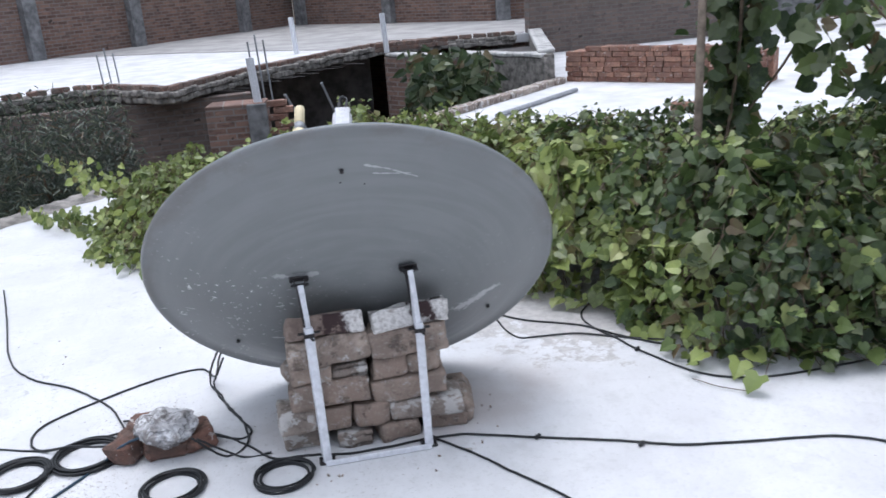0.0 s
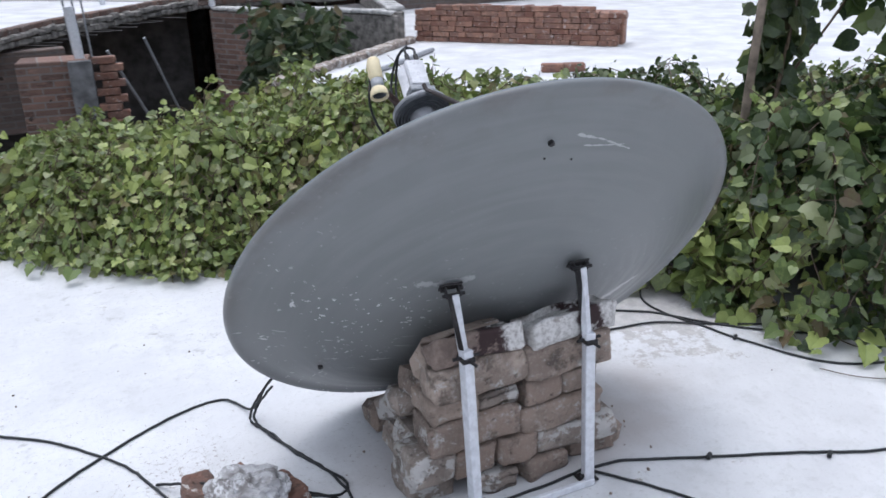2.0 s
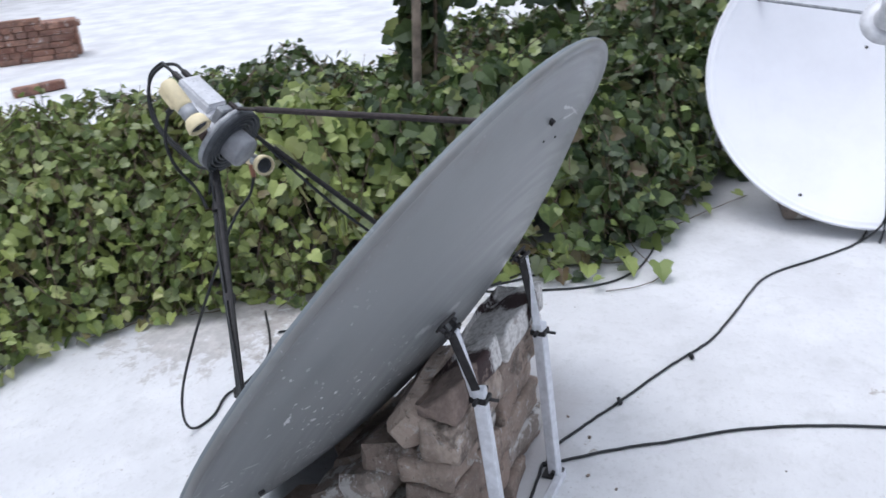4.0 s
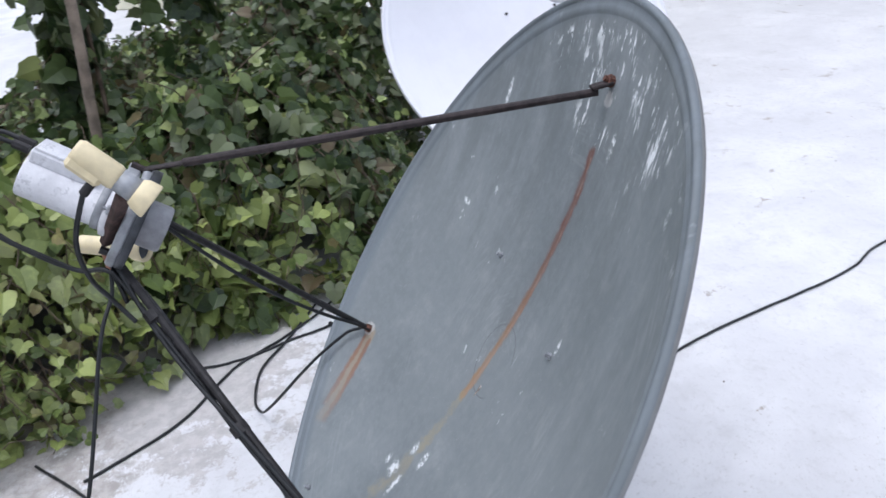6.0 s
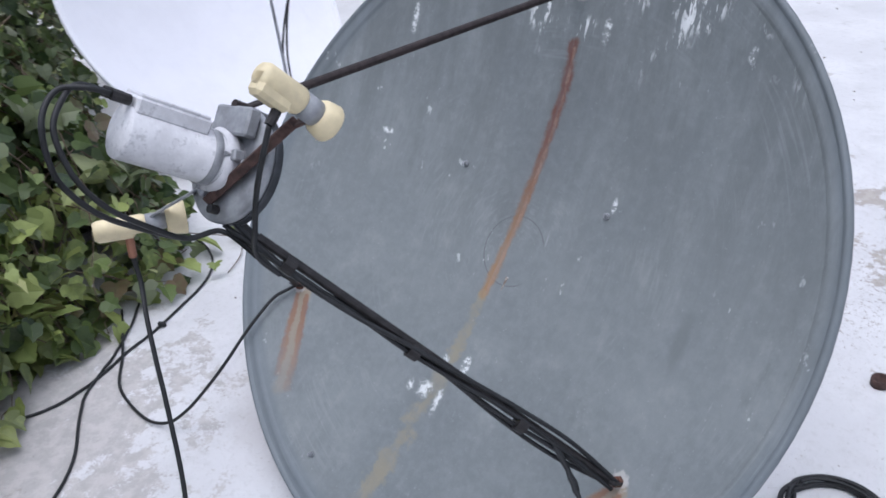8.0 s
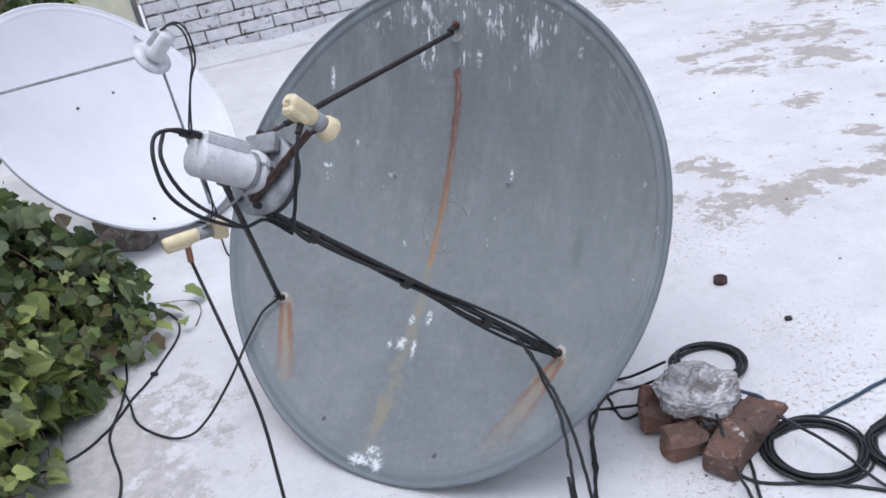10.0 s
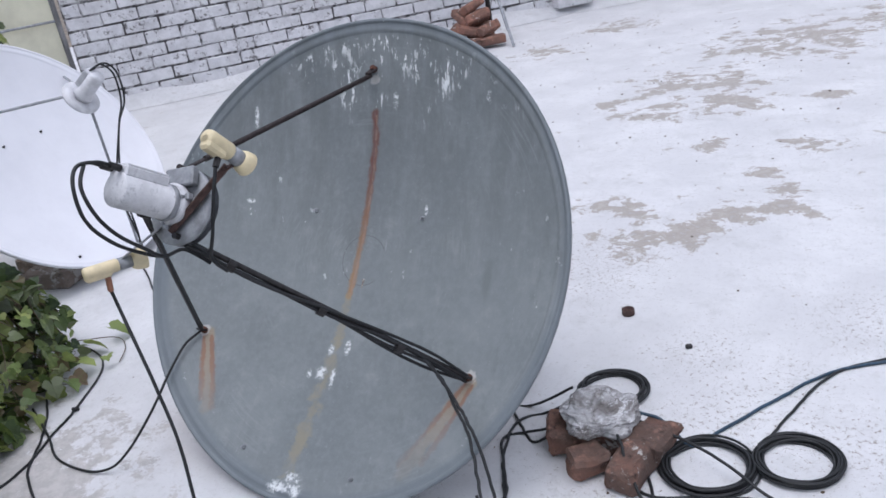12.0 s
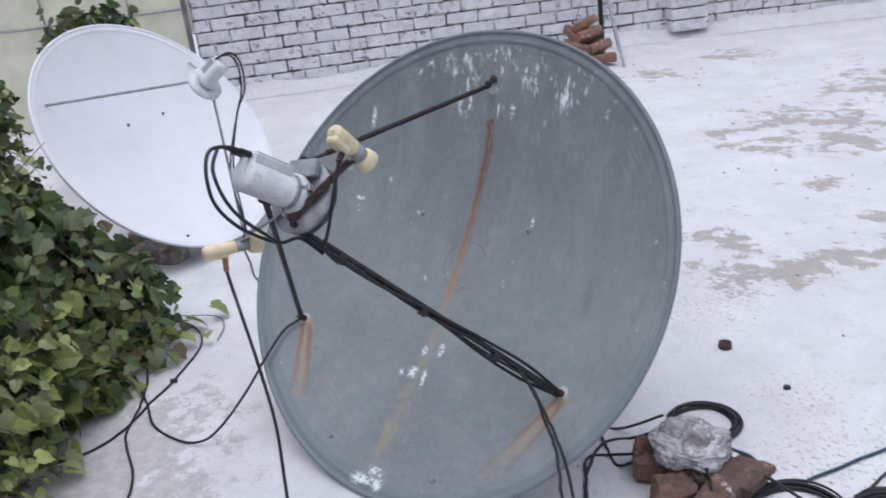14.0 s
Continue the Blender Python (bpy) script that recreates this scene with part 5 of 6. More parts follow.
    pts = [W(*(e3 + (f3 - e3) * t + Vector((0.014 * math.sin(t * 3.1), -0.020 * math.sin(t * 3.1), -0.006)))) for t in (0.0, 0.2, 0.4, 0.6, 0.8, 0.98)]
    cable(pts + [(0.444, 0.352, 0.266), (0.456, 0.390, 0.238), (0.464, 0.428, 0.208), (0.474, 0.474, 0.166), (0.500, 0.515, 0.115), (0.538, 0.556, 0.060), (0.590, 0.582, 0.018), (0.664, 0.597, 0.006), (0.80, 0.575, 0.006), (0.92, 0.50, 0.006), (1.10, 0.40, 0.006)], 0.0035, CABLE, "", "coax", rig, 0.0)
    for t in (0.16, 0.46, 0.74):
        bm = bmesh.new()
        q = e1 + (base_foot - e1) * t
        d = (base_foot - e1).normalized()
        rod(bm, M @ (q + Vector((0, -0.007, 0)) - d * 0.008), M @ (q + Vector((0, -0.007, 0)) + d * 0.008), 0.0125, 12)
        part("tape", bm, BLACK_STEEL, rig)


def build_white_dish():
    M = WHITE_M
    dish = thing("satellite_dish", "white enamelled satellite dish standing low beside the creeper", "satellite dish", (1.8, -0.5, 0))
    bm = bmesh.new()
    bowl(bm, 0.549, 2.4, 0.13, 0.004)
    pan = part("reflector", bm, [DISH_WHITE, DISH_WHITE], dish)
    pan.matrix_parent_inverse = dish.matrix_basis.inverted()
    pan.matrix_basis = M
    nb = M.to_3x3() @ Vector((0, 0, 1))
    for x, y in ((-0.219, -0.447), (-0.029, 0.125), (0.17, 0.12)):
        bm = bmesh.new()
        bolt(bm, M @ on_bowl(x, y, 2.4, 0.13), nb, 0.006, 0.004)
        part("bolt", bm, BLACK_STEEL, dish)
    R0 = M @ Matrix.Translation((-0.03, -0.009, 0.378))
    for x, y, mat in ((-0.40, 0.275, GREY_METAL), (0.05, -0.525, GREY_METAL), (0.42, 0.28, GREY_METAL)):
        bm = bmesh.new()
        rod(bm, M @ on_bowl(x, y, 2.4, 0.13), M @ Vector((-0.03 + 0.10 * x, -0.009 + 0.10 * y, 0.375)), 0.0055, 8)
        part("strut", bm, mat, dish)
    bm = bmesh.new()
    lathe(bm, [(0.0, -0.004), (0.072, -0.004), (0.074, 0.0), (0.074, 0.006), (0.04, 0.008), (0.0, 0.008)], R0, 32)
    part("feed_plate", bm, ALU, dish)
    bm = bmesh.new()
    lathe(bm, [(0.0, -0.04), (0.028, -0.038), (0.028, 0.02), (0.038, 0.02), (0.038, 0.032), (0.031, 0.036), (0.030, 0.135), (0.0, 0.140)], R0, 24)
    box(bm, R0 @ Matrix.Translation((0, 0.033, 0.09)), 0.046, 0.022, 0.085, 0.003)
    part("receiver_can", bm, ALU, dish, "grey cast receiver body")
    for k in (0, 1):
        w = 0.02 * k
        pts = [tuple(R0 @ Vector((0.01 - w, 0.03, 0.135))), tuple(R0 @ Vector((0.04 + w, 0.030, 0.155))), tuple(R0 @ Vector((0.085 + w, -0.015, 0.130))), tuple(R0 @ Vector((0.085 + w, -0.10, 0.065))), tuple(R0 @ Vector((0.04, -0.17, 0.005))), tuple(M @ Vector((0.02 + w, -0.32, 0.16))), tuple(M @ Vector((0.04, -0.52, 0.02))), tuple(M @ Vector((0.03 - 3 * w, -0.60, -0.02)))]
        cable(pts, 0.0040, CABLE, "", "coax", dish, 0.0)
    # mount: bricks and a steel post behind the bowl
    bm = bmesh.new()
    rod(bm, M @ Vector((0, 0, -0.14)), (2.28, -0.60, 0.20), 0.03, 12)
    rod(bm, (2.28, -0.60, 0.0), (2.28, -0.60, 0.34), 0.03, 12)
    part("post", bm, BLACK_STEEL, dish)
    rnd = random.Random(31)
    for i, (x, y, r) in enumerate(((1.86, -0.36, 12), (1.90, -0.66, 80), (1.92, -0.82, 75), (2.05, -0.5, 10))):
        bm = bmesh.new()
        box(bm, pose(x, y, 0.034, 0, 0, r), 0.23, 0.115, 0.068, 0.009)
        tagged(finish("loose_brick", bm, OLD_BRICK if i else PALE_BRICK), "muddy brick wedged under the white dish", "brick", "bricks under the white dish")


def build_brick_pile():
    """Old bricks dry-stacked under the grey dish, stepping down below its bowl."""
    pile = thing("brick_pile", "dry-laid pile of muddy old bricks below the grey dish", "brick pile", (0, 0.2, 0))
    rnd = random.Random(77)
    L, W, H = 0.213, 0.105, 0.066
    long = [brick_mesh("pile_brick", L, W, H, OLD_BRICK, 200 + i, 0.016, 0.007) for i in range(5)]
    half = [brick_mesh("pile_half", 0.10, W, H, OLD_BRICK, 210 + i, 0.015, 0.007) for i in range(4)]
    paleL = [brick_mesh("pale_brick", L, W, H, PALE_BRICK, 220 + i, 0.017, 0.007) for i in range(3)]
    paleH = [brick_mesh("pale_half", 0.10, W, H, PALE_BRICK, 230 + i, 0.012, 0.006) for i in range(3)]
    dz = 0.0675
    front = 0.060

    def lay(me, x, y, z, rz=0.0, rx=0.0, ry=0.0):
        share("brick", me, pose(x, y, z, rx + rnd.uniform(-1.5, 1.5), ry + rnd.uniform(-1.2, 1.2), rz + rnd.uniform(-3, 3)), pile)

    # front face, course by course: centre x and kind
    def face(kind, x, z0, z1, length, y=0.0, rz=0.0, ry=0.0, seed=0, deep=0.108, slope=0.0):
        mat = {"old": OLD_BRICK, "pale": PALE_BRICK, "tar": TAR_BRICK, "cap": CAPPED}[kind]
        bm = bmesh.new()
        box(bm, Matrix(), length, deep, z1 - z0, 0.0)
        bmesh.ops.subdivide_edges(bm, edges=bm.edges[:], cuts=4, use_grid_fill=True)
        bmesh.ops.bevel(bm, geom=[e for e in bm.edges if e.calc_face_angle(0) > 0.5], offset=0.010, segments=2, affect="EDGES", profile=0.6)
        for v in bm.verts:
            if v.co.z > 0.0:
                v.co.z -= slope * (v.co.y + deep / 2) * min(1.0, v.co.z / (0.4 * (z1 - z0)))
            v.co += noise.noise_vector(v.co * 19 + Vector((seed * 3.7, seed, 0))) * 0.009 + noise.noise_vector(v.co * 55 + Vector((seed, 0, 5))) * 0.0035
        ob = part("brick", bm, mat, pile, smooth=True)
        ob.matrix_basis = pose(x, front + deep / 2 + y, (z0 + z1) / 2, rnd.uniform(-1, 1), ry, rz)

    face("pale", -0.205, 0.0, 0.062, 0.11, 0.035, 4, 0, 1)
    face("pale", -0.055, 0.0, 0.045, 0.10, -0.005, -5, 0, 2)
    face("old", 0.070, 0.0, 0.052, 0.115, -0.004, 6, 0, 3)
    face("old", 0.215, 0.0, 0.055, 0.12, 0.02, 0, 0, 4)
    face("pale", -0.215, 0.064, 0.138, 0.105, 0.004, 2, 0, 5)
    face("old", -0.108, 0.060, 0.132, 0.100, 0.002, -1, 0, 6)
    face("old", -0.002, 0.058, 0.128, 0.100, 0.0, 1, 0, 7)
    face("pale", 0.160, 0.054, 0.118, 0.215, 0.004, -3, 1, 8)
    face("old", -0.112, 0.140, 0.212, 0.222, -0.006, 1, -1, 9)
    face("old", 0.115, 0.124, 0.194, 0.215, 0.0, -1, -2, 10)
    face("old", -0.160, 0.214, 0.268, 0.115, 0.006, 2, 0, 11)
    face("pale", -0.050, 0.212, 0.258, 0.098, 0.006, -2, -2, 12)
    face("old", 0.060, 0.200, 0.264, 0.095, 0.002, 2, 0, 13)
    face("old", 0.160, 0.200, 0.264, 0.095, 0.003, -2, 0, 14)
    face("old", -0.105, 0.270, 0.356, 0.225, -0.010, 1, -1, 15, 0.075)
    face("old", 0.122, 0.268, 0.352, 0.222, -0.010, -2, -2, 16, 0.10)
    face("cap", -0.105, 0.358, 0.430, 0.215, -0.012, 1, 0, 17, 0.080, 0.62)
    face("tar", 0.132, 0.354, 0.422, 0.215, -0.014, -2, -5, 18, 0.110, 0.56)
    # headers behind the face, stepping down below the bowl on both open sides
    steps = ((0.034, 0.222), (0.034, 0.332), (0.034, 0.428), (0.101, 0.224), (0.101, 0.330), (0.169, 0.224), (0.236, 0.196))
    for k, (zz, y) in enumerate(steps):
        if zz > 0.2:
            lay(rnd.choice(half + paleH), 0.165, y + 0.012, zz - 0.008, rnd.uniform(-6, 6), -8)
        else:
            lay(rnd.choice(long + paleL), 0.112 + rnd.uniform(-0.004, 0.016), y + rnd.uniform(-0.004, 0.004), zz, rnd.uniform(-5, 5), rnd.uniform(-5, 1))
    for zz, y in ((0.034, 0.222), (0.034, 0.330), (0.101, 0.224)):
        lay(rnd.choice(long + paleL), -0.118 + rnd.uniform(-0.012, 0.004), y, zz, rnd.uniform(-5, 5))
    # the ones on top lean with the bowl's slope
    for me, x, y, zz, rx, rz in ((long[1], -0.104, 0.156, 0.334, -53, 3), (half[1], -0.168, 0.203, 0.246, -9, 5), (long[0], -0.02, 0.200, 0.262, -30, 2), (paleL[0], -0.140, 0.240, 0.186, -24, -5), (long[2], 0.09, 0.244, 0.190, -24, 3),
                                 (paleH[1], -0.180, 0.328, 0.120, -28, 6), (long[3], -0.03, 0.335, 0.118, -28, -3), (half[3], -0.185, 0.425, 0.050, -16, -4)):
        lay(me, x, y, zz, rz, rx)
    # loose ones that slid down on the open side
    for x, y, zz, rz, ry in ((0.262, 0.19, 0.036, 82, 0),):
        lay(rnd.choice(long), x, y, zz, rz, 0, ry)
    # bits of mortar and brick dust on the roof round it
    bm = bmesh.new()
    for i in range(26):
        a = rnd.uniform(0, 6.28)
        x, y = 0.02 + 0.36 * math.cos(a) * rnd.uniform(0.8, 1.15), 0.16 + 0.3 * math.sin(a) * rnd.uniform(0.8, 1.1)
        s = rnd.uniform(0.003, 0.008)
        box(bm, pose(x, y, s * 0.4, rnd.uniform(0, 90), rnd.uniform(0, 90), rnd.uniform(0, 90)), s, s * 0.8, s * 0.6)
    ob = tagged(finish("brick_crumbs", bm, OLD_BRICK), "crumbs of brick and mortar on the roof", "rubble", kind="stuff")


build_grey_dish()
build_white_dish()
build_brick_pile()


# ---- things on the roof ----
def coil(x, y, r, turns, mat, label, seed):
    """A loosely wound ring of cable lying flat."""
    rnd = random.Random(seed)
    bm = bmesh.new()
    pts = []
    n = 16
    for k in range(turns):
        lane, level = rnd.uniform(-0.011, 0.011), k // 4
        ex, ph = rnd.uniform(0.0, 0.05), rnd.uniform(0, 6.28)
        for i in range(n):
            a = 2 * math.pi * i / n
            rr = (r + lane) * (1 + ex * math.cos(2 * a + ph))
            pts.append(Vector((x + rr * math.cos(a), y + rr * math.sin(a) * 0.96, 0.005 + 0.0055 * level + 0.002 * math.sin(a * 2 + k))))
    tube(bm, smooth_line(pts, 3), 0.0031, 6)
    return tagged(finish("cable_coil", bm, mat), label, "cable coil", "coils of cable on the roof")


coil(-0.565, -0.005, 0.080, 9, CABLE, "black cable coil lying behind the wrapped bundle", 1)
coil(-0.834, 0.246, 0.092, 11, CABLE, "black cable coil beside the red brick bits", 2)
coil(-1.010, 0.192, 0.082, 12, CABLE, "neat black cable coil lying alone on the roof", 3)
coil(-0.265, -0.040, 0.072, 9, CABLE, "small black cable coil by the dish leg", 4)


def build_bundle():
    """A splitter wrapped in film, set on broken bricks."""
    rnd = random.Random(9)
    bits = ((-0.512, 0.222, 0.031, 0.085, 0.105, 0.060, 20), (-0.588, 0.312, 0.031, 0.088, 0.070, 0.060, 40), (-0.684, 0.312, 0.034, 0.072, 0.118, 0.066, -12),
            (-0.706, 0.218, 0.032, 0.085, 0.120, 0.064, -25), (-0.600, 0.205, 0.028, 0.120, 0.095, 0.056, 5))
    for i, (x, y, z, sx, sy, sz, r) in enumerate(bits):
        bm = bmesh.new()
        box(bm, Matrix(), sx, sy, sz, 0.010)
        bmesh.ops.subdivide_edges(bm, edges=bm.edges[:], cuts=3, use_grid_fill=True)
        for v in bm.verts:
            q = noise.noise_vector(v.co * 18 + Vector((i * 7.3, 0, 0)))
            v.co += q * 0.012 + noise.noise_vector(v.co * 70 + Vector((0, i * 3.1, 0))) * 0.004
        me_ob = finish("broken_brick", bm, PLAIN_RED)
        me_ob.matrix_world = pose(x, y, z, rnd.uniform(-4, 4), rnd.uniform(-4, 4), r)
        tagged(me_ob, "broken red brick propping the wrapped bundle", "brick", "broken bricks under the bundle")
    bm = bmesh.new()
    bmesh.ops.create_icosphere(bm, subdivisions=5, radius=1.0)
    for v in bm.verts:
        p = v.co.copy()
        q = Vector((p.x * 0.106, p.y * 0.094, p.z * 0.060))
        f = noise.noise(p * 1.8) * 0.018 - abs(noise.noise(p * 4.0 + Vector((3, 1, 2)))) * 0.014 - abs(noise.noise(p * 11.0)) * 0.004
        v.co = q + p * (f - 0.012)
    ob = finish("wrapped_parcel", bm, WRAP)
    ob.matrix_world = pose(-0.590, 0.204, 0.084, 0, 5, -18)
    tagged(ob, "lump wrapped in crumpled clear plastic film on bricks", "bundle")


build_bundle()

FLOOR_CABLES = (
    ([(-1.53, 1.98), (-1.40, 1.54), (-1.27, 1.09), (-1.14, 0.88), (-0.98, 0.75), (-0.83, 0.57), (-0.77, 0.44), (-0.70, 0.25)], CABLE, "thin black cable snaking to the wrapped bundle"),
    ([(-0.306, 0.432, 0.336), (-0.342, 0.440, 0.290), (-0.372, 0.465, 0.246), (-0.412, 0.50, 0.20), (-0.452, 0.572, 0.12), (-0.485, 0.64, 0.02), (-0.54, 0.75), (-0.67, 0.73), (-0.86, 0.62), (-1.0, 0.51), (-1.03, 0.41), (-0.98, 0.33), (-0.85, 0.34), (-0.72, 0.36), (-0.62, 0.24)], CABLE, "black cable looping out from below the grey dish"),
    ([(-0.300, 0.434, 0.342), (-0.345, 0.446, 0.292), (-0.388, 0.470, 0.244), (-0.432, 0.505, 0.19), (-0.482, 0.565, 0.09), (-0.498, 0.60, 0.01), (-0.46, 0.52), (-0.43, 0.41), (-0.36, 0.25), (-0.40, 0.21), (-0.52, 0.22, 0.05)], CABLE, "black cable bent sharply beside the brick pile"),
    ([(-0.52, 0.20, 0.06), (-0.44, 0.24), (-0.36, 0.15), (-0.29, 0.06), (-0.20, 0.05), (-0.05, 0.02), (0.17, 0.035)], CABLE, "black cable running past the dish feet"),
    ([(0.50, 0.98), (0.64, 0.78), (0.83, 0.65), (0.93, 0.52), (1.05, 0.39), (1.21, 0.27), (1.45, 0.15)], CABLE, "black cable running under the creeper"),
    ([(0.97, 0.86), (0.88, 0.75), (0.87, 0.63), (0.92, 0.48), (0.95, 0.38), (1.06, 0.155), (1.24, 0.06), (1.6, 0.06)], CABLE, "black cable with a taped knot by the creeper"),
    ([(0.17, 0.03), (0.26, 0.02), (0.40, -0.04), (0.66, -0.15), (0.81, -0.22), (0.98, -0.26), (1.25, -0.32), (1.43, -0.46), (1.59, -0.57), (1.74, -0.60)], CABLE, "black cable from the brick pile to the white dish"),
    ([(0.16, 0.035), (0.26, -0.09), (0.33, -0.20), (0.44, -0.37), (0.52, -0.58), (0.63, -0.99), (0.73, -1.18), (0.83, -1.55), (0.97, -2.01), (1.23, -2.29), (1.46, -2.97), (1.62, -3.8)], CABLE, "black cable crossing the open white roof"),
    ([(-0.52, 0.14, 0.07), (-0.43, 0.12), (-0.37, 0.17), (-0.38, 0.29), (-0.42, 0.40), (-0.468, 0.52), (-0.487, 0.60, 0.012), (-0.470, 0.615, 0.045), (-0.44, 0.565, 0.115)], CABLE, "black cable curving from bundle to dish"),
    ([(-0.30, 0.10), (-0.38, 0.10), (-0.50, 0.11, 0.08)], CABLE, "short straight cable end at the bundle"),
    ([(-1.5, -0.40), (-1.16, -0.23), (-1.05, -0.16), (-0.96, -0.05), (-0.85, 0.10), (-0.79, 0.18), (-0.72, 0.17, 0.06), (-0.65, 0.18, 0.08)], BLUE_CABLE, "dark blue cable running to the wrapped bundle"),
    ([(-1.5, -0.42), (-1.16, -0.24), (-1.05, -0.14), (-0.97, 0.05), (-0.94, 0.14)], CABLE, "black cable leading into the lone coil"),
    ([(-0.64, 0.19, 0.08), (-0.72, 0.20, 0.055), (-0.79, 0.22, 0.045), (-0.88, 0.27, 0.035), (-0.99, 0.33), (-1.2, 0.42)], CABLE, "black cable lying across the coil"),
    ([(-0.62, 0.22, 0.08), (-0.655, 0.28, 0.075), (-0.70, 0.36, 0.04), (-0.76, 0.44)], CABLE, "black cable draped over a broken brick"),
)
for pts, mat, label in FLOOR_CABLES:
    cable(pts, 0.0035 if mat is CABLE else 0.0040, mat, label)
for x, y in ((0.945, 0.375), (0.71, -0.19), (0.45, -0.065)):
    bm = bmesh.new()
    box(bm, pose(x, y, 0.009, 0, 0, 30), 0.022, 0.010, 0.014, 0.003)
    tagged(finish("cable_knot", bm, CABLE), "black taped knot on a cable", "tape")

bm = bmesh.new()
lathe(bm, [(0.0, 0.003), (0.016, 0.003), (0.016, 0.017), (0.0185, 0.017), (0.0185, 0.0), (0.0, 0.0)], pose(-0.510, -0.402, 0.001), 24)
tagged(finish("tin_lid", bm, DARK_RUST), "small rusty tin lid lying on the roof", "lid")


def build_debris():
    rnd = random.Random(14)
    bm = bmesh.new()
    for i in range(320):
        x, y = rnd.uniform(-2.4, 1.4), rnd.uniform(-4.8, 1.4)
        if x > -0.5 and y > -1.5 and i % 8:
            continue
        s = rnd.uniform(0.0016, 0.0048) * (1.5 if y < -2 else 1.0)
        box(bm, pose(x, y, s * 0.35, rnd.uniform(-20, 20), rnd.uniform(-20, 20), rnd.uniform(0, 180)), s * 1.4, s, s * 0.7)
    tagged(finish("grit", bm, STEM), "dark grit and droppings scattered on the white roof", "grit", kind="stuff")
    bm = bmesh.new()
    box(bm, pose(-0.711, -0.24, 0.006, 0, 0, 20), 0.018, 0.012, 0.012, 0.003)
    tagged(finish("pebble", bm, BLACK_STEEL), "dark pebble lying on the white roof", "pebble")


build_debris()


def build_wall_heap():
    """Bricks weighing down a small stand near the white wall."""
    stand = thing("antenna_stand", "small steel stand weighed down near the white wall", "stand", (1.62, -4.75, 0))
    bm = bmesh.new()
    rod(bm, (1.62, -4.75, 0), (1.66, -4.80, 1.9), 0.02, 10)
    part("mast", bm, BLACK_STEEL, stand)
    for dx, dy in ((-0.30, 0.32), (0.30, 0.12), (0.02, -0.4)):
        bm = bmesh.new()
        bar(bm, (1.62 + dx, -4.75 + dy, 0.01), (1.645, -4.78, 0.85), 0.024, 0.006)
        part("leg", bm, GREY_METAL, stand)
    rnd = random.Random(6)
    me = [brick_mesh("heap_brick", 0.21, 0.11, 0.072, HEAP_RED, 300 + i, 0.014, 0.006) for i in range(3)]
    heap = thing("brick_heap", "heap of brown bricks weighing down the stand", "brick heap", (1.62, -4.6, 0))
    for x, y, z, rx, ry, rz in ((1.42, -4.52, 0.06, 0, 0, 25), (1.62, -4.44, 0.06, 0, 0, -12), (1.80, -4.50, 0.06, 0, 0, 40), (1.47, -4.55, 0.14, 25, 5, 65), (1.64, -4.50, 0.145, 10, -16, 15), (1.78, -4.58, 0.14, -14, 10, 95), (1.55, -4.55, 0.235, 30, 12, 40), (1.70, -4.56, 0.24, 5, -28, -30), (1.62, -4.60, 0.32, 22, 10, 70), (1.60, -4.66, 0.06, 0, 0, 0), (1.6, -4.68, 0.145, 0, 0, 30), (1.62, -4.68, 0.235, 0, 0, 60)):
        share("brick", rnd.choice(me), pose(1.70 + (x - 1.62) * 0.85, y, z, rx, ry, rz), heap)


build_wall_heap()


# ---- plants ----
def leaf_template(seed):
    """A lobed vine leaf, folded along its midrib: points and faces, about 1 across, stalk at the origin."""
    rnd = random.Random(seed)
    half = [(0.0, 0.0), (0.20, -0.17), (0.45, -0.09), (0.57, 0.18), (0.46, 0.40), (0.42, 0.62), (0.22, 0.82), (0.0, 0.97)]
    if seed % 2:
        half = [(0.0, 0.0), (0.20, -0.15), (0.47, -0.05), (0.58, 0.24), (0.42, 0.37), (0.45, 0.60), (0.19, 0.73), (0.0, 1.0)]
    half = [(x * rnd.uniform(0.85, 1.15) if x else 0.0, y * rnd.uniform(0.94, 1.06)) for x, y in half]
    mid = [(0.0, 0.0), (0.0, 0.30), (0.0, 0.62), (0.0, 1.0)]
    pts, faces = [], []
    fold = rnd.uniform(0.1, 0.6)
    droop = rnd.uniform(0.1, 0.6)

    def add(x, y):
        pts.append((x, y, abs(x) * fold - droop * y * y * 0.6 - 0.22 * x * x))
        return len(pts) - 1

    ms = [add(*q) for q in mid]
    for s in (1, -1):
        h = [add(s * x, y) for x, y in half[1:-1]]
        seq = [(ms[0], h[0], h[1]), (ms[0], h[1], ms[1]), (h[1], h[2], ms[1]), (h[2], h[3], ms[1]), (h[3], ms[2], ms[1]), (h[3], h[4], ms[2]), (h[4], h[5], ms[2]), (h[5], ms[3], ms[2])]
        faces += seq if s == 1 else [(c, b, a) for a, b, c in seq]
    return np.array(pts), np.array(faces)


TEMPLATES = [leaf_template(i) for i in range(6)]


def leaf_pose(p, size, facing, spin, rnd):
    """A leaf at p whose face looks along facing, with its tip turned by spin."""
    f = Vector(facing).normalized()
    tip = Vector((math.cos(spin), math.sin(spin), -0.35))
    tip = (tip - f * tip.dot(f)).normalized()
    side = tip.cross(f)
    m = Matrix.Identity(4)
    for i, q in enumerate((side, tip, f)):
        m[0][i], m[1][i], m[2][i] = q * size
    m.translation = p
    return m


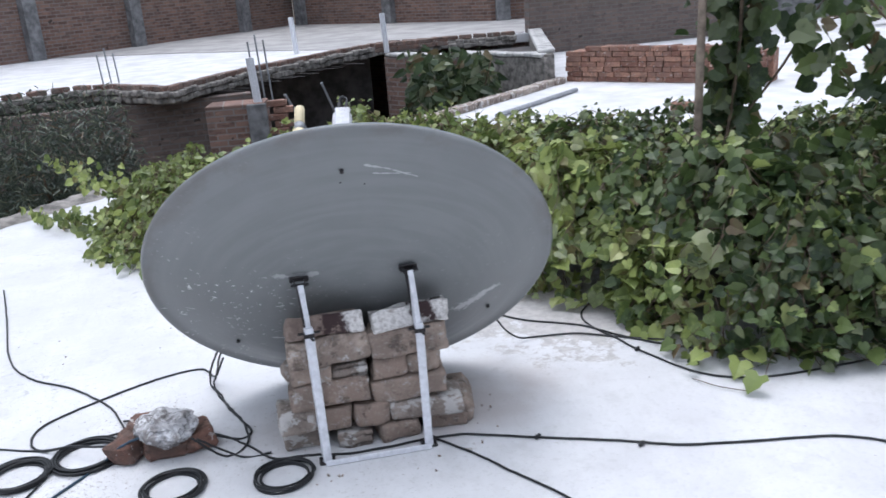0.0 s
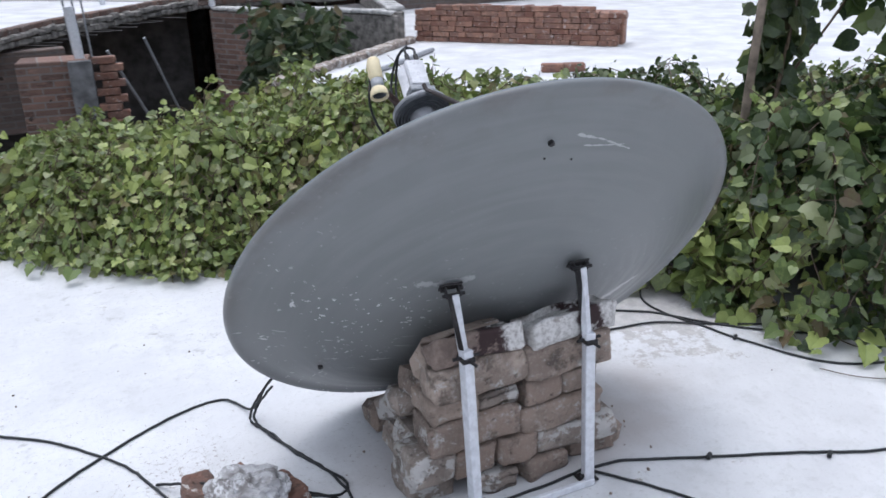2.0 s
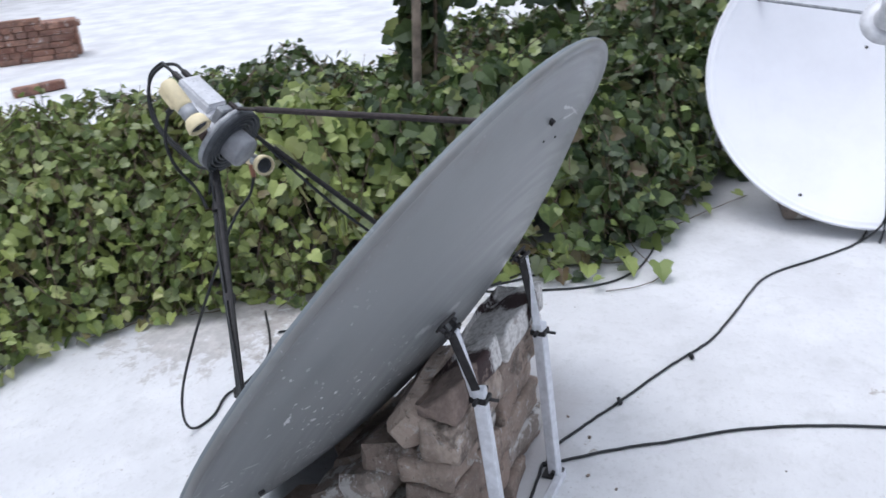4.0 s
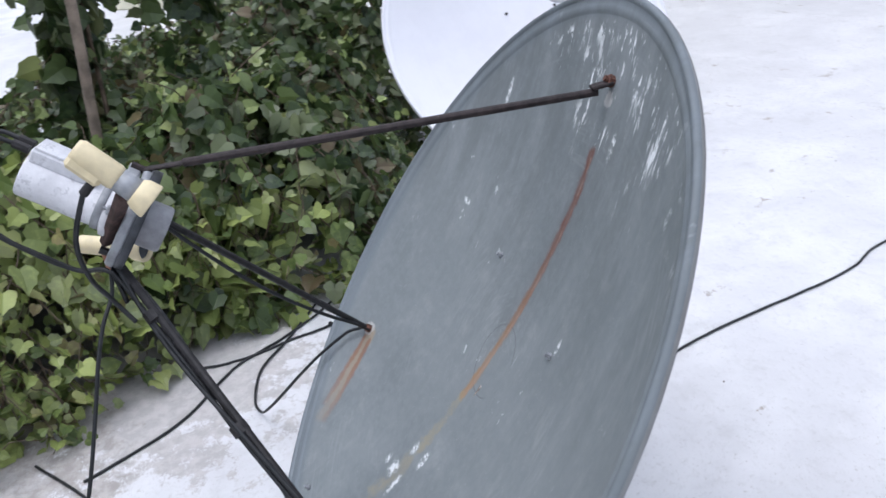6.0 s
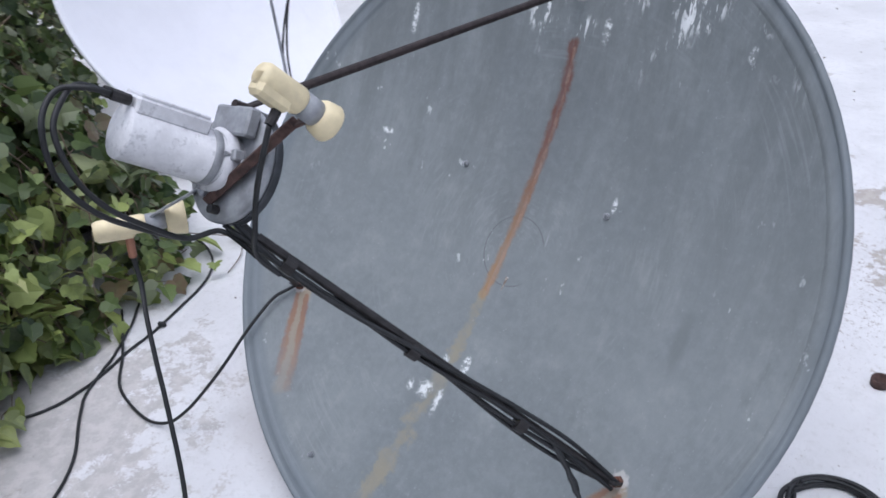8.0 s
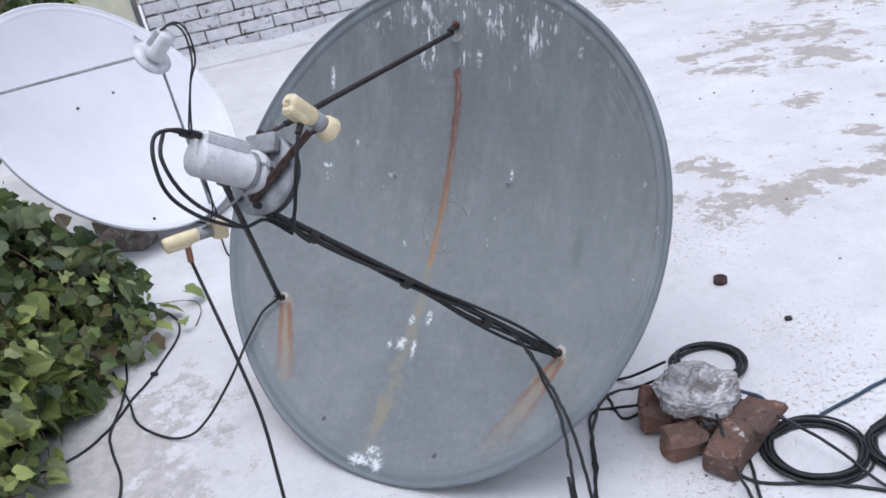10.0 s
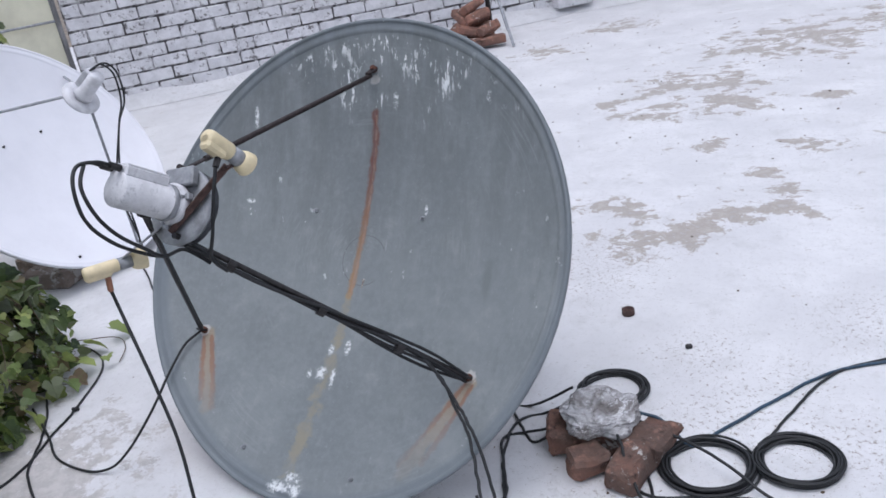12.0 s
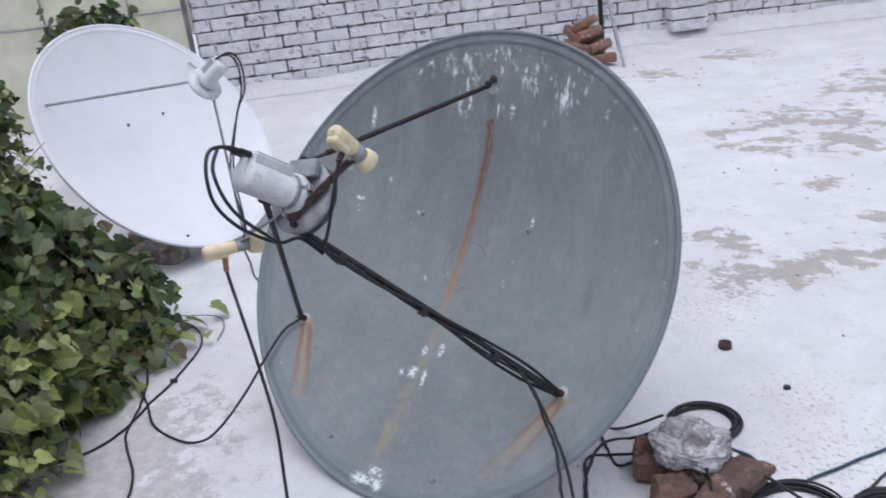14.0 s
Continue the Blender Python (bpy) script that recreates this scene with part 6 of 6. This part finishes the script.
def leaves_mesh(name, poses):
    vs, fs, k = [], [], 0
    for i, m in enumerate(poses):
        pts, faces = TEMPLATES[i % len(TEMPLATES)]
        a = np.array(m)
        vs.append(pts @ a[:3, :3].T + a[:3, 3])
        fs.append(faces + k)
        k += len(pts)
    me = bpy.data.meshes.new(name)
    me.from_pydata(np.concatenate(vs).tolist(), [], np.concatenate(fs).tolist())
    me.update()
    return me


FRONT = [(-1.12, 3.2), (-1.16, 2.75), (-1.08, 2.40), (-0.90, 2.08), (-0.45, 1.72), (0.04, 1.70), (0.40, 1.58), (0.66, 1.16), (0.86, 0.95), (1.08, 0.74), (1.10, 0.50), (1.18, 0.24), (1.36, 0.14), (1.64, 0.10), (2.04, 0.03), (2.34, -0.12), (2.8, -0.32), (3.5, -0.45)]
BACK = [(3.9, 0.9), (2.6, 1.5), (1.7, 2.4), (0.4, 3.0), (-0.5, 3.05), (-0.9, 3.25)]
HEDGE = FRONT + BACK


def inside(x, y, poly=HEDGE):
    c = False
    j = len(poly) - 1
    for i in range(len(poly)):
        (xa, ya), (xb, yb) = poly[i], poly[j]
        if (ya > y) != (yb > y) and x < (xb - xa) * (y - ya) / (yb - ya) + xa:
            c = not c
        j = i
    return c


def edge_distance(x, y, line):
    best = 9.0
    for (xa, ya), (xb, yb) in zip(line, line[1:]):
        lx, ly = xb - xa, yb - ya
        t = max(0.0, min(1.0, ((x - xa) * lx + (y - ya) * ly) / (lx * lx + ly * ly)))
        best = min(best, math.hypot(x - xa - t * lx, y - ya - t * ly))
    return best


def hedge_height(x, y):
    """Height of the creeper's outer surface above the roof."""
    d = edge_distance(x, y, FRONT)
    b = edge_distance(x, y, BACK)
    h = 0.49 - 0.06 * max(0.0, min(1.0, (y - 0.9) / 0.5)) - 0.05 * max(0.0, 1.0 - math.hypot(x - 1.9, y - 0.9) / 0.8) - 0.16 * max(0.0, min(1.0, (-0.1 - x) / 0.7))
    n = noise.noise(Vector((x * 1.9, y * 1.9, 0.3))) * 0.19 + noise.noise(Vector((x * 5.5, y * 5.5, 4.0))) * 0.18
    s = min(1.0, d / ((0.36 if x < 0.9 else 0.25) + 0.20 * noise.noise(Vector((x * 2.6, y * 2.6, 7.7)))))
    e = min(1.0, b / 0.35)
    low = 0.62 + 0.38 * max(0.0, min(1.0, (y + 0.05) / 0.45)) if 0.9 < x < 1.9 else 1.0
    h += 0.42 * max(0.0, min(1.0, (x - 2.1) / 0.5)) * max(0.0, min(1.0, (0.15 - y) / 0.3))
    return (h + n) * low * (1 - (1 - s) ** 2.0) * (0.35 + 0.65 * e)


def build_creeper():
    rnd = random.Random(1)
    vine = thing("creeper_hedge", "dense green creeper sprawling along the roof's edge", "creeper", (1.0, 1.4, 0))
    # dark sheet inside the hedge: blocks the view through and stands in for shade
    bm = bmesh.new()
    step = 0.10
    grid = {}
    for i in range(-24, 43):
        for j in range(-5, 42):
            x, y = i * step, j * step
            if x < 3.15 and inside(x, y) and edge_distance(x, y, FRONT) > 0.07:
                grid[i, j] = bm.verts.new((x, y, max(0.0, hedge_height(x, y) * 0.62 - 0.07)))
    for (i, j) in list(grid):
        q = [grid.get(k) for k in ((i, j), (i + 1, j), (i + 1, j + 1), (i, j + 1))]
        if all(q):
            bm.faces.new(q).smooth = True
    part("shade_core", bm, CORE, vine)
    # stalks
    for k in range(46):
        while True:
            x, y = rnd.uniform(-1.9, 2.6), rnd.uniform(-0.1, 3.0)
            if inside(x, y) and edge_distance(x, y, FRONT) < 0.7:
                break
        a = rnd.uniform(0, 6.28)
        pts = []
        for i in range(6):
            xx, yy = x + 0.13 * i * math.cos(a), y + 0.13 * i * math.sin(a)
            pts.append((xx, yy, max(0.012, (hedge_height(xx, yy) if inside(xx, yy) else 0.0) * rnd.uniform(0.6, 1.0))))
            a += rnd.uniform(-0.5, 0.5)
        pts = [q for q in pts if inside(q[0], q[1])]
        if len(pts) < 3:
            continue
        bm = bmesh.new()
        tube(bm, smooth_line(pts, 4), 0.006, 5, 0.003)
        part("stalk", bm, STEM, vine)
    poses, near, young = [], [], []

    def slope(x, y):
        e = 0.05
        return Vector((hedge_height(x + e, y) - hedge_height(x - e, y), hedge_height(x, y + e) - hedge_height(x, y - e))) / (2 * e)

    # leaves in the depth of the growth, turned every way
    while len(poses) < 10500:
        x, y = rnd.uniform(-1.3, 3.4), rnd.uniform(-0.45, 3.3)
        if not inside(x, y):
            continue
        d = edge_distance(x, y, FRONT)
        if d > 0.9 and rnd.random() < 0.5:
            continue
        h = hedge_height(x, y)
        z = max(0.02, h - 0.03 - abs(rnd.gauss(0, 0.10)))
        f = Vector((rnd.gauss(0, 0.8) - 0.2, rnd.gauss(0, 0.8) - 0.3, rnd.uniform(-0.1, 0.9)))
        poses.append(leaf_pose(Vector((x, y, z)), rnd.uniform(0.025, 0.062), f, rnd.uniform(0, 6.28), rnd))
    # runners that creep over the top and trail down the front, leaf after leaf
    stems = bmesh.new()
    made = 0
    while made < 2300:
        x, y = rnd.uniform(-1.3, 3.2), rnd.uniform(-0.4, 3.2)
        if not inside(x, y):
            continue
        d = edge_distance(x, y, FRONT)
        if d > 0.65 and rnd.random() < 0.45:
            continue
        made += 1
        g = slope(x, y)
        ang = math.atan2(-g.y, -g.x) + rnd.gauss(0, 0.8) if g.length > 0.25 else rnd.uniform(0, 6.28)
        lift = rnd.uniform(-0.02, 0.07)
        n = rnd.randrange(7, 17)
        big = rnd.uniform(0.028, 0.054) * (1.4 if x > 0.9 and d < 0.5 else 1.0)
        p = Vector((x, y, hedge_height(x, y) + lift))
        line = [p.copy()]
        drop = 0.0
        for i in range(n):
            ang += rnd.gauss(0, 0.28)
            step = rnd.uniform(0.022, 0.036)
            q = p + Vector((math.cos(ang), math.sin(ang), 0)) * step
            ground = hedge_height(q.x, q.y) if inside(q.x, q.y) else 0.0
            want = ground + lift + 0.015 * math.sin(i * 0.9)
            drop += 0.004
            q.z = max(0.012, max(want, p.z - step * (0.6 + drop * 12)) + rnd.gauss(0, 0.006))
            if q.z > p.z + 0.05:
                q.z = p.z + 0.05
            if not inside(q.x, q.y) and edge_distance(q.x, q.y, FRONT) > 0.10:
                break
            p = q
            line.append(p.copy())
            t = i / n
            size = big * (1.0 - 0.62 * t * t) * rnd.uniform(0.75, 1.15)
            side = 1 if i % 2 else -1
            out = Vector((math.cos(ang + side * 1.1), math.sin(ang + side * 1.1), 0))
            g = slope(p.x, p.y) if inside(p.x, p.y) else Vector((0.6, 0.6))
            k = min(1.0, g.length / 2.0)
            up = Vector((-g.x * 0.35, -g.y * 0.35, 0.9 - 0.35 * k)) + Vector((rnd.gauss(0, 0.68), rnd.gauss(0, 0.68), rnd.gauss(0, 0.3)))
            at = p + out * rnd.uniform(0.008, 0.03) + Vector((0, 0, rnd.uniform(0.0, 0.022)))
            m = leaf_pose(at, size, up, ang + side * rnd.uniform(0.6, 1.5), rnd)
            if t > 0.72 and rnd.random() < (0.45 if x > 1.0 else 0.8):
                young.append(m)
            elif len(near) < 290 and size > 0.045 and edge_distance(p.x, p.y, FRONT) < 0.28 and -1.0 < p.x < 1.6:
                near.append(m)
            else:
                poses.append(m)
        if len(line) > 3:
            tube(stems, line, 0.0024, 4, 0.0012)
    ob = part("runner_stem", stems, STEM, vine)
    ob["kind"] = "stuff"

    # growth climbing the pole, and sprays hanging beside it
    def spray(a, b, n, spread, lo=0.04, hi=0.085):
        a, b = Vector(a), Vector(b)
        for i in range(n):
            t = rnd.random()
            c = a.lerp(b, t) + Vector((rnd.gauss(0, spread), rnd.gauss(0, spread), rnd.gauss(0, spread * 0.6)))
            f = Vector((rnd.gauss(0, 0.6) - 0.25, rnd.gauss(0, 0.6) - 0.55, rnd.uniform(0.05, 0.7)))
            poses.append(leaf_pose(c, rnd.uniform(lo, hi), f, rnd.uniform(0, 6.28), rnd))

    spray((1.58, 0.98, 0.45), (1.58, 0.95, 1.05), 260, 0.045)
    spray((1.58, 0.95, 1.05), (1.60, 0.90, 1.75), 230, 0.05)
    spray((1.45, 0.90, 1.12), (1.62, 0.86, 1.5), 40, 0.05)
    spray((1.80, 0.80, 1.30), (2.00, 0.68, 1.0), 34, 0.045)
    spray((2.00, 0.68, 1.0), (2.15, 0.60, 0.72), 60, 0.05)
    spray((1.75, 0.85, 0.38), (2.2, 0.75, 0.45), 130, 0.10)
    spray((2.2, 0.5, 0.32), (2.8, 0.45, 0.36), 120, 0.10)
    spray((1.9, 0.55, 0.42), (2.4, 0.3, 0.34), 140, 0.10)
    for a, b, n in (((1.62, 0.90, 1.35), (1.80, 0.80, 0.98), 45), ((1.80, 0.80, 0.98), (2.0, 0.72, 0.76), 30), ((2.0, 0.70, 0.92), (2.3, 0.6, 0.66), 26), ((1.72, 0.82, 0.52), (2.1, 0.72, 0.55), 30)):
        spray(a, b, n, 0.06, 0.045, 0.09)
    # thin runners on the left that stray over the roof
    spray((-1.05, 2.5, 0.03), (-1.50, 3.1, 0.03), 60, 0.05, 0.03, 0.06)
    spray((-0.95, 2.25, 0.04), (-1.20, 2.30, 0.02), 45, 0.05, 0.03, 0.06)
    spray((-1.05, 2.7, 0.10), (-1.72, 3.25, 0.05), 90, 0.05, 0.025, 0.055)
    spray((-1.1, 2.95, 0.15), (-1.45, 3.0, 0.42), 55, 0.05, 0.02, 0.045)
    spray((-0.9, 2.5, 0.25), (-1.25, 2.65, 0.42), 60, 0.06, 0.02, 0.05)
    # young shoots standing out of the top
    shoots = bmesh.new()
    count = 0
    while count < 420:
        x, y = rnd.uniform(-1.0, 2.6), rnd.uniform(0.1, 2.9)
        if not inside(x, y):
            continue
        count += 1
        h = hedge_height(x, y)
        base = Vector((x, y, h - 0.03))
        tip = base + Vector((rnd.gauss(0, 0.07), rnd.gauss(0, 0.07), rnd.uniform(0.06, 0.17)))
        bend = base.lerp(tip, 0.5) + Vector((rnd.gauss(0, 0.02), rnd.gauss(0, 0.02), 0.02))
        tube(shoots, smooth_line([base, bend, tip], 3), 0.0022, 4, 0.0012)
        for k in range(rnd.randrange(4, 8)):
            c = base.lerp(tip, 0.3 + 0.7 * k / 7) + Vector((rnd.gauss(0, 0.014), rnd.gauss(0, 0.014), 0))
            young.append(leaf_pose(c, rnd.uniform(0.018, 0.042), (rnd.gauss(0, 0.6), rnd.gauss(0, 0.6), 0.6), rnd.uniform(0, 6.28), rnd))
    ob = part("young_shoot", shoots, STEM, vine)
    ob["kind"] = "stuff"
    for a, b, r in (((1.50, 0.90, 0.3), (1.64, 0.80, 1.95), 0.008), ((1.62, 0.80, 1.4), (2.35, 0.55, 0.65), 0.005), ((2.35, 0.55, 0.6), (1.95, 0.7, 1.5), 0.005), ((1.62, 0.90, 1.35), (2.25, 0.62, 0.60), 0.007), ((1.58, 0.93, 0.6), (2.05, 0.75, 1.25), 0.006)):
        bm = bmesh.new()
        va, vb = Vector(a), Vector(b)
        tube(bm, smooth_line([va, va.lerp(vb, 0.33) + Vector((0.03, 0.02, 0.03)), va.lerp(vb, 0.66) + Vector((-0.03, 0.0, 0.04)), vb], 5), r, 6, r * 0.6)
        part("stalk", bm, STEM, vine)
    # true where a leaf takes the darker green that stands in for shade
    def in_shade(m):
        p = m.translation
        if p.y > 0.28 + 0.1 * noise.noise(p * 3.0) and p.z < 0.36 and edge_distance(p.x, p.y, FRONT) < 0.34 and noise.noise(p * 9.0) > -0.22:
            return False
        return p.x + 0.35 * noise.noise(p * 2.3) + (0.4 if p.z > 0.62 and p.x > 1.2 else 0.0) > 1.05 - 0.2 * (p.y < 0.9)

    # old: the leaves drawn in the shade-darkened green
    old = [m for m in poses if in_shade(m)]
    poses = [m for m in poses if not in_shade(m)]
    for name, items, mat in (("leaf_mass", poses, LEAF), ("shade_leaf_mass", old, SHADE_DARK_LEAF), ("young_leaf_mass", young, YOUNG_LEAF)):
        mass = new(name, leaves_mesh(name, items))
        mass.data.materials.append(mat)
        mass.parent = vine
        mass.matrix_parent_inverse = vine.matrix_basis.inverted()
        mass["kind"] = "stuff"
    singles = []
    for i in range(6):
        pts, faces = TEMPLATES[i]
        me = bpy.data.meshes.new("leaf")
        me.from_pydata(pts.tolist(), [], faces.tolist())
        me.materials.append(LEAF_SINGLE)
        singles.append(me)
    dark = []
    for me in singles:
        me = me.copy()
        me.materials[0] = SHADE_DARK_SINGLE
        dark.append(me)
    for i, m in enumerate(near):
        share("leaf", (dark if in_shade(m) and i % 5 else singles)[i % 6], m, vine)
    # runners with single leaves straying onto the white roof
    for x, y, s, sp in ((1.17, -0.01, 0.068, 3.6), (1.04, 0.14, 0.035, 2.5), (1.17, 0.10, 0.068, 4.0), (1.24, 0.16, 0.070, 5.0), (1.58, 0.03, 0.072, 4.4), (1.72, -0.05, 0.055, 4.0), (1.88, -0.14, 0.042, 4.2), (1.04, 0.30, 0.05, 3.0), (1.10, 0.20, 0.06, 3.4), (-0.85, 1.85, 0.06, 4.2), (-0.98, 1.98, 0.05, 3.9)):
        share("leaf", singles[int(s * 1000) % 6], leaf_pose(Vector((x, y, 0.03 + s * 0.3)), s, (rnd.uniform(-0.3, 0.2), rnd.uniform(-0.4, 0.1), 0.8), sp, rnd), vine)
    bm = bmesh.new()
    tube(bm, smooth_line([(1.40, 0.16, 0.12), (1.28, 0.10, 0.05), (1.17, -0.01, 0.012), (1.08, 0.03, 0.008), (1.02, 0.12, 0.006)], 5), 0.0016, 5)
    part("runner", bm, STEM, vine)
    bm = bmesh.new()
    tube(bm, smooth_line([(1.44, 0.16, 0.12), (1.58, 0.04, 0.012), (1.72, -0.05, 0.010), (1.88, -0.14, 0.008), (1.95, -0.18, 0.006)], 5), 0.0016, 5)
    part("runner", bm, STEM, vine)


def leaf_single_material(name, a, b):
    m = Mat(name, 0.5)
    r = m.random()
    c = m.mix(m.ramp(r, 0.0, 1.0), a, b)
    o = m.xyz()
    rib = m.ramp(m.math("ABSOLUTE", o[0]), 0.0, 0.03, 0.35, 0.0)
    c = m.mix(rib, c, (0.20, 0.28, 0.10))
    c = m.mix(m.ramp(m.noise(5, 4), 0.45, 0.75, 0.0, 0.35), c, tuple(x * 0.6 for x in b))
    m.color(c)
    tr = m.t.nodes.new("ShaderNodeBsdfTranslucent")
    m.link(c, tr.inputs["Color"])
    mx = m.t.nodes.new("ShaderNodeMixShader")
    mx.inputs[0].default_value = 0.28
    m.link(m.b.outputs[0], mx.inputs[1])
    m.link(tr.outputs[0], mx.inputs[2])
    m.link(mx.outputs[0], m.t.nodes["Material Output"].inputs["Surface"])
    return m.m


LEAF_SINGLE = leaf_single_material("vine_leaf_single", (0.115, 0.165, 0.045), (0.360, 0.420, 0.130))
# same single leaf with the hedge's shade put into its colour
SHADE_DARK_SINGLE = leaf_single_material("shade_dark_leaf_single", (0.030, 0.054, 0.019), (0.142, 0.192, 0.062))


def build_pole():
    bm = bmesh.new()
    rnd = random.Random(2)
    pts = [(1.45, 0.96, 0.0), (1.438, 0.927, 0.505), (1.424, 0.895, 0.80), (1.415, 0.865, 1.15), (1.40, 0.83, 1.6), (1.39, 0.79, 2.1)]
    tube(bm, smooth_line(pts, 4), 0.017, 10, 0.014)
    tagged(finish("wooden_pole", bm, WOOD), "weathered bare wooden pole propping the creeper", "pole")


def needle_bush(name, c, r, h, n, label, mat, seed, blade=0.10):
    """An upright feathery shrub: limbs and many small blades."""
    rnd = random.Random(seed)
    bush = thing(name, label, "shrub", c)
    cv = Vector(c)
    for i in range(9):
        a = 2 * math.pi * i / 9 + rnd.uniform(-0.3, 0.3)
        bm = bmesh.new()
        tip = cv + Vector((r * 0.7 * math.cos(a), r * 0.7 * math.sin(a), h * rnd.uniform(0.7, 1.0)))
        tube(bm, smooth_line([cv, cv.lerp(tip, 0.45) + Vector((0, 0, 0.2 * h)), tip], 5), 0.03, 6, 0.008)
        part("limb", bm, STEM, bush)
    poses = []
    for i in range(n):
        a, t = rnd.uniform(0, 6.28), rnd.random() ** 0.6
        rr = r * math.sqrt(rnd.random()) * (0.45 + 0.75 * t if t < 0.7 else 1.2 - 0.5 * t)
        p = cv + Vector((rr * math.cos(a), rr * math.sin(a), h * t * rnd.uniform(0.75, 1.05)))
        f = Vector((rnd.gauss(0, 1), rnd.gauss(0, 1) - 0.4, rnd.uniform(-0.2, 0.5)))
        m = leaf_pose(p, blade * rnd.uniform(0.7, 1.4), f, rnd.uniform(0, 6.28), rnd)
        poses.append(m @ Matrix.Diagonal((0.14 if mat is SHRUB else 0.6, 1.2, 1, 1)))
    ob = new("foliage", leaves_mesh("foliage", poses))
    ob.data.materials.append(mat)
    ob.parent = bush
    ob.matrix_parent_inverse = bush.matrix_basis.inverted()
    ob["kind"] = "stuff"


build_creeper()
build_pole()
needle_bush("tamarisk_shrub", (-2.35, 6.3, -3.4), 1.15, 3.75, 26000, "grey-green feathery shrub growing in the gap", SHRUB, 5, 0.062)
needle_bush("fig_sapling", (2.15, 9.2, -3.4), 0.85, 3.6, 4200, "dark leafy sapling before the unfinished house", DARK_LEAF, 7, 0.13)
needle_bush("corner_shrub", (3.1, -1.18, 0.0), 0.35, 1.0, 1300, "dark green plant beside the cream house", SHADE_DARK_LEAF, 11, 0.055)

build_white_wall()
